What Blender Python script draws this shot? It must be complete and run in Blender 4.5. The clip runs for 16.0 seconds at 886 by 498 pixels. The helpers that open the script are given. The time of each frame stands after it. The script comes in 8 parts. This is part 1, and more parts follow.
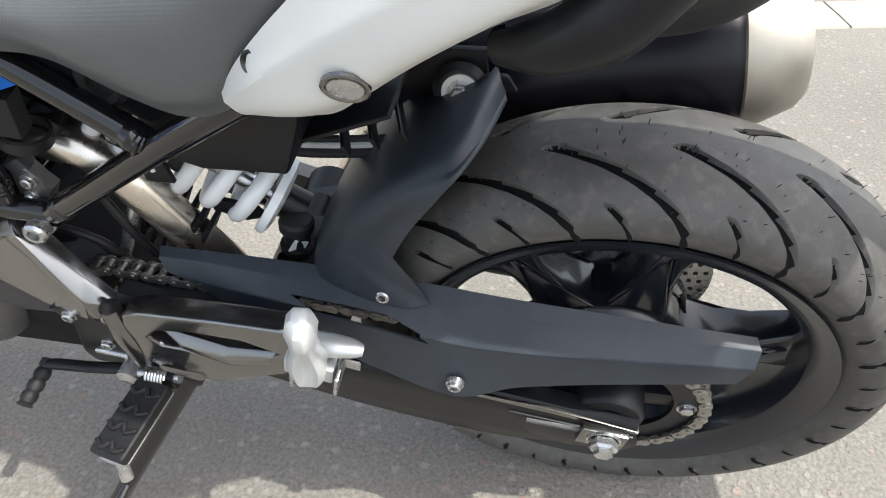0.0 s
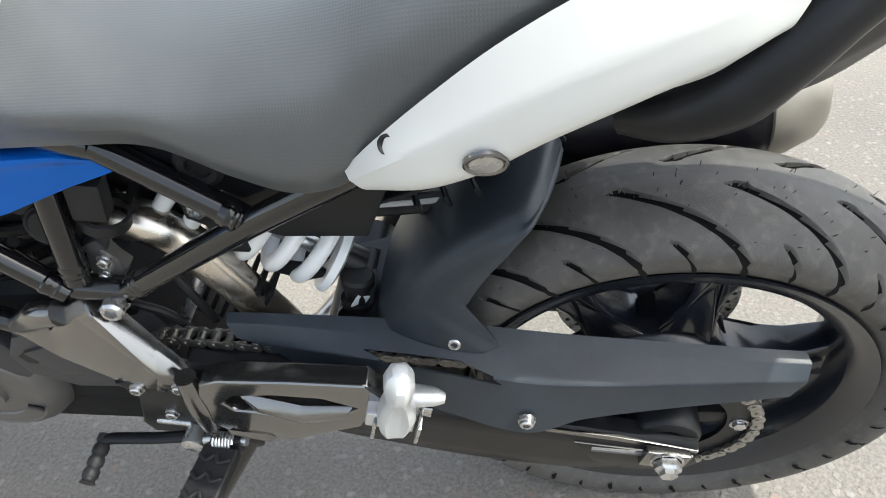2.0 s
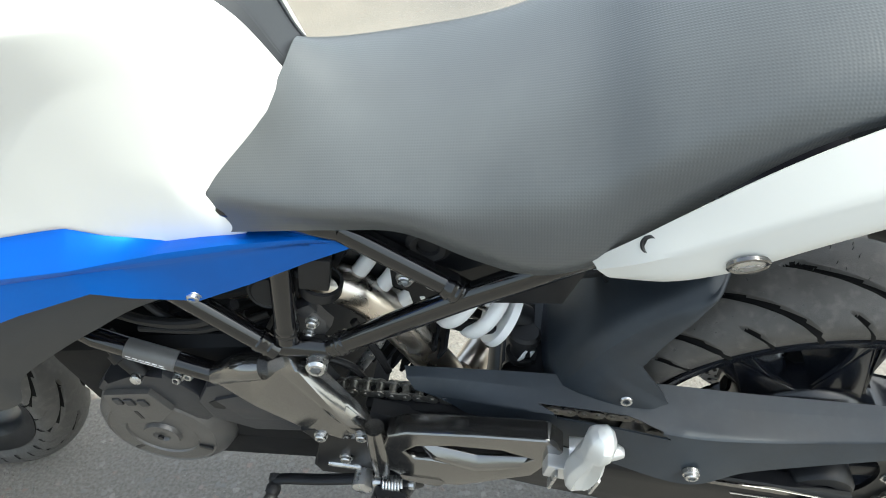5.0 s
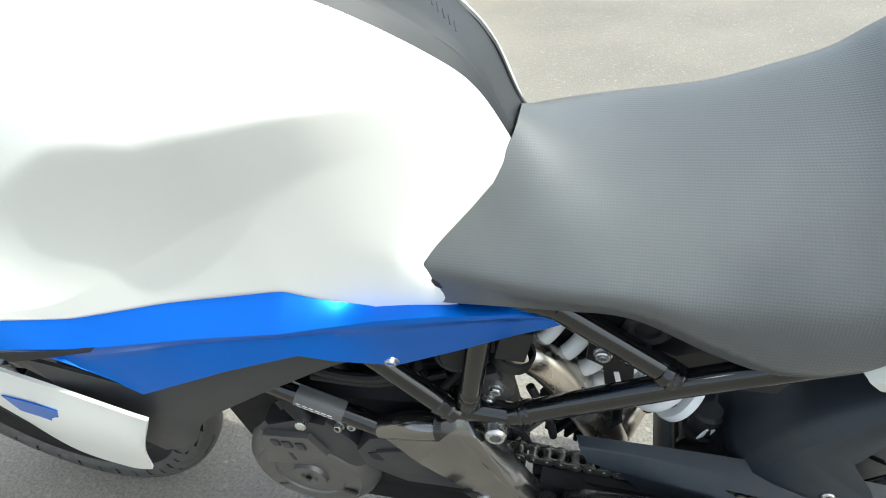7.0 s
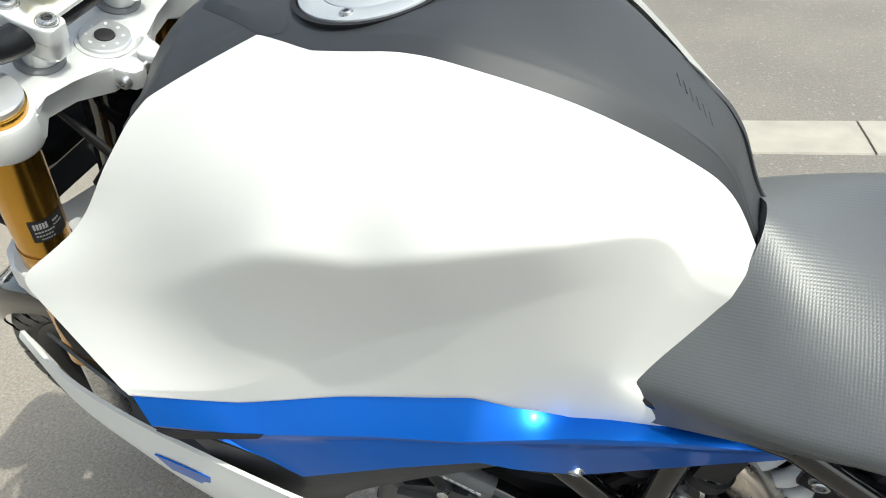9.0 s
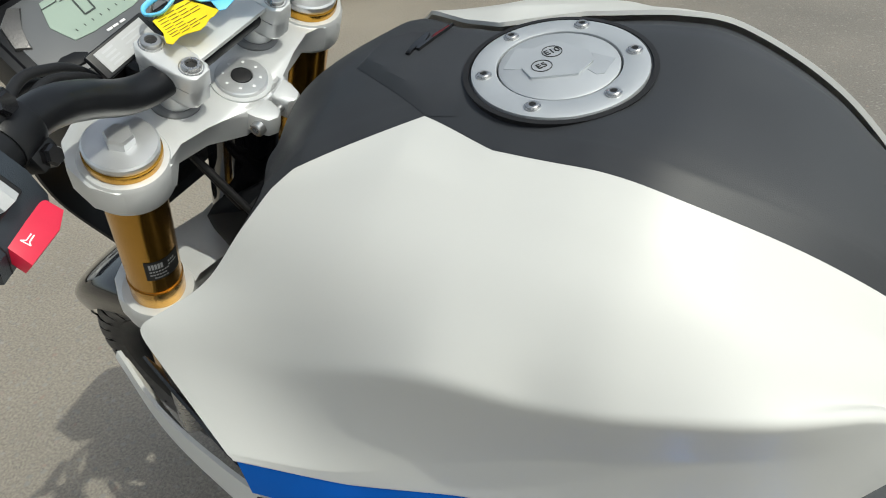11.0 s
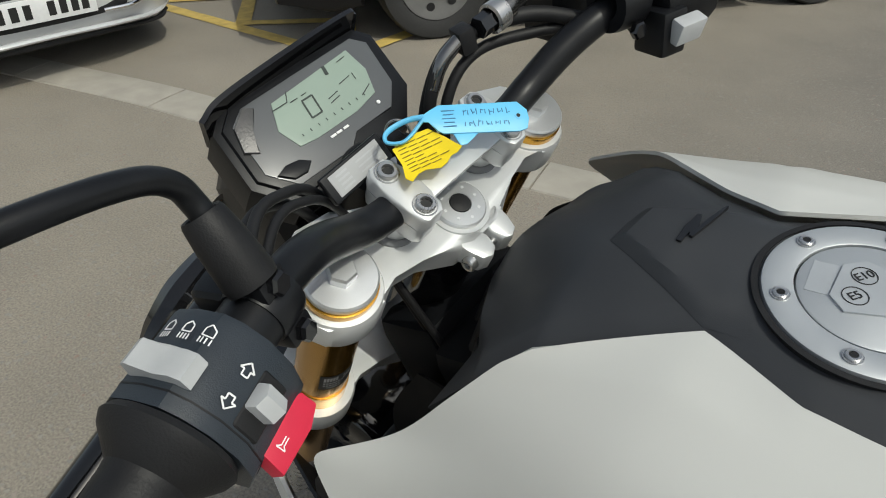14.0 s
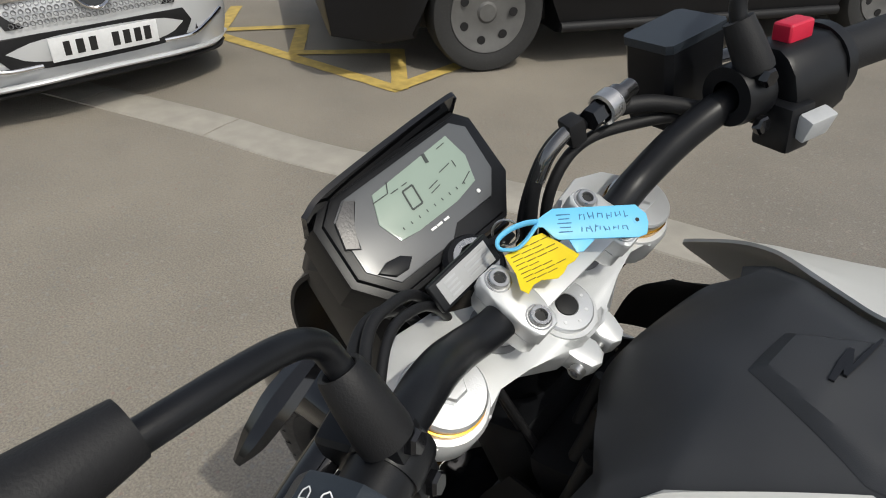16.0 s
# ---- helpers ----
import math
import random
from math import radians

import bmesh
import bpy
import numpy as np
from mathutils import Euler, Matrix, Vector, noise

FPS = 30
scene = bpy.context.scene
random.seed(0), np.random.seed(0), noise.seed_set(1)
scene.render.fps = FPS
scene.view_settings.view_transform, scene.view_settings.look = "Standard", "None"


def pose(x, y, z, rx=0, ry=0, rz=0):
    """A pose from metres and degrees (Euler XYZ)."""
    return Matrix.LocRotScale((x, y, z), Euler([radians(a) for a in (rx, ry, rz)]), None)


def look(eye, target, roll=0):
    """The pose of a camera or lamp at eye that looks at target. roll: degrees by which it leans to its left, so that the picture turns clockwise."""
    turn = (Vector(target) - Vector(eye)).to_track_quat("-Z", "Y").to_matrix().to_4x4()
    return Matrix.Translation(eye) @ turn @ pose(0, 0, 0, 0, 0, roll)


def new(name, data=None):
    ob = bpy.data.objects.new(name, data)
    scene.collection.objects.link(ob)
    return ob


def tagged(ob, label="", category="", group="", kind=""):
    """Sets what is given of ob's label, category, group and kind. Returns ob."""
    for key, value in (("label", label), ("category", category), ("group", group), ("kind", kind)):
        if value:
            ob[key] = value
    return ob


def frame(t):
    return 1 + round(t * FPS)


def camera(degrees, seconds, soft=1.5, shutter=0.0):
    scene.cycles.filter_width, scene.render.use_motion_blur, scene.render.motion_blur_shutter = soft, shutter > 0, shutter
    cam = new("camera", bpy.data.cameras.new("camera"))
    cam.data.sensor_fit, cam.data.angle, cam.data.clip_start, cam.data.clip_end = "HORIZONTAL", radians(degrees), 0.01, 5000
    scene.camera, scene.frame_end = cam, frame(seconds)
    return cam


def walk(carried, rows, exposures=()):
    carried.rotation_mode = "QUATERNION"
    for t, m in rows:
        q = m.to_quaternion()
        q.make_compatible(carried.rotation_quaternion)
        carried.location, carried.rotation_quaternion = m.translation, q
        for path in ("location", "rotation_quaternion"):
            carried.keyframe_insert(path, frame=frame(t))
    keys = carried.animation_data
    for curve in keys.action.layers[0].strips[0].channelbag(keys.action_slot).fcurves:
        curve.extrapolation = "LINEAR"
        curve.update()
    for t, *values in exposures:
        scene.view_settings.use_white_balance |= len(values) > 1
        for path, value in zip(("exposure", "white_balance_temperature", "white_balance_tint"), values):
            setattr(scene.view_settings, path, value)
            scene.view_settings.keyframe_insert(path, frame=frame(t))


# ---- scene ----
# ---- camera ----
cam = camera(68.5, 16.0, soft=1.0)
ROWS = [
    (0, -0.0703, -0.6215, 0.8780, 50.17, 1.90, 11.43),
    (0.5, -0.0976, -0.6258, 0.8850, 50.99, 2.32, 9.74),
    (1, -0.1217, -0.6304, 0.8936, 51.68, 2.72, 8.21),
    (1.5, -0.1477, -0.6392, 0.9050, 52.37, 3.12, 6.61),
    (2, -0.1695, -0.6510, 0.9167, 52.60, 3.36, 5.86),
    (2.5, -0.1899, -0.6650, 0.9334, 53.12, 4.09, 5.48),
    (3, -0.2120, -0.6765, 0.9481, 53.52, 4.87, 5.52),
    (5.5, -0.3520, -0.6808, 1.0111, 54.31, 4.56, 9.22),
    (6, -0.3868, -0.6723, 1.0245, 54.35, 4.75, 10.63),
    (6.5, -0.4185, -0.6635, 1.0328, 54.97, 5.19, 12.67),
    (7, -0.4555, -0.6551, 1.0409, 55.76, 5.21, 14.48),
    (7.5, -0.4878, -0.6315, 1.0538, 55.82, 5.85, 16.63),
    (8, -0.5239, -0.6170, 1.0657, 55.65, 6.04, 17.87),
    (8.5, -0.5566, -0.5992, 1.0805, 54.79, 5.98, 19.37),
    (9, -0.5860, -0.5814, 1.0932, 54.26, 5.58, 21.63),
    (11.5, -0.7024, -0.5257, 1.1454, 53.05, 2.64, 30.00),
    (12, -0.7242, -0.5190, 1.1536, 53.11, 1.99, 31.50),
    (12.5, -0.7456, -0.5138, 1.1617, 53.39, 1.37, 33.23),
    (13, -0.7690, -0.5125, 1.1714, 53.67, 0.63, 35.17),
    (13.5, -0.7934, -0.5133, 1.1801, 54.42, -0.44, 37.26),
    (14, -0.8132, -0.5111, 1.1923, 55.07, -0.42, 39.25),
    (14.5, -0.8326, -0.5091, 1.2040, 55.42, 0.10, 40.42),
    (15, -0.8507, -0.5079, 1.2131, 56.01, 0.25, 41.48),
    (15.5, -0.8671, -0.5063, 1.2193, 56.59, 0.09, 42.18),
    (16, -0.8814, -0.5044, 1.2234, 57.03, -0.14, 42.82),
]
EXPOSURES = [(0.0, 1.49, 6500, 7), (3.0, 1.60, 6450, 4), (6.0, 1.54, 6380, 0), (8.0, 1.30, 6450, 2), (9.0, 1.00, 6550, 3), (11.5, 0.12, 6600, 3), (13.0, -0.12, 6620, 3), (14.8, -0.14, 6635, 5), (16.0, -0.04, 6650, 8)]
walk(cam, [(t, pose(x, y, z, rx, ry, rz)) for t, x, y, z, rx, ry, rz in ROWS], EXPOSURES)

# ---- daylight ----
SUN = Vector((0.73, -0.12, 1.0)).normalized()
world = bpy.data.worlds.new("sky")
scene.world = world
world.use_nodes = True
wn = world.node_tree
sky = wn.nodes.new("ShaderNodeTexSky")
sky.sky_type = "NISHITA"
sky.sun_disc = False
sky.sun_elevation = math.asin(SUN.z)
sky.sun_rotation = math.atan2(SUN.x, SUN.y)
sky.dust_density = 3.0
pale = wn.nodes.new("ShaderNodeHueSaturation")
pale.inputs["Saturation"].default_value = 0.55
wn.links.new(sky.outputs[0], pale.inputs["Color"])
wn.links.new(pale.outputs[0], wn.nodes["Background"].inputs[0])
wn.nodes["Background"].inputs[1].default_value = 0.15
sun_data = bpy.data.lights.new("sun", "SUN")
sun_data.energy = 2.1
sun_data.angle = radians(0.6)
sun_data.color = (0.97, 0.95, 0.88)
sun = new("sun", sun_data)
sun.matrix_world = look(SUN * 10, (0, 0, 0))


# ---- materials ----
def material(name, colour, rough=0.5, metal=0.0, coat=0.0, vary=0.12, scale=30.0, bump=0.0, grain=400.0, spec=0.5, dust=0.0):
    """A surface with broad mottling, fine grain relief and, where asked, a little pale dust."""
    m = bpy.data.materials.new(name)
    m.use_nodes = True
    n, l = m.node_tree.nodes, m.node_tree.links
    p = n["Principled BSDF"]
    p.inputs["Metallic"].default_value = metal
    p.inputs["Coat Weight"].default_value = coat
    p.inputs["Coat Roughness"].default_value = 0.04
    p.inputs["Specular IOR Level"].default_value = spec
    tc = n.new("ShaderNodeTexCoord")
    broad = n.new("ShaderNodeTexNoise")
    broad.inputs["Scale"].default_value = scale
    broad.inputs["Detail"].default_value = 5
    l.new(tc.outputs["Object"], broad.inputs["Vector"])
    ramp = n.new("ShaderNodeValToRGB")
    ramp.color_ramp.elements[0].position, ramp.color_ramp.elements[1].position = 0.3, 0.7
    ramp.color_ramp.elements[0].color = (*[c * (1 - vary) for c in colour], 1)
    ramp.color_ramp.elements[1].color = (*[min(1, c * (1 + vary)) for c in colour], 1)
    l.new(broad.outputs["Fac"], ramp.inputs["Fac"])
    out = ramp.outputs["Color"]
    if dust:
        specks = n.new("ShaderNodeTexNoise")
        specks.inputs["Scale"].default_value = 90
        specks.inputs["Detail"].default_value = 8
        l.new(tc.outputs["Object"], specks.inputs["Vector"])
        edge = n.new("ShaderNodeMapRange")
        edge.inputs["From Min"].default_value, edge.inputs["From Max"].default_value = 0.52, 0.8
        edge.inputs["To Max"].default_value = dust
        l.new(specks.outputs["Fac"], edge.inputs["Value"])
        mix = n.new("ShaderNodeMix")
        mix.data_type = "RGBA"
        mix.inputs["B"].default_value = (0.35, 0.32, 0.28, 1)
        l.new(edge.outputs["Result"], mix.inputs["Factor"])
        l.new(out, mix.inputs["A"])
        out = mix.outputs["Result"]
    l.new(out, p.inputs["Base Color"])
    rr = n.new("ShaderNodeMapRange")
    rr.inputs["To Min"].default_value, rr.inputs["To Max"].default_value = max(0.02, rough * 0.8), min(1, rough * 1.2)
    l.new(broad.outputs["Fac"], rr.inputs["Value"])
    l.new(rr.outputs["Result"], p.inputs["Roughness"])
    if bump:
        fine = n.new("ShaderNodeTexNoise")
        fine.inputs["Scale"].default_value = grain
        fine.inputs["Detail"].default_value = 3
        l.new(tc.outputs["Object"], fine.inputs["Vector"])
        b = n.new("ShaderNodeBump")
        b.inputs["Strength"].default_value = bump
        b.inputs["Distance"].default_value = 0.002
        l.new(fine.outputs["Fac"], b.inputs["Height"])
        l.new(b.outputs["Normal"], p.inputs["Normal"])
    return m


WHITE = material("white_paint", (0.58, 0.58, 0.556), 0.36, coat=0.03, spec=0.18, vary=0.015, scale=8)
BLUE = material("blue_paint", (0.0, 0.125, 0.60), 0.33, metal=0.8, coat=0.25, vary=0.05, scale=12)
PLASTIC = material("black_textured_plastic", (0.021, 0.027, 0.035), 0.40, vary=0.15, scale=25, bump=0.12, grain=1500, spec=0.4, dust=0.02)
PAD = material("grey_black_tank_plastic", (0.028, 0.030, 0.034), 0.50, vary=0.10, scale=20, bump=0.10, grain=1700, spec=0.4)
GLOSS_BLACK = material("gloss_black_paint", (0.006, 0.006, 0.007), 0.08, coat=0.3, vary=0.2, scale=30, dust=0.008)
SATIN_BLACK = material("satin_black_metal", (0.007, 0.0075, 0.009), 0.36, vary=0.2, scale=30, bump=0.05, grain=900, spec=0.28, dust=0.006)
RUBBER = material("tyre_rubber", (0.060, 0.057, 0.054), 0.55, vary=0.2, scale=40, bump=0.25, grain=700, dust=0.13)
RIM_BLACK = material("black_wheel_paint", (0.010, 0.012, 0.017), 0.22, vary=0.15, scale=30, coat=0.3)
# near-black that puts the shade of tread grooves and hub holes into colour
RECESS_SHADE = material("recess_shade_black", (0.008, 0.008, 0.008), 0.9, vary=0.1, scale=60, spec=0.1)
SOFT_RUBBER = material("soft_black_rubber", (0.011, 0.011, 0.012), 0.55, vary=0.2, scale=60, bump=0.12, grain=900, spec=0.3)
GUNMETAL = material("grey_metallic_plastic", (0.20, 0.196, 0.192), 0.17, metal=0.95, coat=0.25, vary=0.10, scale=14)
CASE = material("grey_engine_casting", (0.125, 0.122, 0.12), 0.42, metal=0.6, vary=0.12, scale=30, bump=0.2, grain=500)
ALUMINIUM = material("silver_aluminium", (0.62, 0.63, 0.64), 0.36, metal=0.75, vary=0.05, scale=30, bump=0.06, grain=900)
SILVER = material("silver_metallic_paint", (0.60, 0.61, 0.61), 0.34, metal=0.35, coat=0.15, vary=0.04, scale=40, bump=0.05, grain=1800)
GREY_RUBBER = material("grey_rubber", (0.16, 0.165, 0.17), 0.5, vary=0.05, scale=60)
STEEL = material("zinc_steel", (0.50, 0.50, 0.50), 0.28, metal=0.9, vary=0.15, scale=90)
# near-black matt finish for the engine and inner parts
MATT_BLACK = material("matt_black_finish", (0.006, 0.0065, 0.008), 0.65, vary=0.3, scale=40, bump=0.1, grain=500, spec=0.18)
ENGINE = material("dark_grey_engine_paint", (0.028, 0.029, 0.033), 0.42, vary=0.15, scale=30, bump=0.12, grain=600, spec=0.35)
BRUSHED = material("brushed_end_cap_steel", (0.34, 0.32, 0.285), 0.50, metal=0.9, vary=0.10, scale=30, bump=0.05, grain=500)
INOX = material("heat_tinted_steel", (0.66, 0.60, 0.53), 0.28, metal=1.0, vary=0.15, scale=16)
GOLD = material("gold_anodised", (0.62, 0.33, 0.05), 0.22, metal=0.95, vary=0.08, scale=20)
SPRING_WHITE = material("white_spring_paint", (0.76, 0.77, 0.78), 0.30, coat=0.3, vary=0.04, scale=50)
GREY_PLASTIC = material("light_grey_plastic", (0.42, 0.43, 0.44), 0.45, vary=0.06, scale=60, bump=0.06, grain=1500)
RED_PLASTIC = material("red_plastic", (0.55, 0.012, 0.045), 0.40, vary=0.06, scale=60, bump=0.06, grain=1500)
CHAIN_STEEL = material("oiled_chain_steel", (0.30, 0.29, 0.27), 0.34, metal=0.9, vary=0.3, scale=160)


def seat_vinyl():
    """Dark grey vinyl with a fine woven-look embossing."""
    m = material("woven_grain_vinyl", (0.080, 0.085, 0.089), 0.38, vary=0.08, scale=12, dust=0.015)
    n, l = m.node_tree.nodes, m.node_tree.links
    tc = n["Texture Coordinate"]
    waves = []
    for across in (False, True):
        w = n.new("ShaderNodeTexWave")
        w.bands_direction = "DIAGONAL" if across else "X"
        w.inputs["Scale"].default_value = 180.0 if across else 140.0
        w.inputs["Distortion"].default_value = 0.3
        if across:
            flat = n.new("ShaderNodeVectorMath")
            flat.operation = "MULTIPLY"
            flat.inputs[1].default_value = (0, 1, 1)
            l.new(tc.outputs["Object"], flat.inputs[0])
            l.new(flat.outputs["Vector"], w.inputs["Vector"])
        else:
            l.new(tc.outputs["Object"], w.inputs["Vector"])
        waves.append(w)
    mul = n.new("ShaderNodeMath")
    mul.operation = "MULTIPLY"
    l.new(waves[0].outputs["Fac"], mul.inputs[0])
    l.new(waves[1].outputs["Fac"], mul.inputs[1])
    b = n.new("ShaderNodeBump")
    b.inputs["Strength"].default_value = 0.16
    b.inputs["Distance"].default_value = 0.0008
    l.new(mul.outputs["Value"], b.inputs["Height"])
    l.new(b.outputs["Normal"], n["Principled BSDF"].inputs["Normal"])
    return m


VINYL = seat_vinyl()


def asphalt():
    """Worn asphalt with exposed pale and reddish stones."""
    m = bpy.data.materials.new("worn_asphalt")
    m.use_nodes = True
    n, l = m.node_tree.nodes, m.node_tree.links
    p = n["Principled BSDF"]
    p.inputs["Roughness"].default_value = 0.9
    tc = n.new("ShaderNodeTexCoord")

    def noise_tex(scale, detail):
        t = n.new("ShaderNodeTexNoise")
        t.inputs["Scale"].default_value, t.inputs["Detail"].default_value = scale, detail
        l.new(tc.outputs["Object"], t.inputs["Vector"])
        return t

    wobble = noise_tex(120, 2)
    bent = n.new("ShaderNodeVectorMath")
    bent.operation = "MULTIPLY_ADD"
    bent.inputs[1].default_value = (0.012, 0.012, 0.012)
    l.new(wobble.outputs["Color"], bent.inputs[0])
    l.new(tc.outputs["Object"], bent.inputs[2])

    def cells(scale):
        t = n.new("ShaderNodeTexVoronoi")
        t.inputs["Scale"].default_value = scale
        t.inputs["Randomness"].default_value = 1.0
        l.new(bent.outputs["Vector"], t.inputs["Vector"])
        return t

    def ramp(source, stops):
        r = n.new("ShaderNodeValToRGB")
        e = r.color_ramp.elements
        while len(e) < len(stops):
            e.new(0.5)
        for k, (at, c) in zip(e, stops):
            k.position, k.color = at, (*c, 1)
        l.new(source, r.inputs["Fac"])
        return r.outputs["Color"]

    def mixed(kind, factor, a, b):
        x = n.new("ShaderNodeMix")
        x.data_type, x.blend_type = "RGBA", kind
        if isinstance(factor, float):
            x.inputs["Factor"].default_value = factor
        else:
            l.new(factor, x.inputs["Factor"])
        l.new(a, x.inputs["A"])
        l.new(b, x.inputs["B"])
        return x.outputs["Result"]

    base = ramp(noise_tex(160, 6).outputs["Fac"], [(0.30, (0.145, 0.133, 0.118)), (0.70, (0.245, 0.226, 0.200))])
    broad = ramp(noise_tex(1.4, 5).outputs["Fac"], [(0.3, (0.80, 0.80, 0.80)), (0.7, (1.08, 1.07, 1.05))])
    base = mixed("MULTIPLY", 1.0, base, broad)
    # base grows paler from x = -0.9 to x = -2.1
    place = n.new("ShaderNodeSeparateXYZ")
    l.new(tc.outputs["Object"], place.inputs[0])
    x_fade = n.new("ShaderNodeMapRange")
    x_fade.inputs["From Min"].default_value, x_fade.inputs["From Max"].default_value = -0.9, -2.1
    l.new(place.outputs["X"], x_fade.inputs["Value"])
    paler = n.new("ShaderNodeRGB")
    paler.outputs[0].default_value = (1.34, 1.30, 1.21, 1)
    base = mixed("MULTIPLY", x_fade.outputs["Result"], base, paler.outputs[0])
    stones = cells(58)
    tint = ramp(stones.outputs["Color"], [(0.0, (0.075, 0.08, 0.085)), (0.4, (0.20, 0.195, 0.18)), (0.72, (0.29, 0.275, 0.245)), (0.86, (0.245, 0.165, 0.13)), (1.0, (0.36, 0.342, 0.305))])
    inside = ramp(stones.outputs["Distance"], [(0.26, (1, 1, 1)), (0.44, (0, 0, 0))])
    chosen = ramp(stones.outputs["Color"], [(0.30, (0, 0, 0)), (0.40, (0.9, 0.9, 0.9))])
    patchy = ramp(noise_tex(26, 3).outputs["Fac"], [(0.42, (0, 0, 0)), (0.56, (0.85, 0.85, 0.85))])
    mask = mixed("MULTIPLY", 1.0, mixed("MULTIPLY", 1.0, inside, chosen), patchy)
    grit = cells(190)
    grit_in = ramp(grit.outputs["Distance"], [(0.22, (1, 1, 1)), (0.36, (0, 0, 0))])
    grit_tint = ramp(grit.outputs["Color"], [(0.0, (0.09, 0.085, 0.08)), (0.5, (0.18, 0.17, 0.152)), (0.8, (0.255, 0.238, 0.212)), (1.0, (0.31, 0.291, 0.26))])
    base = mixed("MIX", mixed("MULTIPLY", 1.0, grit_in, ramp(noise_tex(60, 2).outputs["Fac"], [(0.45, (0, 0, 0)), (0.6, (0.9, 0.9, 0.9))])), base, grit_tint)
    l.new(mixed("MIX", mask, base, tint), p.inputs["Base Color"])
    b = n.new("ShaderNodeBump")
    b.inputs["Strength"].default_value, b.inputs["Distance"].default_value = 0.8, 0.005
    height = mixed("MIX", 0.25, noise_tex(150, 5).outputs["Color"], inside)
    l.new(height, b.inputs["Height"])
    l.new(b.outputs["Normal"], p.inputs["Normal"])
    return m


ASPHALT = asphalt()
CONCRETE = material("pale_concrete", (0.35, 0.325, 0.28), 0.85, vary=0.12, scale=9, bump=0.5, grain=160)


# ---- mesh tools ----
def finish(bm, name, mat, parent=None, label="", sharp=35, m=None):
    """Link a bmesh as one smooth-shaded mesh object."""
    bmesh.ops.recalc_face_normals(bm, faces=bm.faces)
    me = bpy.data.meshes.new(name)
    bm.to_mesh(me)
    bm.free()
    me.materials.append(mat)
    me.shade_smooth()
    me.set_sharp_from_angle(angle=radians(sharp))
    ob = new(name, me)
    ob.parent = parent
    if m is not None:
        ob.matrix_basis = m
    if label:
        tagged(ob, label)
    return ob


def again(ob, parent, m):
    """Another object on the same mesh."""
    o = new(ob.name.split(".")[0], ob.data)
    o.parent = parent
    o.matrix_basis = m
    return o


def spline(points, n):
    """n points along a Catmull-Rom curve through the points."""
    p = np.array(points, float)
    if len(p) == 2:
        s = np.linspace(0, 1, n)[:, None]
        return p[0] * (1 - s) + p[1] * s
    p = np.vstack([2 * p[0] - p[1], p, 2 * p[-1] - p[-2]])
    out = []
    for u in np.linspace(0, len(p) - 3 - 1e-9, n):
        i = int(u)
        t = u - i
        a, b, c, d = p[i:i + 4]
        out.append(0.5 * (2 * b + (c - a) * t + (2 * a - 5 * b + 4 * c - d) * t * t + (3 * b - a - 3 * c + d) * t ** 3))
    return np.array(out)


def bend(points, n):
    """n points along a broken line."""
    p = np.array(points, float)
    s = np.linspace(0, len(p) - 1, n)
    return np.stack([np.interp(s, range(len(p)), p[:, k]) for k in range(p.shape[1])], 1)


def tube_into(bm, points, r, sides=14, smooth=True, n=None, flat=1.0):
    p = spline(points, n or max(2, 8 * (len(points) - 1))) if smooth else np.array(points, float)
    radii = np.interp(np.linspace(0, 1, len(p)), np.linspace(0, 1, len(r)), r) if isinstance(r, (list, tuple)) else [r] * len(p)
    d = np.gradient(p, axis=0)
    up = np.array((0, 0, 1.0)) if abs(d[0][2]) < 0.9 * np.linalg.norm(d[0]) else np.array((1.0, 0, 0))
    rings = []
    for q, t, rad in zip(p, d, radii):
        t = t / np.linalg.norm(t)
        up = up - t * (up @ t)
        up /= np.linalg.norm(up)
        side = np.cross(t, up)
        rings.append([bm.verts.new(q + rad * (math.cos(a) * side + flat * math.sin(a) * up)) for a in np.linspace(0, 2 * math.pi, sides, endpoint=False)])
    for a, b in zip(rings, rings[1:]):
        for k in range(sides):
            bm.faces.new((a[k], a[(k + 1) % sides], b[(k + 1) % sides], b[k]))
    bm.faces.new(rings[0][::-1])
    bm.faces.new(rings[-1])
    return bm


def tube(points, r, sides=14, smooth=True, n=None, flat=1.0):
    return tube_into(bmesh.new(), points, r, sides, smooth, n, flat)


def basis(direction):
    return Vector(direction).to_track_quat("Z", "Y").to_matrix().to_4x4()


def lathe_into(bm, profile, centre=(0, 0, 0), direction=(0, 0, 1), sides=32):
    """Turn a profile of (radius, height) about a line."""
    m = Matrix.Translation(centre) @ basis(direction)
    rings = []
    for r, h in profile:
        if r < 1e-6:
            rings.append([bm.verts.new(m @ Vector((0, 0, h)))])
        else:
            rings.append([bm.verts.new(m @ Vector((r * math.cos(a), r * math.sin(a), h))) for a in np.linspace(0, 2 * math.pi, sides, endpoint=False)])
    for a, b in zip(rings, rings[1:]):
        for k in range(sides):
            j = (k + 1) % sides
            if len(a) == 1 and len(b) == 1:
                continue
            if len(a) == 1:
                bm.faces.new((a[0], b[j], b[k]))
            elif len(b) == 1:
                bm.faces.new((a[k], a[j], b[0]))
            else:
                bm.faces.new((a[k], a[j], b[j], b[k]))
    return bm


def lathe(profile, centre=(0, 0, 0), direction=(0, 0, 1), sides=32):
    return lathe_into(bmesh.new(), profile, centre, direction, sides)


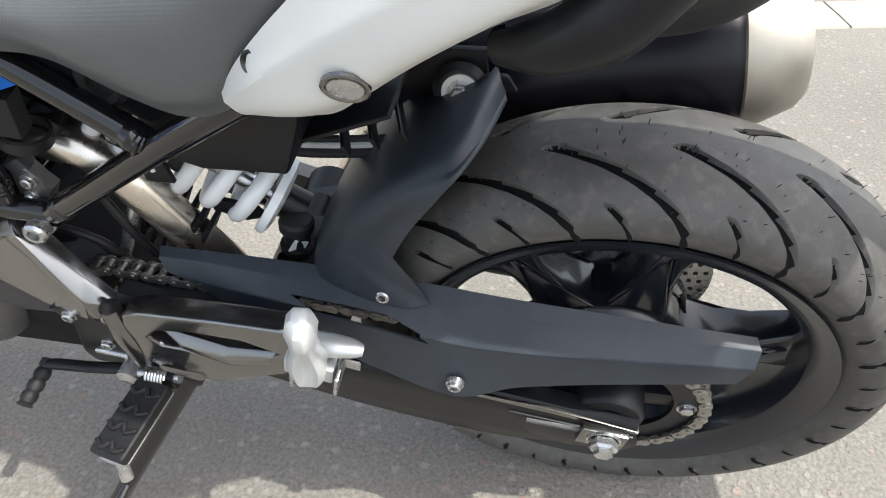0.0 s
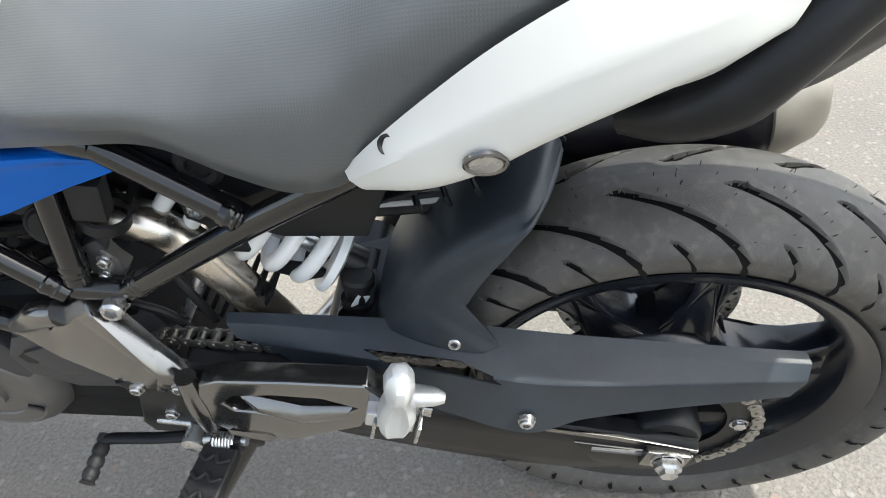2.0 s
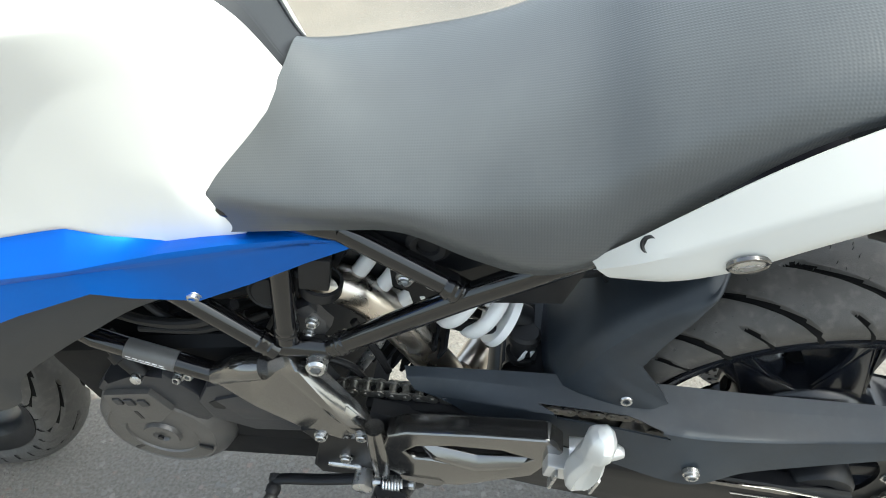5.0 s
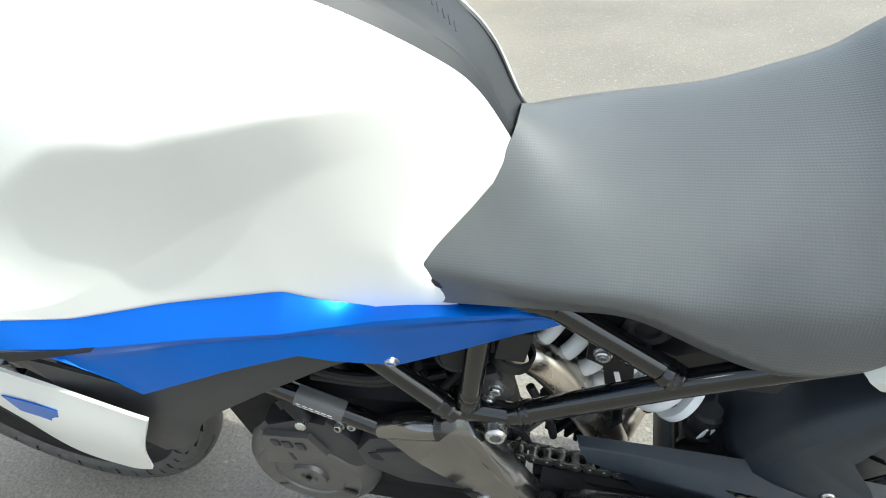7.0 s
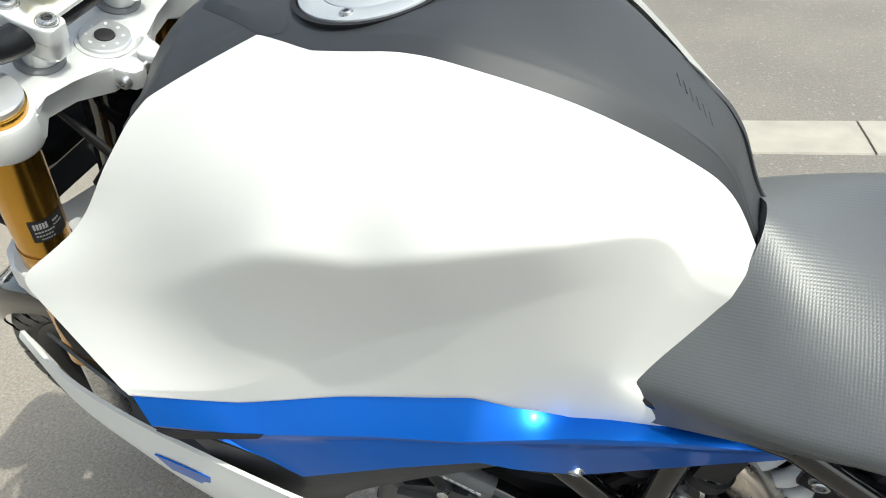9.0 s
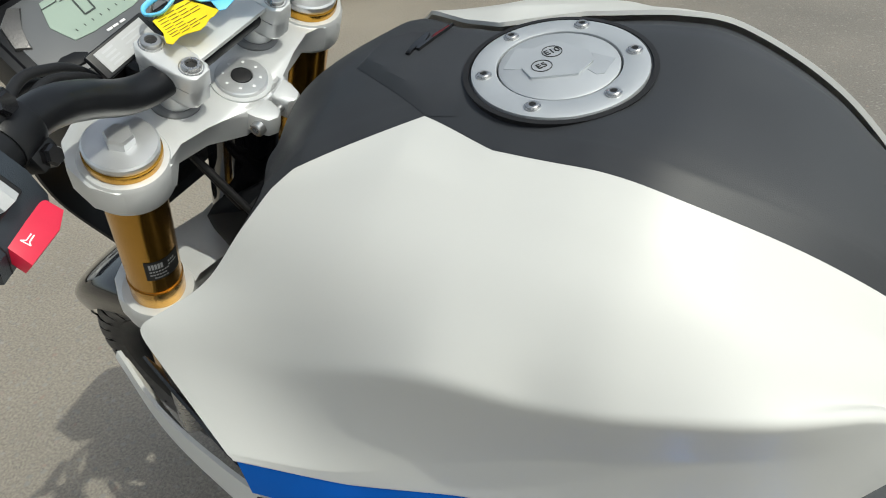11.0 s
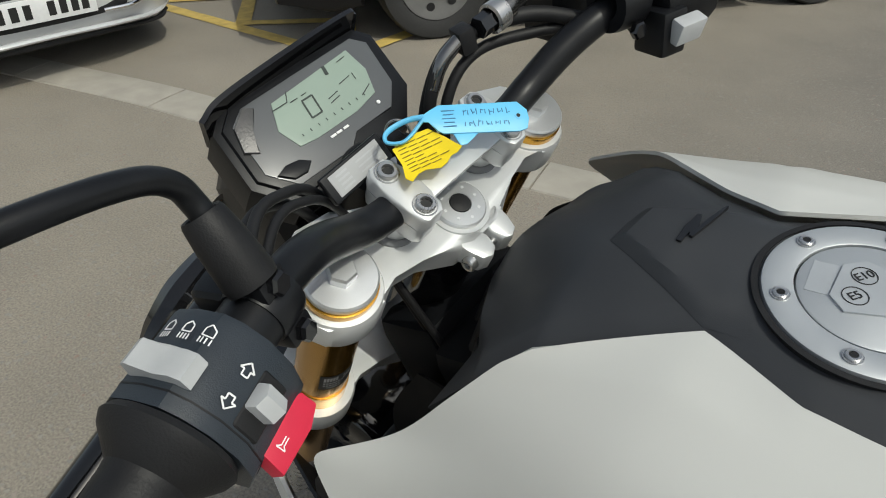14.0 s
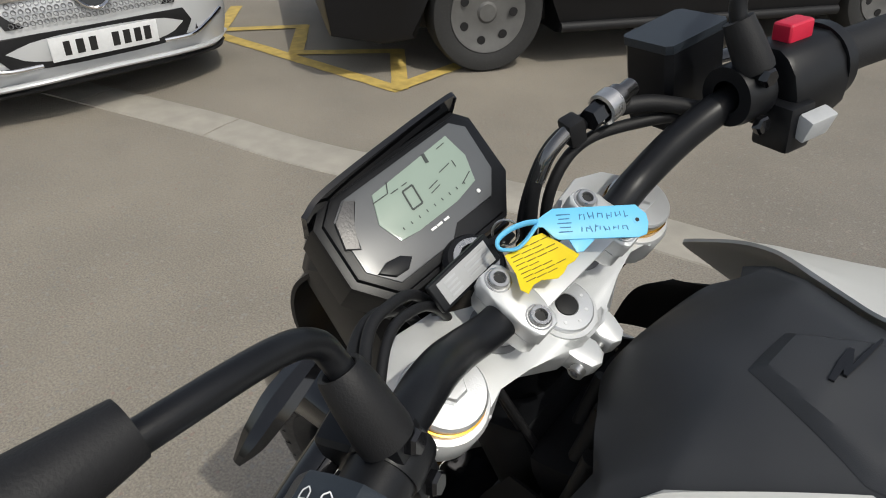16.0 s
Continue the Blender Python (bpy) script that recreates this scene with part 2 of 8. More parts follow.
def box_into(bm, size, m, bevel=0.003, segments=2):
    made = bmesh.ops.create_cube(bm, size=1.0, matrix=m @ Matrix.Diagonal((*size, 1)))
    if bevel:
        edges = list({e for v in made["verts"] for e in v.link_edges})
        bmesh.ops.bevel(bm, geom=edges, offset=bevel, segments=segments, affect="EDGES", profile=0.6)
    return bm


def box(size, m, bevel=0.003, segments=2):
    return box_into(bmesh.new(), size, m, bevel, segments)


def slab_into(bm, outline, near, far, bevel=0.003, place=None):
    """A plate: an outline of (x, z) between the depths near and far in y, or by the map place(x, y, z)."""
    place = place or (lambda x, y, z: (x, y, z))
    loops = [[bm.verts.new(place(x, y, z)) for x, z in outline] for y in (near, far)]
    k = len(outline)
    faces = [bm.faces.new(loops[0]), bm.faces.new(loops[1][::-1])]
    for i in range(k):
        bm.faces.new((loops[0][i], loops[0][(i + 1) % k], loops[1][(i + 1) % k], loops[1][i]))
    if bevel:
        bmesh.ops.bevel(bm, geom=list(faces[0].edges), offset=bevel, segments=2, affect="EDGES", profile=0.6)
    return bm


def slab(outline, near, far, bevel=0.003, place=None):
    return slab_into(bmesh.new(), outline, near, far, bevel, place)


def sheet_into(bm, rows, nu=40, nv=24, thick=0.003, hard=(), flip=False, hole=None, straight=False):
    """A curved panel through a grid of sections. hard: sections that stay creased. hole(v, u): where it is open."""
    rows = [(bend if straight else spline)(r, nu) for r in rows]
    if hard:
        cuts = [0, *hard, len(rows) - 1]
        parts = []
        for a, b in zip(cuts, cuts[1:]):
            k = max(3, round(nv * (b - a) / (len(rows) - 1)))
            parts.append(np.array([spline([rows[j][i] for j in range(a, b + 1)], k) for i in range(nu)]).transpose(1, 0, 2))
        grid = np.concatenate([parts[0], *[q[1:] for q in parts[1:]]])
    else:
        grid = np.array([spline([r[i] for r in rows], nv) for i in range(nu)]).transpose(1, 0, 2)
    du, dv = np.gradient(grid, axis=1), np.gradient(grid, axis=0)
    nrm = np.cross(du, dv)
    nrm /= np.maximum(np.linalg.norm(nrm, axis=2, keepdims=True), 1e-9)
    inner = grid - nrm * thick * (-1 if flip else 1)
    h, w = grid.shape[:2]
    a = [[bm.verts.new(grid[j, i]) for i in range(w)] for j in range(h)]
    b = [[bm.verts.new(inner[j, i]) for i in range(w)] for j in range(h)]
    gone = {(j, i) for j in range(h - 1) for i in range(w - 1) if hole and hole((j + 0.5) / (h - 1), (i + 0.5) / (w - 1))}
    for j in range(h - 1):
        for i in range(w - 1):
            if (j, i) in gone:
                for (dj, di), (p, q) in (((-1, 0), ((j, i), (j, i + 1))), ((1, 0), ((j + 1, i), (j + 1, i + 1))), ((0, -1), ((j, i), (j + 1, i))), ((0, 1), ((j, i + 1), (j + 1, i + 1)))):
                    if (j + dj, i + di) not in gone:
                        bm.faces.new((a[p[0]][p[1]], a[q[0]][q[1]], b[q[0]][q[1]], b[p[0]][p[1]]))
                continue
            bm.faces.new((a[j][i], a[j][i + 1], a[j + 1][i + 1], a[j + 1][i]))
            bm.faces.new((b[j][i], b[j + 1][i], b[j + 1][i + 1], b[j][i + 1]))
    for j in range(h - 1):
        for i in (0, w - 1):
            bm.faces.new((a[j][i], a[j + 1][i], b[j + 1][i], b[j][i]))
    for i in range(w - 1):
        for j in (0, h - 1):
            bm.faces.new((a[j][i], b[j][i], b[j][i + 1], a[j][i + 1]))
    return bm


def sheet(rows, nu=40, nv=24, thick=0.003, hard=(), flip=False, hole=None, straight=False):
    return sheet_into(bmesh.new(), rows, nu, nv, thick, hard, flip, hole, straight)


def facets(points, faces, depth, bevel=0.0025):
    """A folded plate of flat faces with softened folds, depth thick towards +y."""
    bm = bmesh.new()
    v = [bm.verts.new(p) for p in points]
    for f in faces:
        bm.faces.new([v[k] for k in f])
    bmesh.ops.recalc_face_normals(bm, faces=bm.faces)
    rim = [e for e in bm.edges if e.is_boundary]
    out = bmesh.ops.extrude_edge_only(bm, edges=rim)
    for q in [g for g in out["geom"] if isinstance(g, bmesh.types.BMVert)]:
        q.co.y += depth
    bm.edges.ensure_lookup_table()
    bmesh.ops.bevel(bm, geom=[e for e in bm.edges if len(e.link_faces) == 2], offset=bevel, segments=2, affect="EDGES", profile=0.5)
    return bm


def mirrored(rows, middle=0.0):
    return [[(x, 2 * middle - y, z) for x, y, z in r] for r in rows]


def tank_mirrored(rows):
    return [[(x, 2 * (0.004 + max(0.0, x + 0.865) * 0.045) - y, z) for x, y, z in r] for r in rows]


def bolt_mesh(bm, centre, direction, r=0.006, h=0.005, socket=True):
    """A screw head with a washer and a hexagon socket, or a hexagon head."""
    if socket:
        lathe_into(bm, [(0, -0.004), (r * 1.25, -0.004), (r * 1.25, 0.001), (r, 0.001), (r, h * 0.8), (r * 0.85, h), (r * 0.55, h), (r * 0.5, h * 0.35), (0, h * 0.35)], centre, direction, 18)
    else:
        lathe_into(bm, [(0, -0.004), (r * 1.45, -0.004), (r * 1.45, 0.0012), (r * 1.05, 0.0012)], centre, direction, 18)
        lathe_into(bm, [(r * 1.05, 0.0012), (r * 1.05, h * 0.85), (r * 0.85, h), (0, h)], centre, direction, 6)
    return bm


# ---- the ground ----
bm = bmesh.new()
bmesh.ops.create_grid(bm, x_segments=60, y_segments=60, size=150)
ground = finish(bm, "ground", ASPHALT)
tagged(ground, "worn grey asphalt with exposed stones", "ground", kind="structure")

# ---- the motorcycle, upright frame: x to its tail, y to its right, z up, leaned on its stand ----
LEAN = 11.0
bike = new("motorcycle")
bike.matrix_basis = pose(0, 0, 0.006, LEAN)
tagged(bike, "white, blue and black naked motorcycle leaning on its side stand", "motorcycle")


def part(name, bm, mat, parent=None, label="", sharp=35, m=None):
    return finish(bm, name, mat, parent or bike, label, sharp, m)


def bolt(centre, direction=(0, -1, 0), r=0.006, h=0.005, socket=True, parent=None, mat=None):
    return part("bolt", bolt_mesh(bmesh.new(), (0, 0, 0), (0, 0, 1), r, h, socket), mat or STEEL, parent, m=Matrix.Translation(centre) @ basis(direction))


# rear wheel
def tyre_mesh(radius, width, rim_r, units, phase, around=1512, near_side=170, far_side=110, direction=-1):
    """A tyre with curved tread grooves sunk into its surface; the camera's side is the finer one."""
    half = width / 2
    shape = [(rim_r - 0.004, -half * 0.66), (rim_r + 0.009, -half * 0.78), (rim_r + (radius - rim_r) * 0.30, -half * 0.955), (rim_r + (radius - rim_r) * 0.52, -half * 0.99),
             (rim_r + (radius - rim_r) * 0.72, -half * 0.84), (rim_r + (radius - rim_r) * 0.90, -half * 0.55), (rim_r + (radius - rim_r) * 0.98, -half * 0.25), (radius, 0)]
    shape = np.vstack([spline(shape, near_side), spline(shape, far_side)[-2::-1] * (1, -1)])
    r, y = shape[:, 0], shape[:, 1]
    s = np.r_[0, np.cumsum(np.hypot(np.diff(r), np.diff(y)))]
    s = s - s[near_side - 1]
    a = np.linspace(0, 2 * math.pi, around, endpoint=False)
    A, Sg = np.meshgrid(a, s)
    S = np.abs(Sg)
    edge = S[0, 0]
    run = np.clip((S - 0.018) / (edge * 0.71 - 0.018), 0, 1)
    line = direction * 0.40 * (1 - (1 - run) ** 1.7)
    slope = radius * 0.40 * 1.7 * (1 - run) ** 0.7 / (edge * 0.71 - 0.018)
    A = A + line  # the net follows the sweep of the grooves
    shift = np.where(Sg > 0, 0.5, 0.0)
    step = 2 * math.pi / units

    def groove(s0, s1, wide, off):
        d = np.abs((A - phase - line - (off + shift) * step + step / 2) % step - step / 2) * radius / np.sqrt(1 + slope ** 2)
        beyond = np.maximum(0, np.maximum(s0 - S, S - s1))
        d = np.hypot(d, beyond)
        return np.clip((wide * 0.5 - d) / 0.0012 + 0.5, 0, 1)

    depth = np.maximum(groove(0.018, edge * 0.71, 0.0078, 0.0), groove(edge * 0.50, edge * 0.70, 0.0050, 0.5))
    R = r[:, None] - 0.0070 * depth
    co = np.stack([R * np.cos(A), np.broadcast_to(y[:, None], A.shape), R * np.sin(A)], -1).reshape(-1, 3)
    h = len(r)
    i0, j0 = np.meshgrid(np.arange(around), np.arange(h - 1))
    i1 = (i0 + 1) % around
    quads = np.stack([j0 * around + i0, j0 * around + i1, (j0 + 1) * around + i1, (j0 + 1) * around + i0], -1).reshape(-1, 4)
    me = bpy.data.meshes.new("tyre")
    me.from_pydata(co.tolist(), [], quads.tolist())
    # deep faces get the painted shade
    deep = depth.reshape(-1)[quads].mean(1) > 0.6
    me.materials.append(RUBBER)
    me.materials.append(RECESS_SHADE)
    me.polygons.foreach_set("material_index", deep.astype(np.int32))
    return me


def tyre_part(me, mat, parent, label):
    me.shade_smooth()
    me.set_sharp_from_angle(angle=radians(50))
    ob = new("tyre", me)
    ob.parent = parent
    tagged(ob, label)
    return ob


AXLE = Vector((0, 0, 0.30))
rear_wheel = new("rear_wheel")
rear_wheel.parent = bike
rear_wheel.matrix_basis = Matrix.Translation(AXLE)
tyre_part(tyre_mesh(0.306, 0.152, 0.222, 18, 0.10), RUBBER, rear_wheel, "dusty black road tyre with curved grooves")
rnd = random.Random(11)
bm = bmesh.new()
for k in range(150):  # moulding hairs
    a, f = rnd.uniform(0.2, 3.0), rnd.uniform(-0.9, 0.25)
    yy = 0.074 * math.sin(f * 1.3)
    rr = 0.306 - 0.030 * (1 - math.cos(f * 1.45)) * 1.3
    p = Vector((rr * math.cos(a), yy, rr * math.sin(a)))
    out = Vector((math.cos(a), f * 0.8, math.sin(a))).normalized()
    tube_into(bm, [p - out * 0.002, p + out * rnd.uniform(0.002, 0.0055) + Vector((rnd.uniform(-1, 1), rnd.uniform(-1, 1), 0)) * 0.001], 0.0004, 4, False)
hairs = part("rubber_hairs", bm, SOFT_RUBBER, rear_wheel)
tagged(hairs, kind="stuff")
rim_profile = [(0.203, -0.046), (0.213, -0.0585), (0.2240, -0.0625), (0.2300, -0.0650), (0.2310, -0.0620), (0.2180, -0.0560), (0.2120, -0.0400), (0.2000, -0.020), (0.2000, 0.020), (0.2120, 0.0400), (0.2180, 0.0560),
               (0.2310, 0.0620), (0.2300, 0.0650), (0.2240, 0.0625), (0.213, 0.0585), (0.203, 0.046), (0.195, 0.026), (0.192, 0.0), (0.195, -0.026), (0.203, -0.046)]
part("rim", lathe(rim_profile, (0, 0, 0), (0, 1, 0), 128), RIM_BLACK, rear_wheel, "satin black cast rim")


def spoke_mesh(reach, widths, hole, root=0.050):
    """One cast spoke or web of the given half widths, with a diamond opening at hole = (middle, half length, half width)."""
    a, b, c, d, e = widths
    xs = (root, root + (reach - root) * 0.24, root + (reach - root) * 0.45, root + (reach - root) * 0.70, reach)
    outer = [(x, -w) for x, w in zip(xs, widths)] + [(reach, -e * 0.45), (reach, e * 0.45)] + [(x, w) for x, w in zip(xs[::-1], widths[::-1])]
    mid, long, wide = hole
    one = [(-1, 0.25), (-0.7, 0.5), (-0.35, 0.8), (0.1, 1), (0.55, 0.75), (1, 0.25)]
    inner = [(mid + long * f, -wide * g) for f, g in one] + [(mid + long * f, wide * g) for f, g in one[::-1]]
    bm = bmesh.new()

    def deep(x, out):
        return (0.034 - 0.10 * (x - root)) if out else 0.030 - 0.10 * (x - root)
    loops = [[bm.verts.new((x, s * deep(x, out), z)) for x, z in pts] for s in (-1, 1) for out, pts in ((True, outer), (False, inner))]
    o0, i0, o1, i1 = loops
    for a in range(12):
        b = (a + 1) % 12
        for f in ((o0[a], o0[b], i0[b], i0[a]), (o1[a], o1[b], i1[b], i1[a]), (o0[a], o0[b], o1[b], o1[a]), (i0[a], i0[b], i1[b], i1[a])):
            bm.faces.new(f)
    bmesh.ops.recalc_face_normals(bm, faces=bm.faces)
    bmesh.ops.bevel(bm, geom=[e for e in bm.edges if e.calc_face_angle(0) > 0.9], offset=0.005, segments=3, affect="EDGES", profile=0.5)
    return bm


SPOKES = (6, 77, 130, 200, 286)
first_spoke = None
for angle in SPOKES:
    m = Matrix.Rotation(radians(-angle), 4, "Y")
    if first_spoke is None:
        first_spoke = part("spoke", spoke_mesh(0.197, (0.044, 0.029, 0.021, 0.020, 0.034), (0.180, 0.007, 0.005)), RIM_BLACK, rear_wheel, m=m, sharp=50)
    else:
        again(first_spoke, rear_wheel, m)
part("hub", lathe([(0.02, -0.062), (0.056, -0.062), (0.066, -0.052), (0.084, -0.036), (0.088, -0.020), (0.0865, 0.0145), (0.0885, 0.0150), (0.0885, 0.0170), (0.0865, 0.0175), (0.088, 0.045), (0.080, 0.058), (0.058, 0.066), (0.02, 0.066)], (0, 0, 0), (0, 1, 0), 72), RIM_BLACK, rear_wheel, "black cast wheel hub")
for ang in (99, 171, 243, 315, 27):  # raised dark lozenges painted as the shade of casting holes round the hub
    q = [Vector((r * math.cos(radians(ang + da)), 0.016 + dy, r * math.sin(radians(ang + da)))) for r in (0.0895, 0.0800) for da, dy in ((10, 0), (5, 0.010), (-5, 0.010), (-10, 0), (-5, -0.010), (5, -0.010))]
    bm = bmesh.new()
    v = [bm.verts.new(p) for p in q]
    bm.faces.new(v[:6])
    bm.faces.new(v[6:][::-1])
    for k in range(6):
        bm.faces.new((v[k], v[(k + 1) % 6], v[6 + (k + 1) % 6], v[6 + k]))
    part("hole_shade", bm, RECESS_SHADE, rear_wheel)
# brake disc with drilled holes
bm = bmesh.new()
lathe_into(bm, [(0.078, 0.083), (0.120, 0.083), (0.120, 0.088), (0.078, 0.088), (0.078, 0.083)], (0, 0, 0), (0, 1, 0), 90)
disc = part("brake_disc", bm, STEEL, rear_wheel, "drilled steel brake disc")
bm = bmesh.new()
for k in range(40):
    a = 2 * math.pi * k / 40
    for r in ((0.088, 0.100, 0.112) if k % 2 else (0.094, 0.106)):
        lathe_into(bm, [(0, 0.0822), (0.0032, 0.0822), (0.0032, 0.0888), (0, 0.0888)], (r * math.cos(a), 0, r * math.sin(a)), (0, 1, 0), 8)
part("disc_hole", bm, SATIN_BLACK, rear_wheel)

# sprocket, its carrier and the chain
SPROCKET_Y, TEETH, PITCH = -0.092, 40, 0.01588
R_REAR = PITCH / (2 * math.sin(math.pi / TEETH))
bm = bmesh.new()
teeth = []
for k in range(TEETH * 4):
    teeth.append((R_REAR + (0.0045, 0.0, -0.0050, 0.0)[k % 4]))
inner = [(0.070 * math.cos(2 * math.pi * k / len(teeth)), 0.070 * math.sin(2 * math.pi * k / len(teeth))) for k in range(len(teeth))]
outer = [(r * math.cos(2 * math.pi * k / len(teeth)), r * math.sin(2 * math.pi * k / len(teeth))) for k, r in enumerate(teeth)]
loops = [[bm.verts.new((x, y, z)) for x, z in pts] for y in (-0.003, 0.003) for pts in (inner, outer)]
n_t = len(teeth)
for k in range(n_t):
    j = (k + 1) % n_t
    bm.faces.new((loops[0][k], loops[0][j], loops[1][j], loops[1][k]))
    bm.faces.new((loops[2][k], loops[2][j], loops[3][j], loops[3][k]))
    bm.faces.new((loops[1][k], loops[1][j], loops[3][j], loops[3][k]))
    bm.faces.new((loops[0][k], loops[0][j], loops[2][j], loops[2][k]))
part("sprocket", bm, SATIN_BLACK, rear_wheel, "black toothed rear sprocket", m=Matrix.Translation((0, SPROCKET_Y, 0)))
bm = bmesh.new()
for k in range(5):
    a = radians(72 * k + 2)
    c, s = math.cos(a), math.sin(a)
    box_into(bm, (0.062, 0.018, 0.026), Matrix.Translation((0.060 * c, SPROCKET_Y + 0.012, 0.060 * s)) @ Matrix.Rotation(-a, 4, "Y"), 0.005)
lathe_into(bm, [(0.02, -0.118), (0.036, -0.118), (0.040, -0.112), (0.040, -0.060)], (0, 0, 0), (0, 1, 0), 40)
part("sprocket_carrier", bm, SATIN_BLACK, rear_wheel)
for k in range(5):
    a = radians(72 * k + 2)
    bolt((0.084 * math.cos(a), SPROCKET_Y - 0.003, 0.084 * math.sin(a)), r=0.0075, h=0.006, socket=False, parent=rear_wheel)

# chain round both sprockets
FRONT = Vector((-0.545, 0, 0.405))
R_FRONT = 0.0385
gap = (FRONT - AXLE).length
tilt = math.atan2(FRONT.z - AXLE.z, FRONT.x - AXLE.x)
lean_in = math.acos((R_REAR - R_FRONT) / gap)
path = []
for a in np.linspace(tilt - lean_in, tilt + lean_in - 2 * math.pi, 60):
    path.append((AXLE.x + R_REAR * math.cos(a), AXLE.z + R_REAR * math.sin(a)))
for a in np.linspace(tilt + lean_in, tilt - lean_in, 20):
    path.append((FRONT.x + R_FRONT * math.cos(a), FRONT.z + R_FRONT * math.sin(a)))
path.append(path[0])
path = np.array(path)
run = np.r_[0, np.cumsum(np.hypot(*np.diff(path, axis=0).T))]
count = 2 * round(run[-1] / PITCH / 2)
chain = new("drive_chain")
chain.parent = bike


def link_mesh(gap_y, thick):
    """Two waisted side plates with a roller or pin heads."""
    bm = bmesh.new()
    half = PITCH / 2
    out = [(half + 0.0072 * math.cos(a), 0.0072 * math.sin(a)) for a in np.linspace(-1.9, 1.9, 9)] + [(0, 0.0052)]
    out += [(-half + 0.0072 * math.cos(a), 0.0072 * math.sin(a)) for a in np.linspace(math.pi - 1.9, math.pi + 1.9, 9)] + [(0, -0.0052)]
    for side in (-1, 1):
        slab_into(bm, out, side * gap_y, side * (gap_y + thick), 0)
    for x in (-half, half):
        lathe_into(bm, [(0, -gap_y - thick - 0.0012), (0.0026, -gap_y - thick - 0.0012), (0.0026, -gap_y), (0.0050, -gap_y + 0.001), (0.0050, gap_y - 0.001), (0.0026, gap_y), (0.0026, gap_y + thick + 0.0012), (0, gap_y + thick + 0.0012)], (x, 0, 0), (0, 1, 0), 10)
    return bm


link_obs = [None, None]
for k in range(count):
    s0, s1 = run[-1] * k / count, run[-1] * (k + 1) / count
    q = [np.array([np.interp(s, run, path[:, 0]), np.interp(s, run, path[:, 1])]) for s in (s0, s1)]
    mid, d = (q[0] + q[1]) / 2, q[1] - q[0]
    m = Matrix.Translation((mid[0], SPROCKET_Y, mid[1])) @ Matrix.Rotation(-math.atan2(d[1], d[0]), 4, "Y")
    if link_obs[k % 2] is None:
        link_obs[k % 2] = part("chain_link", link_mesh(0.0052 if k % 2 else 0.0075, 0.0020), CHAIN_STEEL, chain, m=m, sharp=40)
    else:
        again(link_obs[k % 2], chain, m)

# swingarm: two deep arms, a cross tube, axle plates
swingarm = new("swingarm")
swingarm.parent = bike
tagged(swingarm, "dark grey steel swingarm")


def arm_rows(sign):
    rows = []
    for y, inset in ((-0.108, 0.010), (-0.126, 0.0), (-0.126, 0.0), (-0.108, 0.010)):
        rows.append(y)
    top = [(-0.52, 0.440), (-0.42, 0.408), (-0.30, 0.368), (-0.20, 0.350), (-0.10, 0.333), (0.0, 0.312), (0.032, 0.305)]
    low = [(-0.52, 0.360), (-0.42, 0.318), (-0.30, 0.276), (-0.20, 0.250), (-0.10, 0.238), (-0.02, 0.252), (0.026, 0.272)]
    a = [(x, -0.106, z - 0.002) for x, z in top]
    b = [(x, -0.124, z) for x, z in top]
    c = [(x, -0.127, z - 0.006) for x, z in top]
    d = [(x, -0.127, z + 0.006) for x, z in low]
    e = [(x, -0.122, z) for x, z in low]
    f = [(x, -0.106, z + 0.002) for x, z in low]
    rows = [a, b, c, d, e, f]
    return rows if sign < 0 else mirrored(rows)


for sign in (-1, 1):
    part("arm", sheet(arm_rows(sign), 48, 26, 0.004, hard=(1, 2, 3, 4), flip=sign > 0), CASE if sign > 0 else SATIN_BLACK, swingarm)
bm = bmesh.new()
tube_into(bm, [(-0.36, -0.11, 0.385), (-0.36, 0.11, 0.385)], 0.036, 24, False)
box_into(bm, (0.10, 0.15, 0.075), pose(-0.325, 0.0, 0.400, 0, -18, 0), 0.02, 3)
part("cross_brace", bm, SATIN_BLACK, swingarm)
# bright machined top edge of the axle end
bm = bmesh.new()
slab_into(bm, [(-0.150, 0.343), (-0.06, 0.327), (0.034, 0.302), (0.034, 0.296), (-0.06, 0.319), (-0.150, 0.335)], -0.131, -0.120, 0.0015)
part("edge_plate", bm, GUNMETAL, swingarm)
part("chain_slider", slab([(-0.530, 0.432), (-0.400, 0.424), (-0.300, 0.404), (-0.300, 0.370), (-0.420, 0.385), (-0.530, 0.395)], -0.112, -0.076, 0.004), SATIN_BLACK, swingarm)
# axle plate, slot, adjuster and nut
bm = bmesh.new()
slab_into(bm, [(-0.105, 0.315), (0.030, 0.292), (0.036, 0.275), (0.022, 0.258), (-0.040, 0.252), (-0.080, 0.268)], -0.134, -0.124, 0.003)
part("axle_plate", bm, SATIN_BLACK, swingarm)
part("adjuster_block", box((0.050, 0.010, 0.034), pose(-0.004, -0.138, 0.297, 0, 10, 0), 0.002), GUNMETAL, swingarm)
part("adjuster_bolt", tube([(-0.085, -0.134, 0.304), (-0.028, -0.134, 0.298)], 0.0036, 10, False), CASE, swingarm)
bm = lathe([(0, 0), (0.0185, 0), (0.0185, 0.003), (0.016, 0.003)], (-0.002, -0.142, 0.299), (0, -1, 0), 28)
lathe_into(bm, [(0.0155, 0.003), (0.0155, 0.011), (0.013, 0.014), (0.010, 0.014), (0.010, 0.019), (0, 0.019)], (-0.002, -0.142, 0.299), (0, -1, 0), 6)
part("axle_nut", bm, STEEL, swingarm)

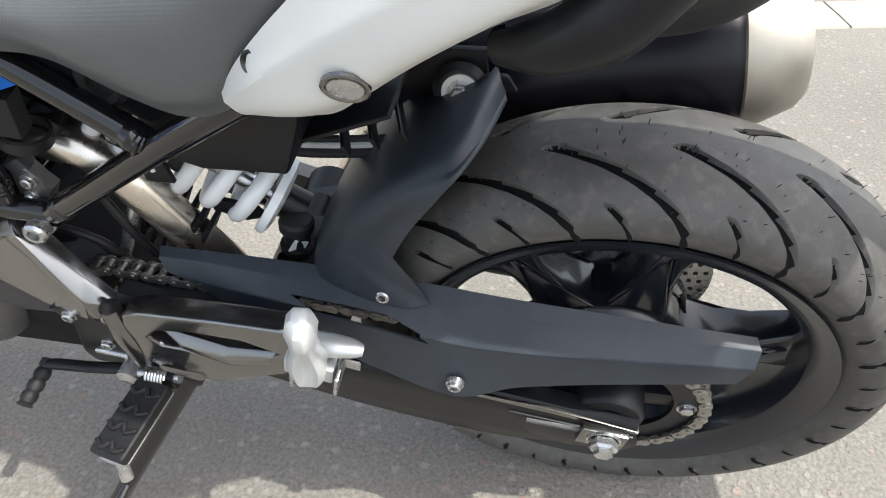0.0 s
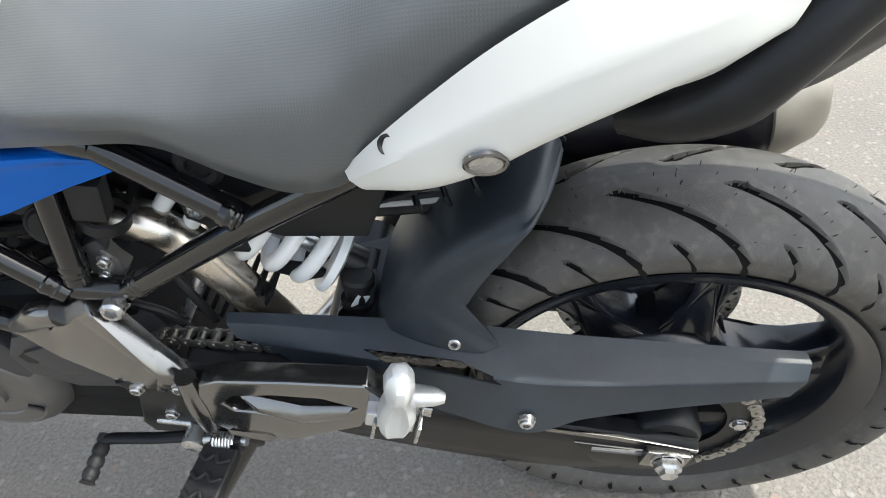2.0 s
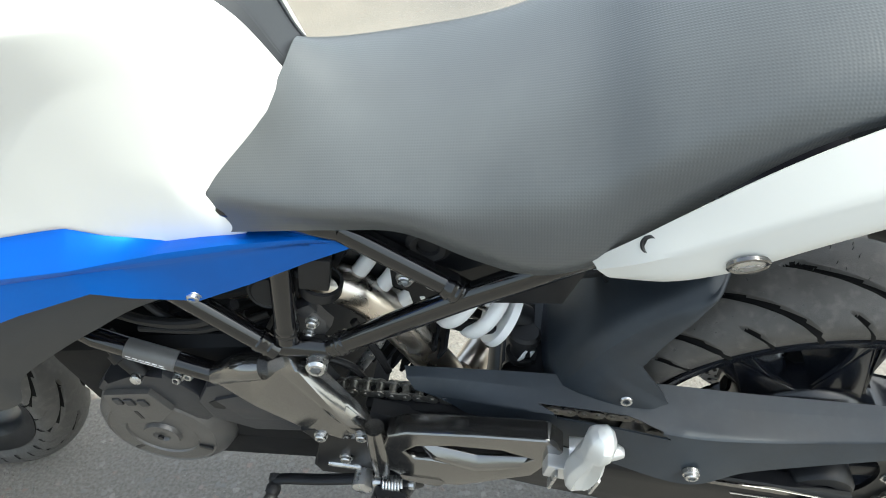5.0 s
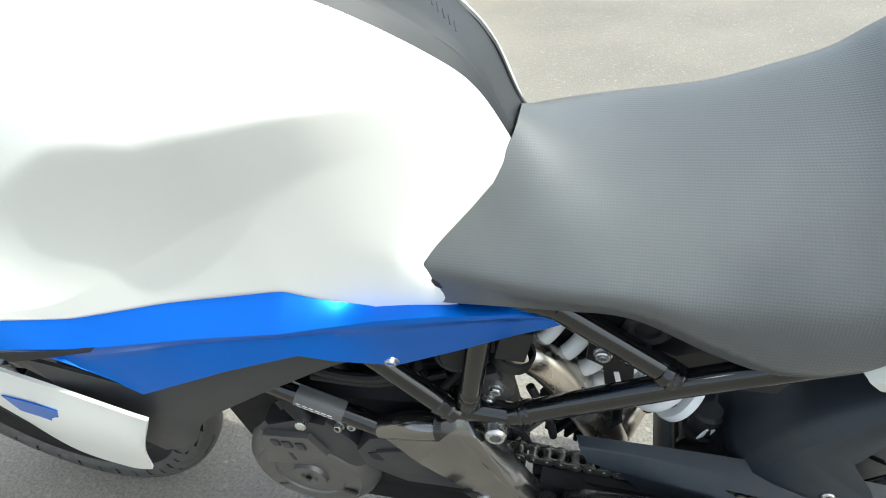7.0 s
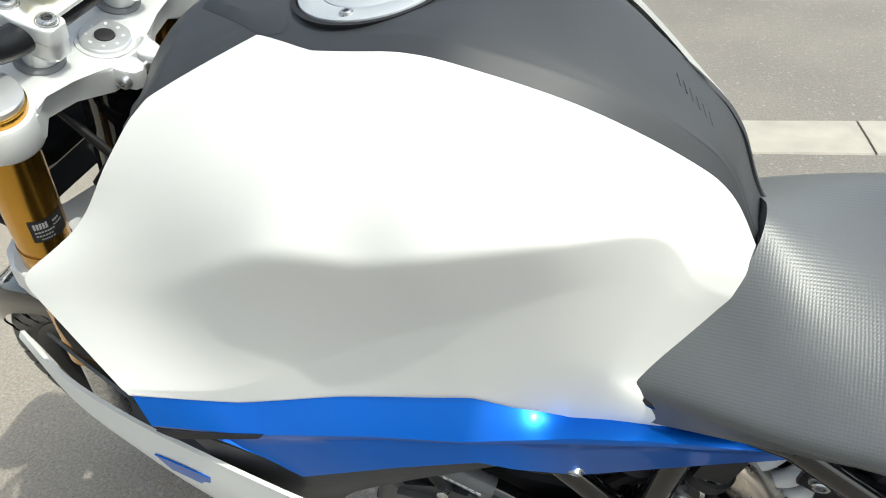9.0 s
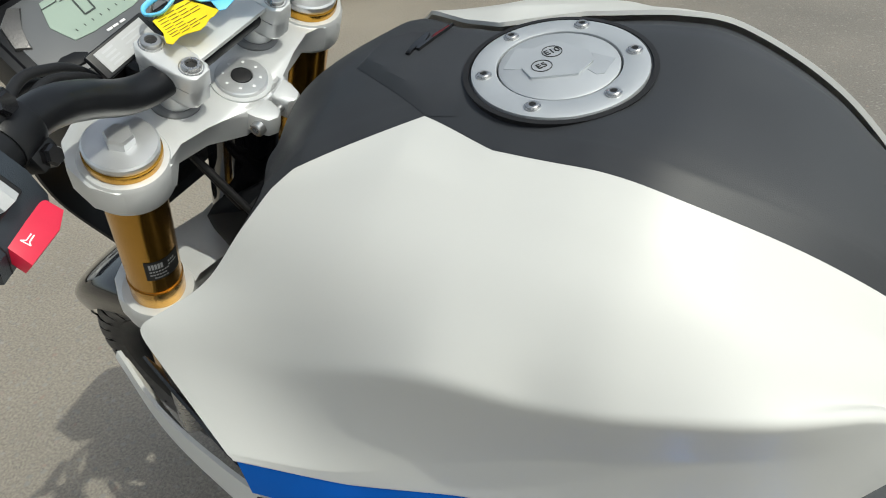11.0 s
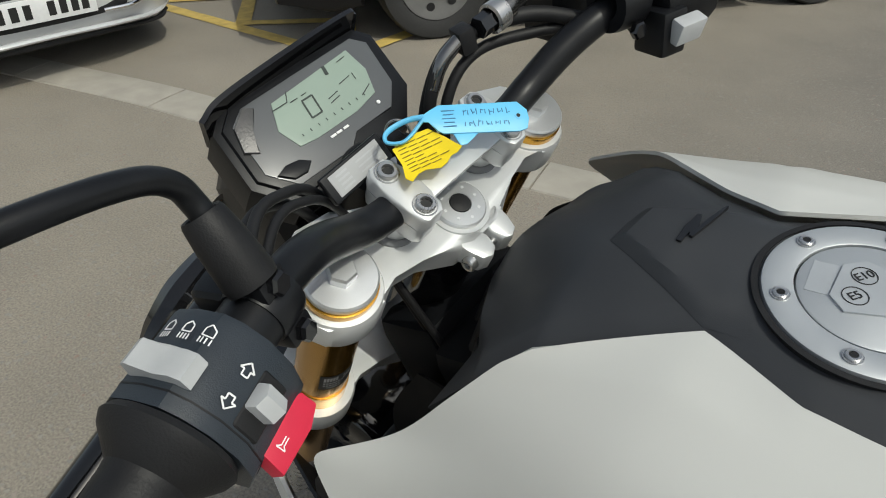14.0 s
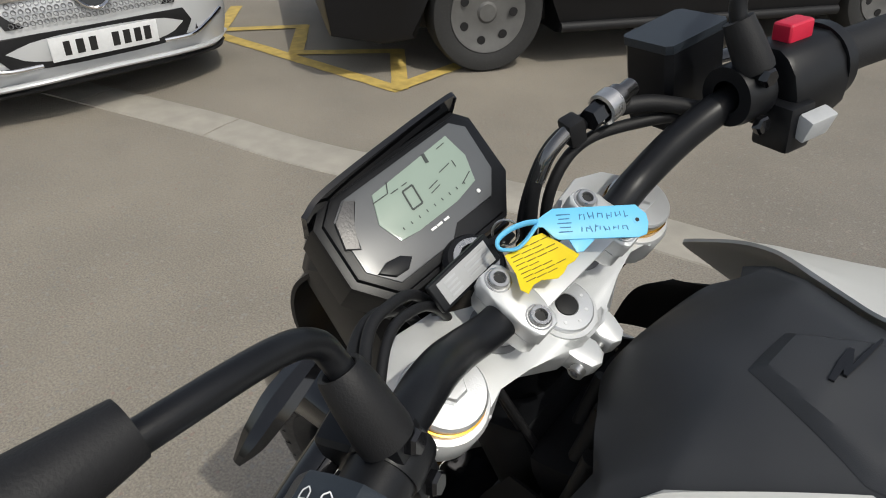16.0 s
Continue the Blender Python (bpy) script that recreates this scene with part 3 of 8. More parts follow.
# chain guard: a long black cover over the upper run
G = [  # station: inner top, outer top, crease, lower edge
    ((-0.484, -0.074, 0.463), (-0.480, -0.086, 0.461), (-0.470, -0.094, 0.448), (-0.440, -0.100, 0.440)),
    ((-0.420, -0.074, 0.464), (-0.420, -0.086, 0.459), (-0.415, -0.100, 0.442), (-0.400, -0.108, 0.420)),
    ((-0.340, -0.074, 0.462), (-0.340, -0.090, 0.456), (-0.335, -0.112, 0.446), (-0.330, -0.120, 0.408)),
    ((-0.250, -0.074, 0.458), (-0.250, -0.092, 0.450), (-0.250, -0.118, 0.440), (-0.245, -0.132, 0.376)),
    ((-0.170, -0.074, 0.448), (-0.170, -0.092, 0.440), (-0.165, -0.122, 0.425), (-0.160, -0.140, 0.352)),
    ((-0.100, -0.074, 0.440), (-0.100, -0.090, 0.432), (-0.098, -0.120, 0.420), (-0.098, -0.128, 0.366)),
    ((-0.020, -0.074, 0.434), (-0.020, -0.088, 0.426), (-0.018, -0.112, 0.414), (-0.018, -0.120, 0.380)),
    ((0.060, -0.074, 0.428), (0.060, -0.086, 0.421), (0.060, -0.104, 0.410), (0.058, -0.110, 0.384)),
    ((0.124, -0.072, 0.420), (0.128, -0.084, 0.416), (0.124, -0.096, 0.404), (0.112, -0.100, 0.382)),
]
def guard_slot(v, u):
    """The long opening in the guard's flank that bares the chain."""
    left_end, right_end = 0.255 + 0.04 * (v - 0.53) / 0.18, 0.475 - 0.08 * (0.71 - v) / 0.18
    return 0.55 < v < 0.70 and left_end < u < right_end


guard = part("chain_guard", sheet([[s[k] for s in G] for k in range(4)], 260, 136, 0.003, hard=(1, 2), hole=guard_slot), PLASTIC, None, "matt black plastic chain guard")
bolt((-0.159, -0.142, 0.377), r=0.0075, h=0.006, parent=guard)

# hugger: fender arching over the front of the rear tyre
NEAR = [(113.4, 0.330, 0.030), (114.2, 0.330, 0.006), (116.0, 0.333, -0.036), (118.5, 0.335, -0.066), (124, 0.324, -0.076), (131, 0.312, -0.081), (137.5, 0.300, -0.085), (139.5, 0.262, -0.090), (141.8, 0.240, -0.094), (144.5, 0.252, -0.101), (149.5, 0.288, -0.099), (151.0, 0.306, -0.093), (158, 0.296, -0.088), (167, 0.296, -0.086)]
CROWN = [(113.4, 0.346, 0.060), (118, 0.350, 0.068), (126, 0.353, 0.076), (140, 0.355, 0.082), (152, 0.352, 0.084), (160, 0.344, 0.084), (167, 0.338, 0.082)]
H = []
for ang in [113.4 + (167 - 113.4) * k / 47 for k in range(48)]:
    rn, yn = [float(np.interp(ang, [q[0] for q in NEAR], [q[k] for q in NEAR])) for k in (1, 2)]
    rad, half = [float(np.interp(ang, [q[0] for q in CROWN], [q[k] for q in CROWN])) for k in (1, 2)]
    c, s = math.cos(radians(ang)), math.sin(radians(ang))
    sh = max(-half, yn + 0.004)
    mid = (sh + half) / 2
    H.append([(c * r, y, 0.30 + s * r) for r, y in ((rn, yn), ((rn + rad - 0.012) / 2, (yn + sh) / 2 - 0.002), (rad - 0.012, sh), (rad + 0.001, sh * 0.72 + mid * 0.28), (rad + 0.006, mid), (rad + 0.001, half * 0.72), (rad - 0.014, half), (rad - 0.034, half + 0.004))])
hugger = part("rear_hugger", sheet([[r[k] for r in H] for k in range(8)], 150, 46, 0.003, hard=(2,)), PLASTIC, None, "matt black plastic tyre hugger")
bolt((-0.234, -0.097, 0.456), (0, -1, 0.25), r=0.007, h=0.006, parent=hugger)

# trellis frame
frame_part = new("trellis_frame")
frame_part.parent = bike
tagged(frame_part, "gloss black tubular steel frame")


def frame_tube(points, r=0.0122, smooth=False):
    return part("frame_tube", tube(points, r, 18, smooth), GLOSS_BLACK, frame_part)


for s in (-1, 1):
    frame_tube([(-0.545, s * 0.104, 0.543), (-0.391, s * 0.110, 0.643), (-0.265, s * 0.118, 0.722), (-0.10, s * 0.112, 0.790)])
    frame_tube([(-0.391, s * 0.108, 0.643), (-0.500, s * 0.096, 0.715)])
    frame_tube([(-0.605, s * 0.112, 0.545), (-0.690, s * 0.108, 0.640), (-0.80, s * 0.085, 0.78), (-0.95, s * 0.05, 0.88)])
    frame_tube([(-0.590, s * 0.108, 0.560), (-0.565, s * 0.094, 0.690), (-0.55, s * 0.08, 0.72)])
    frame_tube([(-0.602, s * 0.104, 0.545), (-0.548, s * 0.102, 0.538)], 0.0135)
    frame_tube([(-0.50, s * 0.096, 0.715), (-0.70, s * 0.09, 0.76), (-0.92, s * 0.05, 0.86)])
frame_tube([(-0.50, -0.096, 0.712), (-0.50, 0.096, 0.712)])
frame_tube([(-0.605, -0.11, 0.548), (-0.605, 0.11, 0.548)], 0.012)
bm = lathe([(0, 0), (0.013, 0), (0.013, 0.004), (0.0115, 0.005), (0.0115, 0.018), (0.009, 0.021), (0.006, 0.021), (0.006, 0.012), (0, 0.012)], (-0.5637, -0.1080, 0.5300), (0.15, -1, 0.1), 24)
part("frame_bolt", bm, STEEL, frame_part, "bright zinc frame bolt")

for j, (p, q) in enumerate((((-0.391, -0.110, 0.643), (-0.500, -0.096, 0.715)), ((-0.545, -0.104, 0.543), (-0.391, -0.110, 0.643)), ((-0.605, -0.112, 0.545), (-0.690, -0.108, 0.640)), ((-0.590, -0.108, 0.560), (-0.565, -0.094, 0.690)))):
    p, q = Vector(p), Vector(q)
    d = (q - p).normalized()
    rnd_w = random.Random(40 + j)
    bead = [(0.0118 + rnd_w.uniform(0.0004, 0.0022), 0.006 + 0.0022 * k) for k in range(7)]
    part("weld_bead", lathe([(0.0115, 0.005), *bead, (0.0115, 0.022)], p + d * 0.004, d, 22), GLOSS_BLACK, frame_part)

# seat
S_ROWS = [
    [(-0.600, -0.108, 0.720), (-0.500, -0.112, 0.728), (-0.440, -0.113, 0.727), (-0.380, -0.122, 0.705), (-0.333, -0.129, 0.696), (-0.288, -0.134, 0.713), (-0.250, -0.142, 0.757), (-0.160, -0.146, 0.840), (-0.060, -0.145, 0.880), (0.060, -0.120, 0.915), (0.150, -0.085, 0.935)],
    [(-0.622, -0.092, 0.758), (-0.520, -0.120, 0.758), (-0.440, -0.129, 0.758), (-0.380, -0.139, 0.742), (-0.330, -0.147, 0.732), (-0.285, -0.149, 0.748), (-0.245, -0.149, 0.798), (-0.160, -0.148, 0.856), (-0.060, -0.144, 0.893), (0.060, -0.118, 0.928), (0.155, -0.080, 0.945)],
    [(-0.569, -0.054, 0.793), (-0.505, -0.100, 0.780), (-0.440, -0.117, 0.779), (-0.380, -0.128, 0.778), (-0.330, -0.137, 0.786), (-0.285, -0.140, 0.802), (-0.240, -0.137, 0.840), (-0.160, -0.130, 0.882), (-0.060, -0.120, 0.910), (0.060, -0.096, 0.940), (0.160, -0.065, 0.955)],
    [(-0.546, -0.022, 0.822), (-0.495, -0.055, 0.803), (-0.440, -0.072, 0.798), (-0.380, -0.083, 0.804), (-0.330, -0.090, 0.815), (-0.285, -0.090, 0.833), (-0.240, -0.086, 0.864), (-0.160, -0.078, 0.898), (-0.060, -0.070, 0.922), (0.060, -0.055, 0.950), (0.164, -0.035, 0.962)],
    [(-0.540, 0.012, 0.834), (-0.490, 0.006, 0.813), (-0.440, 0.0, 0.805), (-0.380, 0.0, 0.812), (-0.330, 0.0, 0.823), (-0.285, 0.0, 0.841), (-0.240, 0.0, 0.870), (-0.160, 0.0, 0.903), (-0.060, 0.0, 0.926), (0.060, 0.0, 0.954), (0.166, 0.0, 0.966)],
]
part("seat", sheet(S_ROWS + mirrored(S_ROWS[-2::-1], 0.009), 90, 64, 0.012), VINYL, None, "dark grey vinyl seat with woven grain", sharp=60)

# tank: white side covers and a dark centre cover
W_ROWS = [  # top edge, fold, shoulder, flank, crease, valley, lower flank, lower edge
    [(-0.9425, -0.0875, 0.9664), (-0.8645, -0.0480, 0.9910), (-0.8123, -0.0670, 0.9930), (-0.7534, -0.0700, 0.9960), (-0.7130, -0.0700, 0.9880), (-0.6530, -0.0560, 0.9570), (-0.5970, -0.0320, 0.9080), (-0.5680, -0.0220, 0.8740), (-0.5440, -0.0110, 0.8155)],
    [(-0.9575, -0.1000, 0.9530), (-0.8680, -0.0830, 0.9815), (-0.8120, -0.0920, 0.9830), (-0.7530, -0.0950, 0.9860), (-0.7120, -0.0940, 0.9780), (-0.6530, -0.0800, 0.9480), (-0.5980, -0.0500, 0.9000), (-0.5690, -0.0340, 0.8680), (-0.5445, -0.0140, 0.8130)],
    [(-0.9793, -0.1215, 0.9265), (-0.8800, -0.1250, 0.9550), (-0.8130, -0.1250, 0.9660), (-0.7540, -0.1240, 0.9690), (-0.7120, -0.1200, 0.9640), (-0.6540, -0.1040, 0.9420), (-0.6000, -0.0710, 0.9000), (-0.5720, -0.0500, 0.8600), (-0.5460, -0.0200, 0.8115)],
    [(-1.0133, -0.1470, 0.8860), (-0.9120, -0.1480, 0.9170), (-0.8160, -0.1500, 0.9450), (-0.7560, -0.1460, 0.9450), (-0.7125, -0.1400, 0.9450), (-0.6550, -0.1220, 0.9340), (-0.6030, -0.0860, 0.8980), (-0.5750, -0.0620, 0.8520), (-0.5480, -0.0280, 0.8080)],
    [(-1.0710, -0.1795, 0.8520), (-0.9440, -0.1690, 0.8600), (-0.8200, -0.1700, 0.9220), (-0.7570, -0.1610, 0.9200), (-0.7130, -0.1540, 0.9270), (-0.6550, -0.1340, 0.9290), (-0.6050, -0.0970, 0.9080), (-0.5820, -0.0730, 0.8480), (-0.5560, -0.0420, 0.8000)],
    [(-0.9900, -0.2125, 0.7760), (-0.9050, -0.1895, 0.7750), (-0.8180, -0.1600, 0.8080), (-0.7570, -0.1465, 0.8380), (-0.7120, -0.1385, 0.8550), (-0.6550, -0.1235, 0.8770), (-0.6080, -0.0975, 0.8720), (-0.5880, -0.0790, 0.8380), (-0.5650, -0.0500, 0.7940)],
    [(-0.9875, -0.2130, 0.7735), (-0.9025, -0.1895, 0.7660), (-0.8190, -0.1618, 0.7828), (-0.7560, -0.1475, 0.7985), (-0.7160, -0.1388, 0.8060), (-0.6715, -0.1247, 0.8045), (-0.6350, -0.1110, 0.7850), (-0.6240, -0.1060, 0.7720), (-0.6130, -0.0980, 0.7560)],
    [(-0.9850, -0.2135, 0.7710), (-0.9000, -0.1895, 0.7570), (-0.8200, -0.1635, 0.7575), (-0.7550, -0.1485, 0.7590), (-0.7200, -0.1390, 0.7570), (-0.6880, -0.1260, 0.7320), (-0.6600, -0.1160, 0.7130), (-0.6240, -0.1090, 0.7130), (-0.5830, -0.1045, 0.7190)],
]
W_ROWS.append([(x, y + 0.008, z - 0.004) for x, y, z in W_ROWS[-1]])


def cornered(row, keep):
    """A section whose corners stay crisp by the share keep, at its front half or all along."""
    soft, crisp = spline(row, 97), bend(row, 97)
    u = np.linspace(0, 8, 97)[:, None]
    w = keep * np.clip((3.0 - u) / 0.8, 0, 1) if keep > 0 else np.full_like(u, -keep)
    return [tuple(p) for p in soft * (1 - w) + crisp * w]


W_FINE = [cornered(r, k) for r, k in zip(W_ROWS, (0.9, 0.75, 0.4, 0.2, 0.1, 0.0, 0.0, -0.6, -0.6))]


def folded(rows, fold, crease, valley, soft):
    """Many sections through the given ones: straight above the fold and below the crease, curved between, with folds rounded by soft passes."""
    g = np.array(rows)
    parts = [bend(g[:fold + 1].reshape(fold + 1, -1), 14 * fold + 1)[:-1], spline(g[fold:crease + 1].reshape(crease - fold + 1, -1), 40)[:-1], bend(g[crease:].reshape(len(g) - crease, -1), 18 * (len(g) - 1 - crease) + 1)]
    out = np.concatenate(parts)
    for _ in range(soft):
        out[1:-1] = 0.25 * out[:-2] + 0.5 * out[1:-1] + 0.25 * out[2:]
    return [[tuple(p) for p in row.reshape(-1, 3)] for row in out]


def grid_shell(rows, thick, flip=False):
    """A shell straight through a fine net of points."""
    return sheet(rows, len(rows[0]), len(rows), thick, flip=flip, straight=True)


W_NET = folded(W_FINE, 1, 4, 5, 4)
part("tank_side_cover", grid_shell(W_NET, 0.003), WHITE, None, "glossy white tank side cover", sharp=50)


def far_side(rows, lifts, drops=(0,) * 9):
    """The right-hand half, whose front stands a little higher and whose rear is flatter."""
    out = []
    for row, lift, drop in zip(tank_mirrored(rows), lifts, drops):
        row = [(x, y - 0.5 * drop * min(1, max(0, (x + 0.80) / 0.10)), z - drop * min(1, max(0, (x + 0.80) / 0.10))) for x, y, z in row]
        out.append([(x - 0.006 * min(1, max(0, (-1.0 - x) / 0.07)), y + 0.25 * lift * min(1, max(0, (-0.75 - x) / 0.13)) + 0.016 * min(1, max(0, (-0.90 - x) / 0.09)), z + lift * min(1, max(0, (-0.75 - x) / 0.13)) * min(1, max(0, (x + 1.08) / 0.06))) for x, y, z in row])
    return out


part("tank_side_cover", grid_shell(folded(far_side(W_FINE, (0.002, 0.006, 0.012, 0.022, 0.026, 0.014, 0.004, 0.0, 0.0), (0, 0.004, 0.013, 0.023, 0.028, 0.012, 0, 0, 0)), 1, 4, 5, 4), 0.003, flip=True), WHITE, None, "glossy white tank side cover", sharp=50)
EDGE = [(-0.997, -0.127, 0.908), (-0.970, -0.110, 0.938)] + [(x, y + 0.002, z - 0.003) for x, y, z in W_ROWS[0]] + [(-0.500, -0.010, 0.768)]
ridge = [(-1.026, 0.003, 0.918), (-1.005, 0.003, 0.955), (-0.945, 0.003, 0.992), (-0.870, 0.003, 0.998), (-0.812, 0.003, 0.9965), (-0.755, 0.003, 0.9985), (-0.713, 0.003, 0.993), (-0.650, 0.003, 0.965), (-0.595, 0.003, 0.920), (-0.567, 0.003, 0.884), (-0.540, 0.003, 0.819), (-0.500, 0.003, 0.772)]
strip, quarter = [], []
for k, ((x, y, z), (rx, ry, rz)) in enumerate(zip(EDGE, ridge)):
    f = min(0.4, 0.016 / max(0.012, abs(y - ry)))
    strip.append((x + (rx - x) * f, y + (ry - y) * f, z + (rz - z) * f + 0.0045 * (k < 11)))
    quarter.append((x + (rx - x) * 0.55, y * 0.5 + 0.0016, z + (rz - z) * 0.55 + 0.004 * (k < 11) - (0.006 if k < 2 else 0)))
strip[0], quarter[0] = (-0.985, -0.086, 0.934), (-1.003, -0.054, 0.936)


def pad_section(row, keep):
    """A section of the centre cover, with the corners of the side cover's edge in its front half."""
    soft, crisp = spline(row, 133), bend(row, 133)
    w = keep * np.clip((5.0 - np.linspace(0, 11, 133)[:, None]) / 0.8, 0, 1)
    return [tuple(p) for p in soft * (1 - w) + crisp * w]


P_HALF = [pad_section(r, k) for r, k in ((EDGE, 0.9), (strip, 0.85), (quarter, 0.3), (ridge, 0.0))]
P_ROWS = P_HALF + far_side(P_HALF[-2::-1], (0.002, 0.002, 0.002))
part("tank_centre_cover", sheet(P_ROWS, 133, 60, 0.003, hard=(1, 5)), PAD, None, "dark grey textured tank centre cover")

# blue side panels
B_TOP = [(-0.985, -0.212, 0.768), (-0.900, -0.184, 0.754), (-0.800, -0.154, 0.754), (-0.724, -0.134, 0.756), (-0.698, -0.127, 0.738), (-0.655, -0.116, 0.714), (-0.600, -0.103, 0.713), (-0.535, -0.097, 0.715), (-0.492, -0.087, 0.694)]
B_MID = [(-0.972, -0.222, 0.742), (-0.893, -0.203, 0.731), (-0.797, -0.176, 0.726), (-0.725, -0.160, 0.7235), (-0.695, -0.150, 0.722), (-0.650, -0.137, 0.720), (-0.596, -0.122, 0.7165), (-0.534, -0.107, 0.711), (-0.490, -0.090, 0.692)]
B_LOW = [(-0.921, -0.214, 0.727), (-0.871, -0.199, 0.660), (-0.786, -0.178, 0.683), (-0.718, -0.160, 0.695), (-0.690, -0.150, 0.678), (-0.645, -0.128, 0.650), (-0.595, -0.114, 0.660), (-0.537, -0.101, 0.678), (-0.489, -0.089, 0.688)]
B_BEVEL = [(x + 0.002, y + 0.0035, z - 0.55 * min(0.022, 0.35 * (z - lz))) for (x, y, z), (_, _, lz) in zip(B_MID, B_LOW)]
B_SET = [B_TOP, B_MID, B_BEVEL, B_LOW]
for rows, flip in ((B_SET, False), (mirrored(B_SET, 0.006), True)):
    part("side_panel", sheet(rows, 81, 20, 0.003, hard=(1, 2), flip=flip, straight=True), BLUE, None, "glossy metallic blue side panel")
# thin dark strip laid on the panel as the shade of a recessed slit
part("slit_shade", sheet([[(-0.968, -0.2245, 0.739), (-0.930, -0.2150, 0.7355), (-0.880, -0.2020, 0.7325)], [(-0.955, -0.2225, 0.728), (-0.925, -0.2150, 0.7285), (-0.884, -0.2040, 0.7295)]], 12, 4, 0.002), SOFT_RUBBER)
bolt((-0.648, -0.1300, 0.657), (0, -1, -0.25), r=0.0065, h=0.005)

# white tail covers
T_ROWS = [
    [(-0.286, -0.141, 0.731), (-0.260, -0.151, 0.7625), (-0.225, -0.156, 0.797), (-0.180, -0.158, 0.834), (-0.130, -0.157, 0.864), (-0.075, -0.152, 0.884), (-0.020, -0.146, 0.900)],
    [(-0.282, -0.148, 0.729), (-0.250, -0.164, 0.756), (-0.205, -0.172, 0.786), (-0.160, -0.176, 0.814), (-0.115, -0.177, 0.838), (-0.070, -0.174, 0.858), (-0.035, -0.166, 0.872)],
    [(-0.272, -0.148, 0.722), (-0.235, -0.164, 0.738), (-0.195, -0.170, 0.757), (-0.155, -0.176, 0.787), (-0.112, -0.178, 0.813), (-0.070, -0.177, 0.838), (-0.044, -0.170, 0.850)],
    [(-0.262, -0.130, 0.715), (-0.224, -0.134, 0.715), (-0.195, -0.138, 0.735), (-0.160, -0.145, 0.763), (-0.116, -0.153, 0.794), (-0.075, -0.168, 0.822), (-0.050, -0.166, 0.846)],
]
for rows, flip in ((T_ROWS, False), (mirrored(T_ROWS), True)):
    part("tail_cover", sheet(rows, 50, 24, 0.003, hard=(1,), flip=flip), WHITE, None, "glossy white tail cover")

# ---- engine and running gear seen through the frame ----
engine = new("engine")
engine.parent = bike
tagged(engine, "dark grey single-cylinder engine")
part("crankcase", box((0.36, 0.17, 0.26), pose(-0.765, 0.0, 0.375, 0, -6, 0), 0.03, 3), MATT_BLACK, engine)
for k in range(7):
    part("cooling_fin", box((0.135, 0.15, 0.005), pose(-0.665 - 0.010 * k, 0.0, 0.535 + 0.020 * k, 0, -22, 0), 0.002, 1), MATT_BLACK, engine)
bm = bmesh.new()
box_into(bm, (0.115, 0.13, 0.16), pose(-0.695, 0.0, 0.585, 0, -22, 0), 0.012)
box_into(bm, (0.125, 0.14, 0.06), pose(-0.735, 0.0, 0.69, 0, -22, 0), 0.012)
part("cylinder", bm, MATT_BLACK, engine)
# alternator cover
C0 = (-0.838, -0.060, 0.326)
part("alternator_cover", lathe([(0.096, -0.02), (0.096, 0.022), (0.090, 0.040), (0.080, 0.050), (0.074, 0.054), (0.072, 0.0525), (0.050, 0.0545), (0.048, 0.052), (0.026, 0.052), (0.024, 0.058), (0.012, 0.058), (0.010, 0.054), (0, 0.054)], C0, (0.03, -1, 0.04), 64), CASE, engine, "grey cast alternator cover")
for k in range(3):
    a = radians(95 + 120 * k)
    part("cover_rib", box((0.020, 0.004, 0.007), Matrix.Translation((C0[0] + 0.060 * math.cos(a), -0.1150, C0[2] + 0.060 * math.sin(a) - 0.002)) @ Matrix.Rotation(-a, 4, "Y"), 0.001, 1), SATIN_BLACK, engine)
part("cover_plug", lathe([(0.0045, 0), (0.0045, 0.004), (0, 0.004)], (C0[0] + 0.001, -0.117, C0[2] + 0.002), (0, -1, 0), 6), SATIN_BLACK, engine)
part("upper_case", slab([(-0.885, 0.430), (-0.865, 0.452), (-0.808, 0.462), (-0.775, 0.474), (-0.748, 0.430), (-0.735, 0.380), (-0.76, 0.36), (-0.86, 0.38)], -0.108, -0.05, 0.008), ENGINE, engine, "dark grey upper engine cover")
part("letter_panel", slab([(-0.872, 0.430), (-0.805, 0.440), (-0.790, 0.398), (-0.820, 0.366), (-0.892, 0.352)], -0.1165, -0.095, 0.003), CASE, engine, "grey cast cover panel")
part("sprocket_cover", slab([(-0.745, 0.425), (-0.720, 0.462), (-0.650, 0.486), (-0.590, 0.450), (-0.570, 0.390), (-0.600, 0.365), (-0.690, 0.360), (-0.740, 0.385)], -0.116, -0.06, 0.008), ENGINE, engine, "dark grey sprocket cover")
part("cover_step", slab([(-0.715, 0.440), (-0.660, 0.462), (-0.610, 0.430), (-0.640, 0.400), (-0.690, 0.398)], -0.121, -0.112, 0.004), ENGINE, engine)
part("cover_opening", slab([(-0.728, 0.428), (-0.714, 0.436), (-0.704, 0.428), (-0.712, 0.414), (-0.724, 0.416)], -0.1172, -0.112, 0), SOFT_RUBBER, engine)
bm = bmesh.new()
for k, (x, w) in enumerate(((-0.862, 0.011), (-0.846, 0.013), (-0.827, 0.012))):
    box_into(bm, (w, 0.003, 0.014), pose(x + 0.006, -0.1175, 0.418, 0, -8, 0), 0.001, 1)
part("raised_mark", bm, ENGINE, engine)
part("belly_plate", slab([(-0.95, 0.30), (-0.60, 0.285), (-0.56, 0.25), (-0.60, 0.22), (-0.90, 0.215), (-0.96, 0.25)], -0.085, 0.085, 0.01), MATT_BLACK, engine)
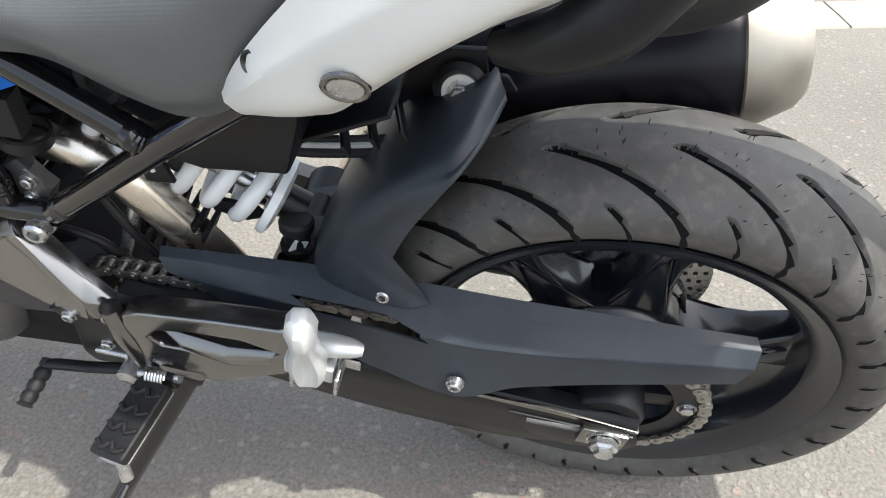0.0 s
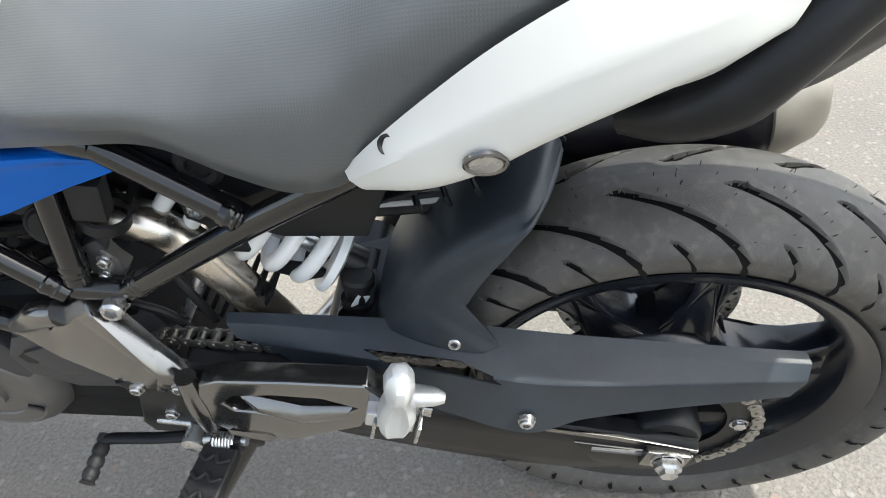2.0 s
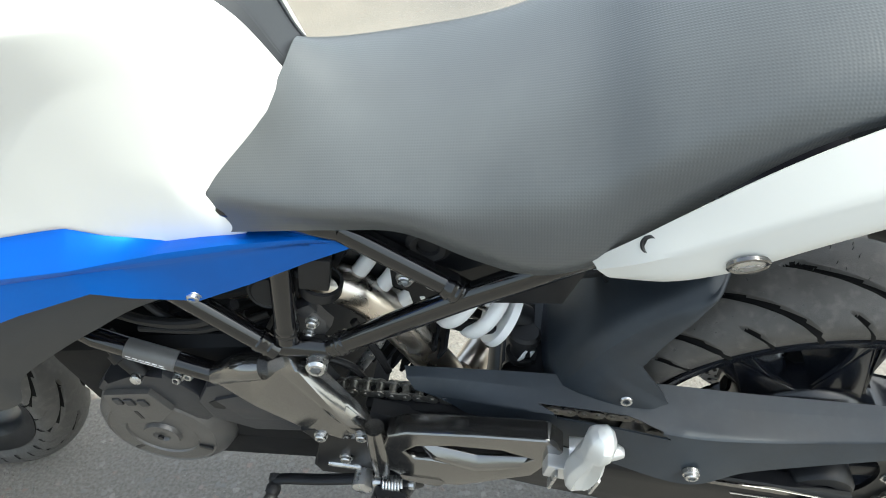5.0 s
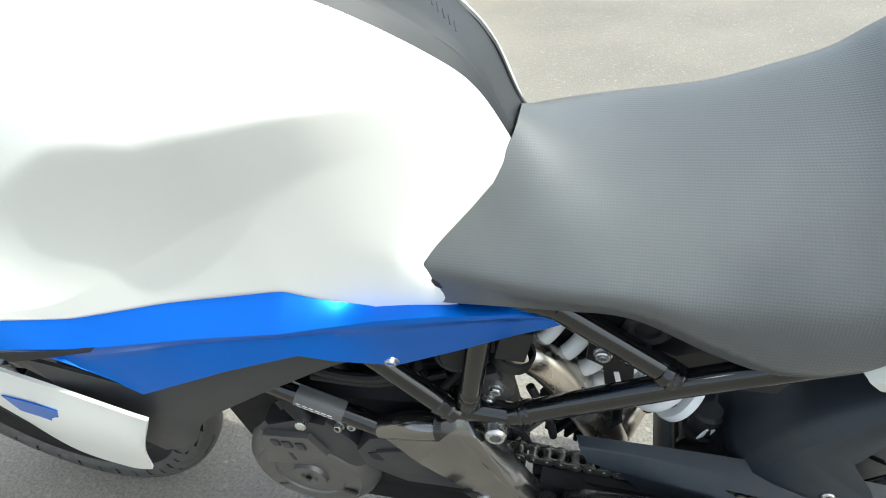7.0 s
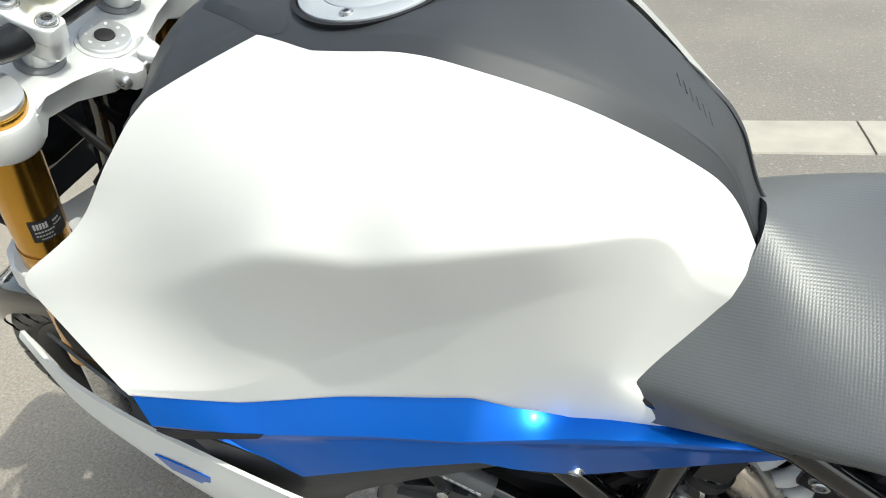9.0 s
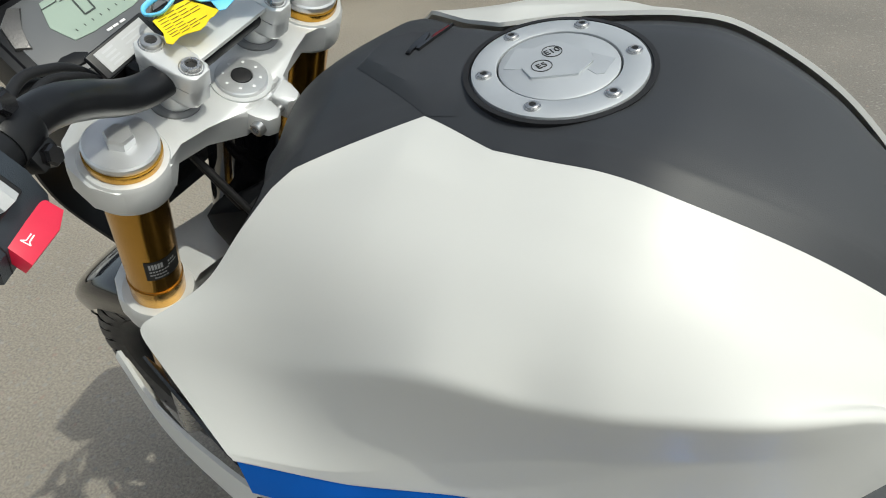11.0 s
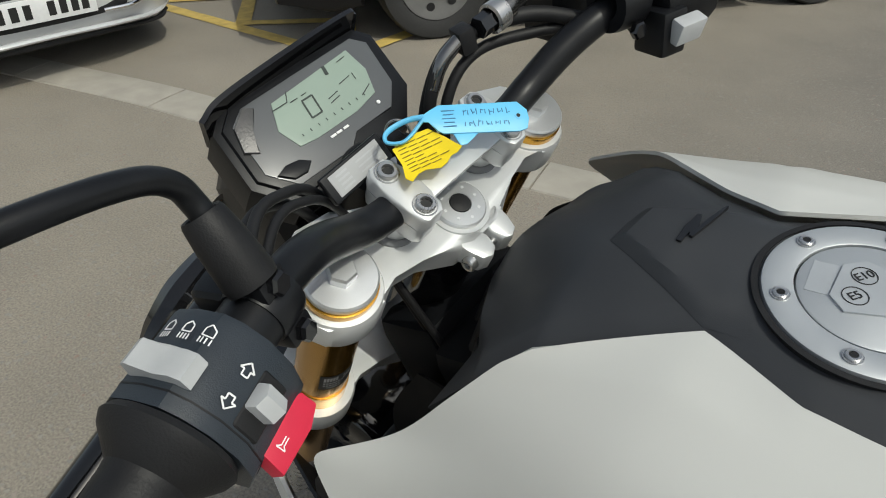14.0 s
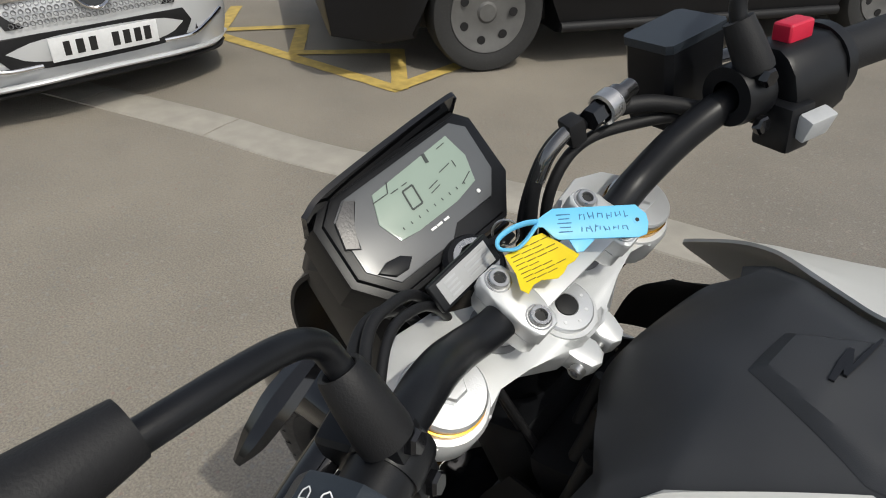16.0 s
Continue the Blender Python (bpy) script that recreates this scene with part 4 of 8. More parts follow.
for x, y, z in ((-0.828, -0.082, 0.503), (-0.742, -0.103, 0.470), (-0.765, -0.100, 0.455), (-0.795, -0.095, 0.498)):
    bolt((x, y, z), (0, -1, 0.2), r=0.006, h=0.007, parent=engine)
# sensor and hose fittings above the case
bm = tube([(-0.838, -0.085, 0.520), (-0.815, -0.098, 0.490), (-0.800, -0.108, 0.470)], [0.011, 0.013, 0.009], 14)
lathe_into(bm, [(0.016, 0), (0.016, 0.012), (0.010, 0.014)], (-0.825, -0.092, 0.500), (0.6, -0.4, -0.7), 16)
part("sensor", bm, SOFT_RUBBER, engine)
part("sensor_tip", lathe([(0, 0), (0.007, 0), (0.007, 0.010), (0.004, 0.012), (0, 0.012)], (-0.803, -0.110, 0.474), (0.1, -1, 0.2), 16), STEEL, engine)
for pts, r in (([(-0.78, -0.07, 0.60), (-0.74, -0.085, 0.56), (-0.68, -0.085, 0.545), (-0.62, -0.075, 0.56)], 0.005), ([(-0.80, -0.06, 0.62), (-0.72, -0.075, 0.60), (-0.65, -0.07, 0.59), (-0.58, -0.06, 0.62)], 0.007),
               ([(-0.66, -0.085, 0.52), (-0.60, -0.085, 0.50), (-0.55, -0.08, 0.47), (-0.54, -0.07, 0.42)], 0.005),
               ([(-0.535, -0.075, 0.69), (-0.560, -0.080, 0.64), (-0.583, -0.080, 0.60), (-0.63, -0.080, 0.523)], 0.0085), ([(-0.535, -0.06, 0.53), (-0.515, -0.068, 0.48), (-0.512, -0.06, 0.43)], 0.005)):
    part("hose", tube(pts, r, 10), SOFT_RUBBER, engine)
part("throttle_body", lathe([(0.02, 0), (0.022, 0), (0.024, 0.02), (0.018, 0.024), (0.018, 0.03), (0.022, 0.034), (0, 0.036)], (-0.622, -0.050, 0.640), (0.3, -0.9, 0.2), 28), SOFT_RUBBER, engine)
part("coolant_pipe", tube([(-0.500, -0.050, 0.515), (-0.515, -0.059, 0.487), (-0.538, -0.060, 0.449), (-0.587, -0.060, 0.372)], 0.0070, 16), STEEL, engine, "bright steel pipe")
part("pipe_clamp", lathe([(0.0087, 0), (0.0125, 0.004), (0.0125, 0.014), (0.0087, 0.018)], (-0.566, -0.080, 0.628), (0.5, 0, 1), 24), SOFT_RUBBER, engine)
# bracket with bolts between frame tubes and cylinder
bm = slab([(-0.578, 0.584), (-0.560, 0.592), (-0.553, 0.572), (-0.546, 0.560), (-0.562, 0.538), (-0.588, 0.542), (-0.586, 0.560)], -0.093, -0.078, 0.004)
part("engine_bracket", bm, CASE, engine, "grey cast bracket with two bolts")
bolt((-0.563, -0.094, 0.572), r=0.0062, h=0.006, parent=engine)
bolt((-0.572, -0.094, 0.551), r=0.0058, h=0.006, parent=engine)
part("bracket_block", box((0.020, 0.016, 0.016), pose(-0.568, -0.086, 0.588, 0, -20, 10), 0.003), ENGINE, engine)
part("relay", box((0.030, 0.022, 0.044), pose(-0.541, -0.088, 0.652, 0, 14, 8), 0.003), SOFT_RUBBER, engine, "black rubber-cased relay")
part("hose_ring", lathe([(0.019, -0.007), (0.0225, -0.006), (0.0225, 0.006), (0.019, 0.007)], (-0.546, -0.080, 0.618), (0.35, 0.1, 1), 28), SOFT_RUBBER, engine)
part("intake_cap", lathe([(0.0, 0.012), (0.016, 0.012), (0.019, 0.009), (0.021, 0.010), (0.024, 0.006), (0.024, -0.02)], (-0.602, -0.080, 0.612), (0.15, -1, 0.25), 32), SOFT_RUBBER, engine, "black rubber intake cap")
for k in range(6):
    part("rib_plate", box((0.005, 0.05, 0.075), pose(-0.512 + 0.011 * k, -0.030, 0.470 - 0.006 * k, 0, 32, 0), 0.001, 1), MATT_BLACK, engine)
part("crossed_hose", tube([(-0.640, -0.095, 0.600), (-0.690, -0.098, 0.570), (-0.760, -0.092, 0.560), (-0.830, -0.080, 0.570)], 0.006, 10), SOFT_RUBBER, engine)
part("crossed_hose", tube([(-0.640, -0.085, 0.570), (-0.700, -0.090, 0.545), (-0.780, -0.088, 0.540)], 0.0045, 10), SOFT_RUBBER, engine)

# exhaust: header, silencer
exhaust = new("exhaust")
exhaust.parent = bike
tagged(exhaust, "steel exhaust with a black silencer")
part("header_pipe", tube([(-0.69, -0.040, 0.560), (-0.645, -0.045, 0.582), (-0.592, -0.046, 0.586), (-0.555, -0.046, 0.583), (-0.527, -0.046, 0.568), (-0.506, -0.046, 0.542), (-0.489, -0.045, 0.508), (-0.468, -0.042, 0.455), (-0.450, -0.036, 0.400), (-0.445, -0.020, 0.340), (-0.46, 0.02, 0.28), (-0.44, 0.06, 0.26)], 0.0225, 24, n=80), INOX, exhaust, "heat-tinted steel header pipe")
part("link_pipe", tube([(-0.44, 0.05, 0.265), (-0.40, 0.12, 0.28), (-0.32, 0.15, 0.42), (-0.25, 0.155, 0.51)], 0.024, 20), INOX, exhaust)
AX = Vector((0.985, 0.03, 0.17)).normalized()
M0 = Vector((-0.27, 0.155, 0.520))
part("silencer", lathe([(0.03, 0), (0.050, 0.005), (0.068, 0.05), (0.078, 0.14), (0.082, 0.30), (0.083, 0.345), (0.080, 0.350), (0.079, 0.356)], M0, AX, 64), material("blue_black_silencer_coat", (0.0035, 0.0035, 0.006), 0.30, vary=0.15, scale=20, spec=0.22), exhaust, "satin black silencer")
part("silencer_cap", lathe([(0.079, 0.356), (0.0805, 0.358), (0.078, 0.378), (0.066, 0.408), (0.058, 0.416), (0.050, 0.416), (0.046, 0.405), (0.040, 0.40), (0, 0.40)], M0, AX, 64), BRUSHED, exhaust, "brushed steel silencer end cap")
hang = Vector((-0.173, 0.042, 0.606))
part("hanger_rubber", lathe([(0.008, -0.012), (0.022, -0.012), (0.026, -0.006), (0.022, 0), (0.026, 0.006), (0.020, 0.012), (0.014, 0.013)], hang, (0.1, -1, 0.25), 32), SOFT_RUBBER, exhaust)
part("hanger_washer", lathe([(0, 0.012), (0.017, 0.012), (0.017, 0.015), (0, 0.015)], hang, (0.1, -1, 0.25), 28), ALUMINIUM, exhaust)
bm = bmesh.new()
bolt_mesh(bm, hang + Vector((0.1, -1, 0.25)).normalized() * 0.015, (0.1, -1, 0.25), 0.0085, 0.010, False)
part("hanger_bolt", bm, STEEL, exhaust)
part("hanger_bracket", slab([(-0.26, 0.60), (-0.20, 0.64), (-0.15, 0.64), (-0.148, 0.59), (-0.20, 0.565)], 0.048, 0.056, 0.002), SATIN_BLACK, exhaust)

# rear shock
shock = new("rear_shock")
shock.parent = bike
tagged(shock, "rear shock with a white coil spring")
S0, S1 = np.array((-0.545, 0.0, 0.598)), np.array((-0.376, 0.0, 0.480))
ax = (S1 - S0) / np.linalg.norm(S1 - S0)
side = np.array((0, 1.0, 0))
upv = np.cross(ax, side)
turns, length = 6.0, np.linalg.norm(S1 - S0)
coil = [S0 + ax * (0.008 + (length - 0.016) * t) + 0.037 * (math.cos(2 * math.pi * turns * t) * side - math.sin(2 * math.pi * turns * t) * upv) for t in np.linspace(0, 1, 260)]
part("coil_spring", tube(coil, 0.0092, 14, False), SPRING_WHITE, shock, "white painted coil spring")
part("damper_body", tube([S0 - ax * 0.05, S0 + ax * 0.11], 0.026, 24, False), SATIN_BLACK, shock)
part("damper_rod", tube([S0 + ax * 0.10, S1 + ax * 0.03], 0.009, 16, False), STEEL, shock)
part("spring_seat", lathe([(0.012, -0.004), (0.043, -0.004), (0.045, 0.0), (0.045, 0.005), (0.036, 0.009), (0.018, 0.011)], S1, ax, 36), SPRING_WHITE, shock)
part("spring_seat", lathe([(0.012, -0.010), (0.046, -0.008), (0.048, 0.0), (0.030, 0.004)], S0, ax, 36), SATIN_BLACK, shock)
part("label", box((0.016, 0.002, 0.018), pose(-0.3445, -0.041, 0.446, 0, 38, 30), 0.0005, 1), SPRING_WHITE, shock, "white label with a small code patch")
bm = bmesh.new()
tube_into(bm, [S1 + ax * 0.008, S1 + ax * 0.035], 0.020, 20, False)
box_into(bm, (0.05, 0.05, 0.03), pose(-0.345, -0.008, 0.425, 0, 20, 0), 0.008)
lathe_into(bm, [(0, -0.045), (0.024, -0.045), (0.024, -0.040), (0.021, -0.038), (0.021, 0.045), (0, 0.045)], (-0.350, 0.0, 0.420), (0, 1, 0), 28)
part("lower_mount", bm, SATIN_BLACK, shock)
part("remote_knob", lathe([(0, 0), (0.016, 0), (0.019, 0.004), (0.019, 0.010), (0.014, 0.012), (0.014, 0.030), (0.019, 0.033), (0.019, 0.042), (0.016, 0.046), (0, 0.046)], (-0.352, -0.032, 0.430), (0.15, 0.15, 1), 28), SOFT_RUBBER, shock)
bolt((-0.352, -0.047, 0.420), r=0.008, h=0.006, parent=shock)
bolt((-0.335, -0.066, 0.408), (0, -0.6, 1), r=0.0075, h=0.008, parent=shock)
part("spring_wire", tube([coil[k] * 1.0 + np.array((0.0, -0.0016, 0.0012)) for k in range(214, 222)], 0.0088, 10, False), material("red_brown_mark", (0.16, 0.02, 0.012), 0.5), shock, "dark red paint mark on the spring")
# brackets and hose by the shock
part("shock_bracket", slab([(-0.474, 0.634), (-0.444, 0.636), (-0.431, 0.602), (-0.429, 0.560), (-0.457, 0.561), (-0.459, 0.598), (-0.476, 0.606)], -0.070, -0.065, 0.001), SATIN_BLACK, frame_part)
part("bracket_slot", slab([(-0.4495, 0.590), (-0.4445, 0.591), (-0.4415, 0.575), (-0.4465, 0.573)], -0.0708, -0.0695, 0), SPRING_WHITE, frame_part)
bolt((-0.4605, -0.071, 0.619), r=0.0075, h=0.006, parent=frame_part)
part("frame_tab", slab([(-0.430, 0.500), (-0.385, 0.492), (-0.375, 0.478), (-0.400, 0.470), (-0.435, 0.482)], -0.032, -0.026, 0.002), SATIN_BLACK, frame_part)
part("brake_hose", tube([(-0.40, 0.02, 0.47), (-0.378, 0.03, 0.43), (-0.39, 0.04, 0.38), (-0.40, 0.05, 0.34)], 0.009, 12), SOFT_RUBBER, shock)

# black under-seat parts
part("under_seat_panel", slab([(-0.515, 0.712), (-0.400, 0.652), (-0.300, 0.698), (-0.280, 0.735), (-0.40, 0.74), (-0.50, 0.735)], -0.090, -0.084, 0.002), SATIN_BLACK)
part("under_seat_panel", slab([(-0.515, 0.712), (-0.400, 0.652), (-0.300, 0.698), (-0.280, 0.735), (-0.40, 0.74), (-0.50, 0.735)], 0.084, 0.090, 0.002), SATIN_BLACK)
part("panel_grommet", lathe([(0.016, 0), (0.021, 0.002), (0.016, 0.006), (0.011, 0.004), (0.010, 0), (0, 0)], (-0.425, -0.0905, 0.690), (0, -1, 0), 28), SOFT_RUBBER)
part("battery_box", slab([(-0.440, 0.610), (-0.385, 0.590), (-0.305, 0.592), (-0.280, 0.650), (-0.27, 0.70), (-0.40, 0.70)], -0.078, 0.078, 0.006), SATIN_BLACK, None, "black plastic battery box")
inner_fender = part("inner_fender", box((0.10, 0.13, 0.005), pose(-0.262, 0.02, 0.618, 0, -22, 0), 0.001, 1), SATIN_BLACK, None, "ribbed black plastic inner fender")
for k in range(3):
    x = -0.285 + 0.028 * k
    for turn in (20,):
        part("rib", box((0.004, 0.13, 0.014), pose(x, 0.02, 0.594 + 0.40 * (x + 0.275), 0, -22, turn), 0.001, 1), SATIN_BLACK, inner_fender)
for k, dz in enumerate((0.0, 0.009, 0.017)):
    part("wire", tube([(-0.36, -0.02, 0.575 + dz), (-0.325, -0.012, 0.560 + dz), (-0.28, 0.0, 0.552 + dz), (-0.23, 0.01, 0.550 + dz)], 0.0035 if k else 0.006, 10), GREY_PLASTIC if k == 1 else SOFT_RUBBER)

# undertail, and an unseen tail and number-plate carrier
U_ROWS = [
    [(-0.108, -0.148, 0.792), (-0.050, -0.150, 0.812), (-0.010, -0.145, 0.832), (0.06, -0.125, 0.868), (0.14, -0.10, 0.90)],
    [(-0.092, -0.140, 0.780), (-0.042, -0.138, 0.790), (0.000, -0.132, 0.805), (0.06, -0.118, 0.842), (0.14, -0.096, 0.88)],
    [(-0.085, -0.122, 0.768), (-0.035, -0.120, 0.772), (0.005, -0.116, 0.782), (0.06, -0.106, 0.822), (0.14, -0.088, 0.862)],
    [(-0.085, -0.055, 0.760), (-0.035, -0.055, 0.764), (0.005, -0.052, 0.774), (0.06, -0.05, 0.816), (0.14, -0.045, 0.856)],
]
# far side narrowed so that the sun reaches the tyre crown
U_FAR = [[(x, -y * (0.9 if x < 0 else 0.35), z) for x, y, z in r] for r in U_ROWS]
for rows, flip in ((U_ROWS, False), (U_FAR, True)):
    part("undertail", sheet(rows, 50, 24, 0.004, hard=(1, 2), flip=flip), SATIN_BLACK, None, "black plastic undertail")
part("grab_rail", tube([(-0.112, -0.146, 0.776), (-0.084, -0.158, 0.786), (-0.058, -0.162, 0.803), (-0.036, -0.160, 0.828), (-0.010, -0.152, 0.856), (0.040, -0.135, 0.890), (0.110, -0.105, 0.925), (0.17, -0.06, 0.94)], [0.010, 0.016, 0.020, 0.0195, 0.019, 0.018, 0.017, 0.015], 16, n=60), SATIN_BLACK, None, "satin black tail grab rail")
part("undertail_floor", sheet([[(x, y, z - 0.004) for x, y, z in U_ROWS[3]], U_FAR[3]], 40, 6, 0.004), SATIN_BLACK)
# unseen tail, set off-centre to cast shade on tyre and chain guard
TAIL = [[(0.06, -0.085, 0.870), (0.20, -0.085, 0.900), (0.36, -0.080, 0.925), (0.48, -0.070, 0.945)], [(0.06, -0.080, 0.915), (0.20, -0.080, 0.945), (0.36, -0.075, 0.965), (0.49, -0.066, 0.975)], [(0.08, -0.032, 0.950), (0.20, -0.032, 0.968), (0.36, -0.032, 0.985), (0.50, -0.032, 0.985)]]
part("unseen_tail", sheet(TAIL + mirrored(TAIL[1::-1], -0.032), 30, 24, 0.004, hard=(1, 3)), SATIN_BLACK, None, "unseen black plastic tail placed to shade the tyre and chain guard")
part("tail_carrier", tube([(0.10, 0.0, 0.86), (0.24, 0.0, 0.87), (0.36, 0.0, 0.80), (0.44, 0.0, 0.68)], [0.03, 0.025, 0.02, 0.02], 16), SATIN_BLACK)
# unseen plate added to shade the lower tyre
part("unseen_plate", slab([(-0.085, 0.47), (0.060, 0.47), (0.060, 0.68), (-0.085, 0.68)], 0.0, 0.008, 0.004, place=lambda v, d, z: (0.47 - (z - 0.58) * 0.45 + d, v, z)), SATIN_BLACK, None, "unseen black number plate holder added to shade the tyre")
bm = lathe([(0.0165, -0.004), (0.0165, 0.0010), (0.0150, 0.0025), (0.0135, 0.0018), (0.0125, 0.0), (0, 0.0)], (0, 0, 0), (0, 0, 1), 40)
lock = part("lock_ring", bm, GUNMETAL, m=Matrix.Translation((-0.1897, -0.1762, 0.7652)) @ basis((0.07, -0.925, -0.37)) @ Matrix.Diagonal((0.84, 0.84, 0.5, 1)))
bm = lathe([(0.0124, -0.002), (0.0120, 0.0012), (0.0105, 0.0016), (0.0, 0.0016)], (0, 0, 0), (0, 0, 1), 32)
box_into(bm, (0.012, 0.0022, 0.0010), pose(0, 0, 0.0018, 0, 0, 20), 0.0003, 1)
part("lock_barrel", bm, STEEL, lock)
part("tail_grommet", lathe([(0.0070, -0.006), (0.0074, 0.001), (0.0060, 0.002), (0.0045, 0.0005), (0, 0.0005)], (-0.2500, -0.1590, 0.7660), (-0.25, -0.90, 0.40), 24), SOFT_RUBBER)

# ---- grey metallic heel guards, brackets, pegs and levers ----
HP = [(-0.6996, -0.122, 0.489), (-0.6633, -0.116, 0.512), (-0.6478, -0.116, 0.505), (-0.6540, -0.122, 0.488), (-0.6339, -0.112, 0.513), (-0.5964, -0.110, 0.541), (-0.5711, -0.118, 0.516), (-0.5396, -0.130, 0.469), (-0.5140, -0.138, 0.434), (-0.5180, -0.138, 0.404),
      (-0.5532, -0.146, 0.412), (-0.5986, -0.140, 0.418), (-0.6587, -0.132, 0.4555), (-0.6080, -0.124, 0.521), (-0.5600, -0.138, 0.455), (-0.5800, -0.131, 0.532), (-0.5388, -0.150, 0.450)]
heel = part("heel_guard", facets(HP, [(0, 1, 2, 3), (0, 3, 12), (3, 4, 13, 12), (12, 13, 14, 11), (4, 5, 15, 13), (13, 15, 16, 14), (5, 6, 15), (6, 7, 16, 15), (7, 8, 16), (8, 9, 10, 16), (16, 10, 11, 14)], 0.012, 0.0035), GUNMETAL, None, "glossy grey metallic heel guard", sharp=24)
part("tube_socket", tube([(-0.700, -0.105, 0.478), (-0.655, -0.116, 0.512), (-0.625, -0.118, 0.52)], [0.0145, 0.0165, 0.015], 20), GUNMETAL, heel)
bracket = part("foot_bracket", slab([(-0.606, 0.420), (-0.560, 0.432), (-0.512, 0.420), (-0.512, 0.385), (-0.530, 0.330), (-0.556, 0.304), (-0.606, 0.308), (-0.612, 0.33), (-0.585, 0.39)], -0.142, -0.128, 0.004), SATIN_BLACK, None, "satin black foot peg bracket")
for x, z in ((-0.581, 0.414), (-0.530, 0.420), (-0.562, 0.360)):
    bolt((x, -0.143, z), r=0.0068, h=0.006, parent=bracket)


def rung_plate(outer, inner, near, far):
    """A plate with an opening; both outlines have the same number of corners."""
    bm = bmesh.new()
    o0, i0, o1, i1 = [[bm.verts.new((x, y, z)) for x, z in pts] for y in (near, far) for pts in (outer, inner)]
    k = len(outer)
    for a in range(k):
        b = (a + 1) % k
        bm.faces.new((o0[a], o0[b], i0[b], i0[a]))
        bm.faces.new((o1[a], o1[b], i1[b], i1[a]))
        bm.faces.new((o0[a], o0[b], o1[b], o1[a]))
        bm.faces.new((i0[a], i0[b], i1[b], i1[a]))
    bmesh.ops.recalc_face_normals(bm, faces=bm.faces)
    edges = [e for e in bm.edges if e.calc_face_angle(0) > 0.9]
    bmesh.ops.bevel(bm, geom=edges, offset=0.004, segments=3, affect="EDGES", profile=0.6)
    return bm


pillion = part("pillion_bracket", rung_plate(
    [(-0.492, 0.452), (-0.470, 0.462), (-0.390, 0.465), (-0.316, 0.464), (-0.300, 0.440), (-0.335, 0.378), (-0.421, 0.336), (-0.477, 0.334), (-0.508, 0.372), (-0.506, 0.418)],
    [(-0.478, 0.416), (-0.461, 0.432), (-0.419, 0.438), (-0.367, 0.435), (-0.330, 0.417), (-0.357, 0.398), (-0.395, 0.382), (-0.420, 0.392), (-0.446, 0.400), (-0.470, 0.402)], -0.158, -0.132), GUNMETAL, None, "glossy grey metallic pillion peg bracket", sharp=25)
part("bracket_web", slab([(-0.480, 0.440), (-0.330, 0.442), (-0.322, 0.400), (-0.420, 0.372), (-0.484, 0.392)], -0.140, -0.134, 0.001), SATIN_BLACK, pillion)
part("bracket_strut", facets([(-0.462, -0.150, 0.428), (-0.440, -0.160, 0.412), (-0.398, -0.160, 0.392), (-0.346, -0.160, 0.404), (-0.338, -0.152, 0.412), (-0.448, -0.156, 0.396), (-0.400, -0.157, 0.372), (-0.350, -0.157, 0.390), (-0.396, -0.150, 0.404)], [(0, 1, 5), (0, 8, 2, 1), (1, 2, 6, 5), (2, 3, 7, 6), (8, 4, 3, 2)], 0.010, 0.0015), GUNMETAL, pillion, sharp=20)
part("bracket_strut", facets([(-0.500, -0.150, 0.366), (-0.445, -0.152, 0.358), (-0.424, -0.150, 0.342), (-0.490, -0.162, 0.350), (-0.446, -0.163, 0.340), (-0.505, -0.152, 0.330), (-0.450, -0.153, 0.326)], [(0, 1, 4, 3), (1, 2, 4), (3, 4, 6, 5), (4, 2, 6)], 0.012, 0.0015), GUNMETAL, pillion, sharp=20)
part("bracket_post", tube([(-0.507, -0.150, 0.456), (-0.511, -0.152, 0.40), (-0.516, -0.150, 0.350)], [0.011, 0.013, 0.011], 20), GUNMETAL, pillion)


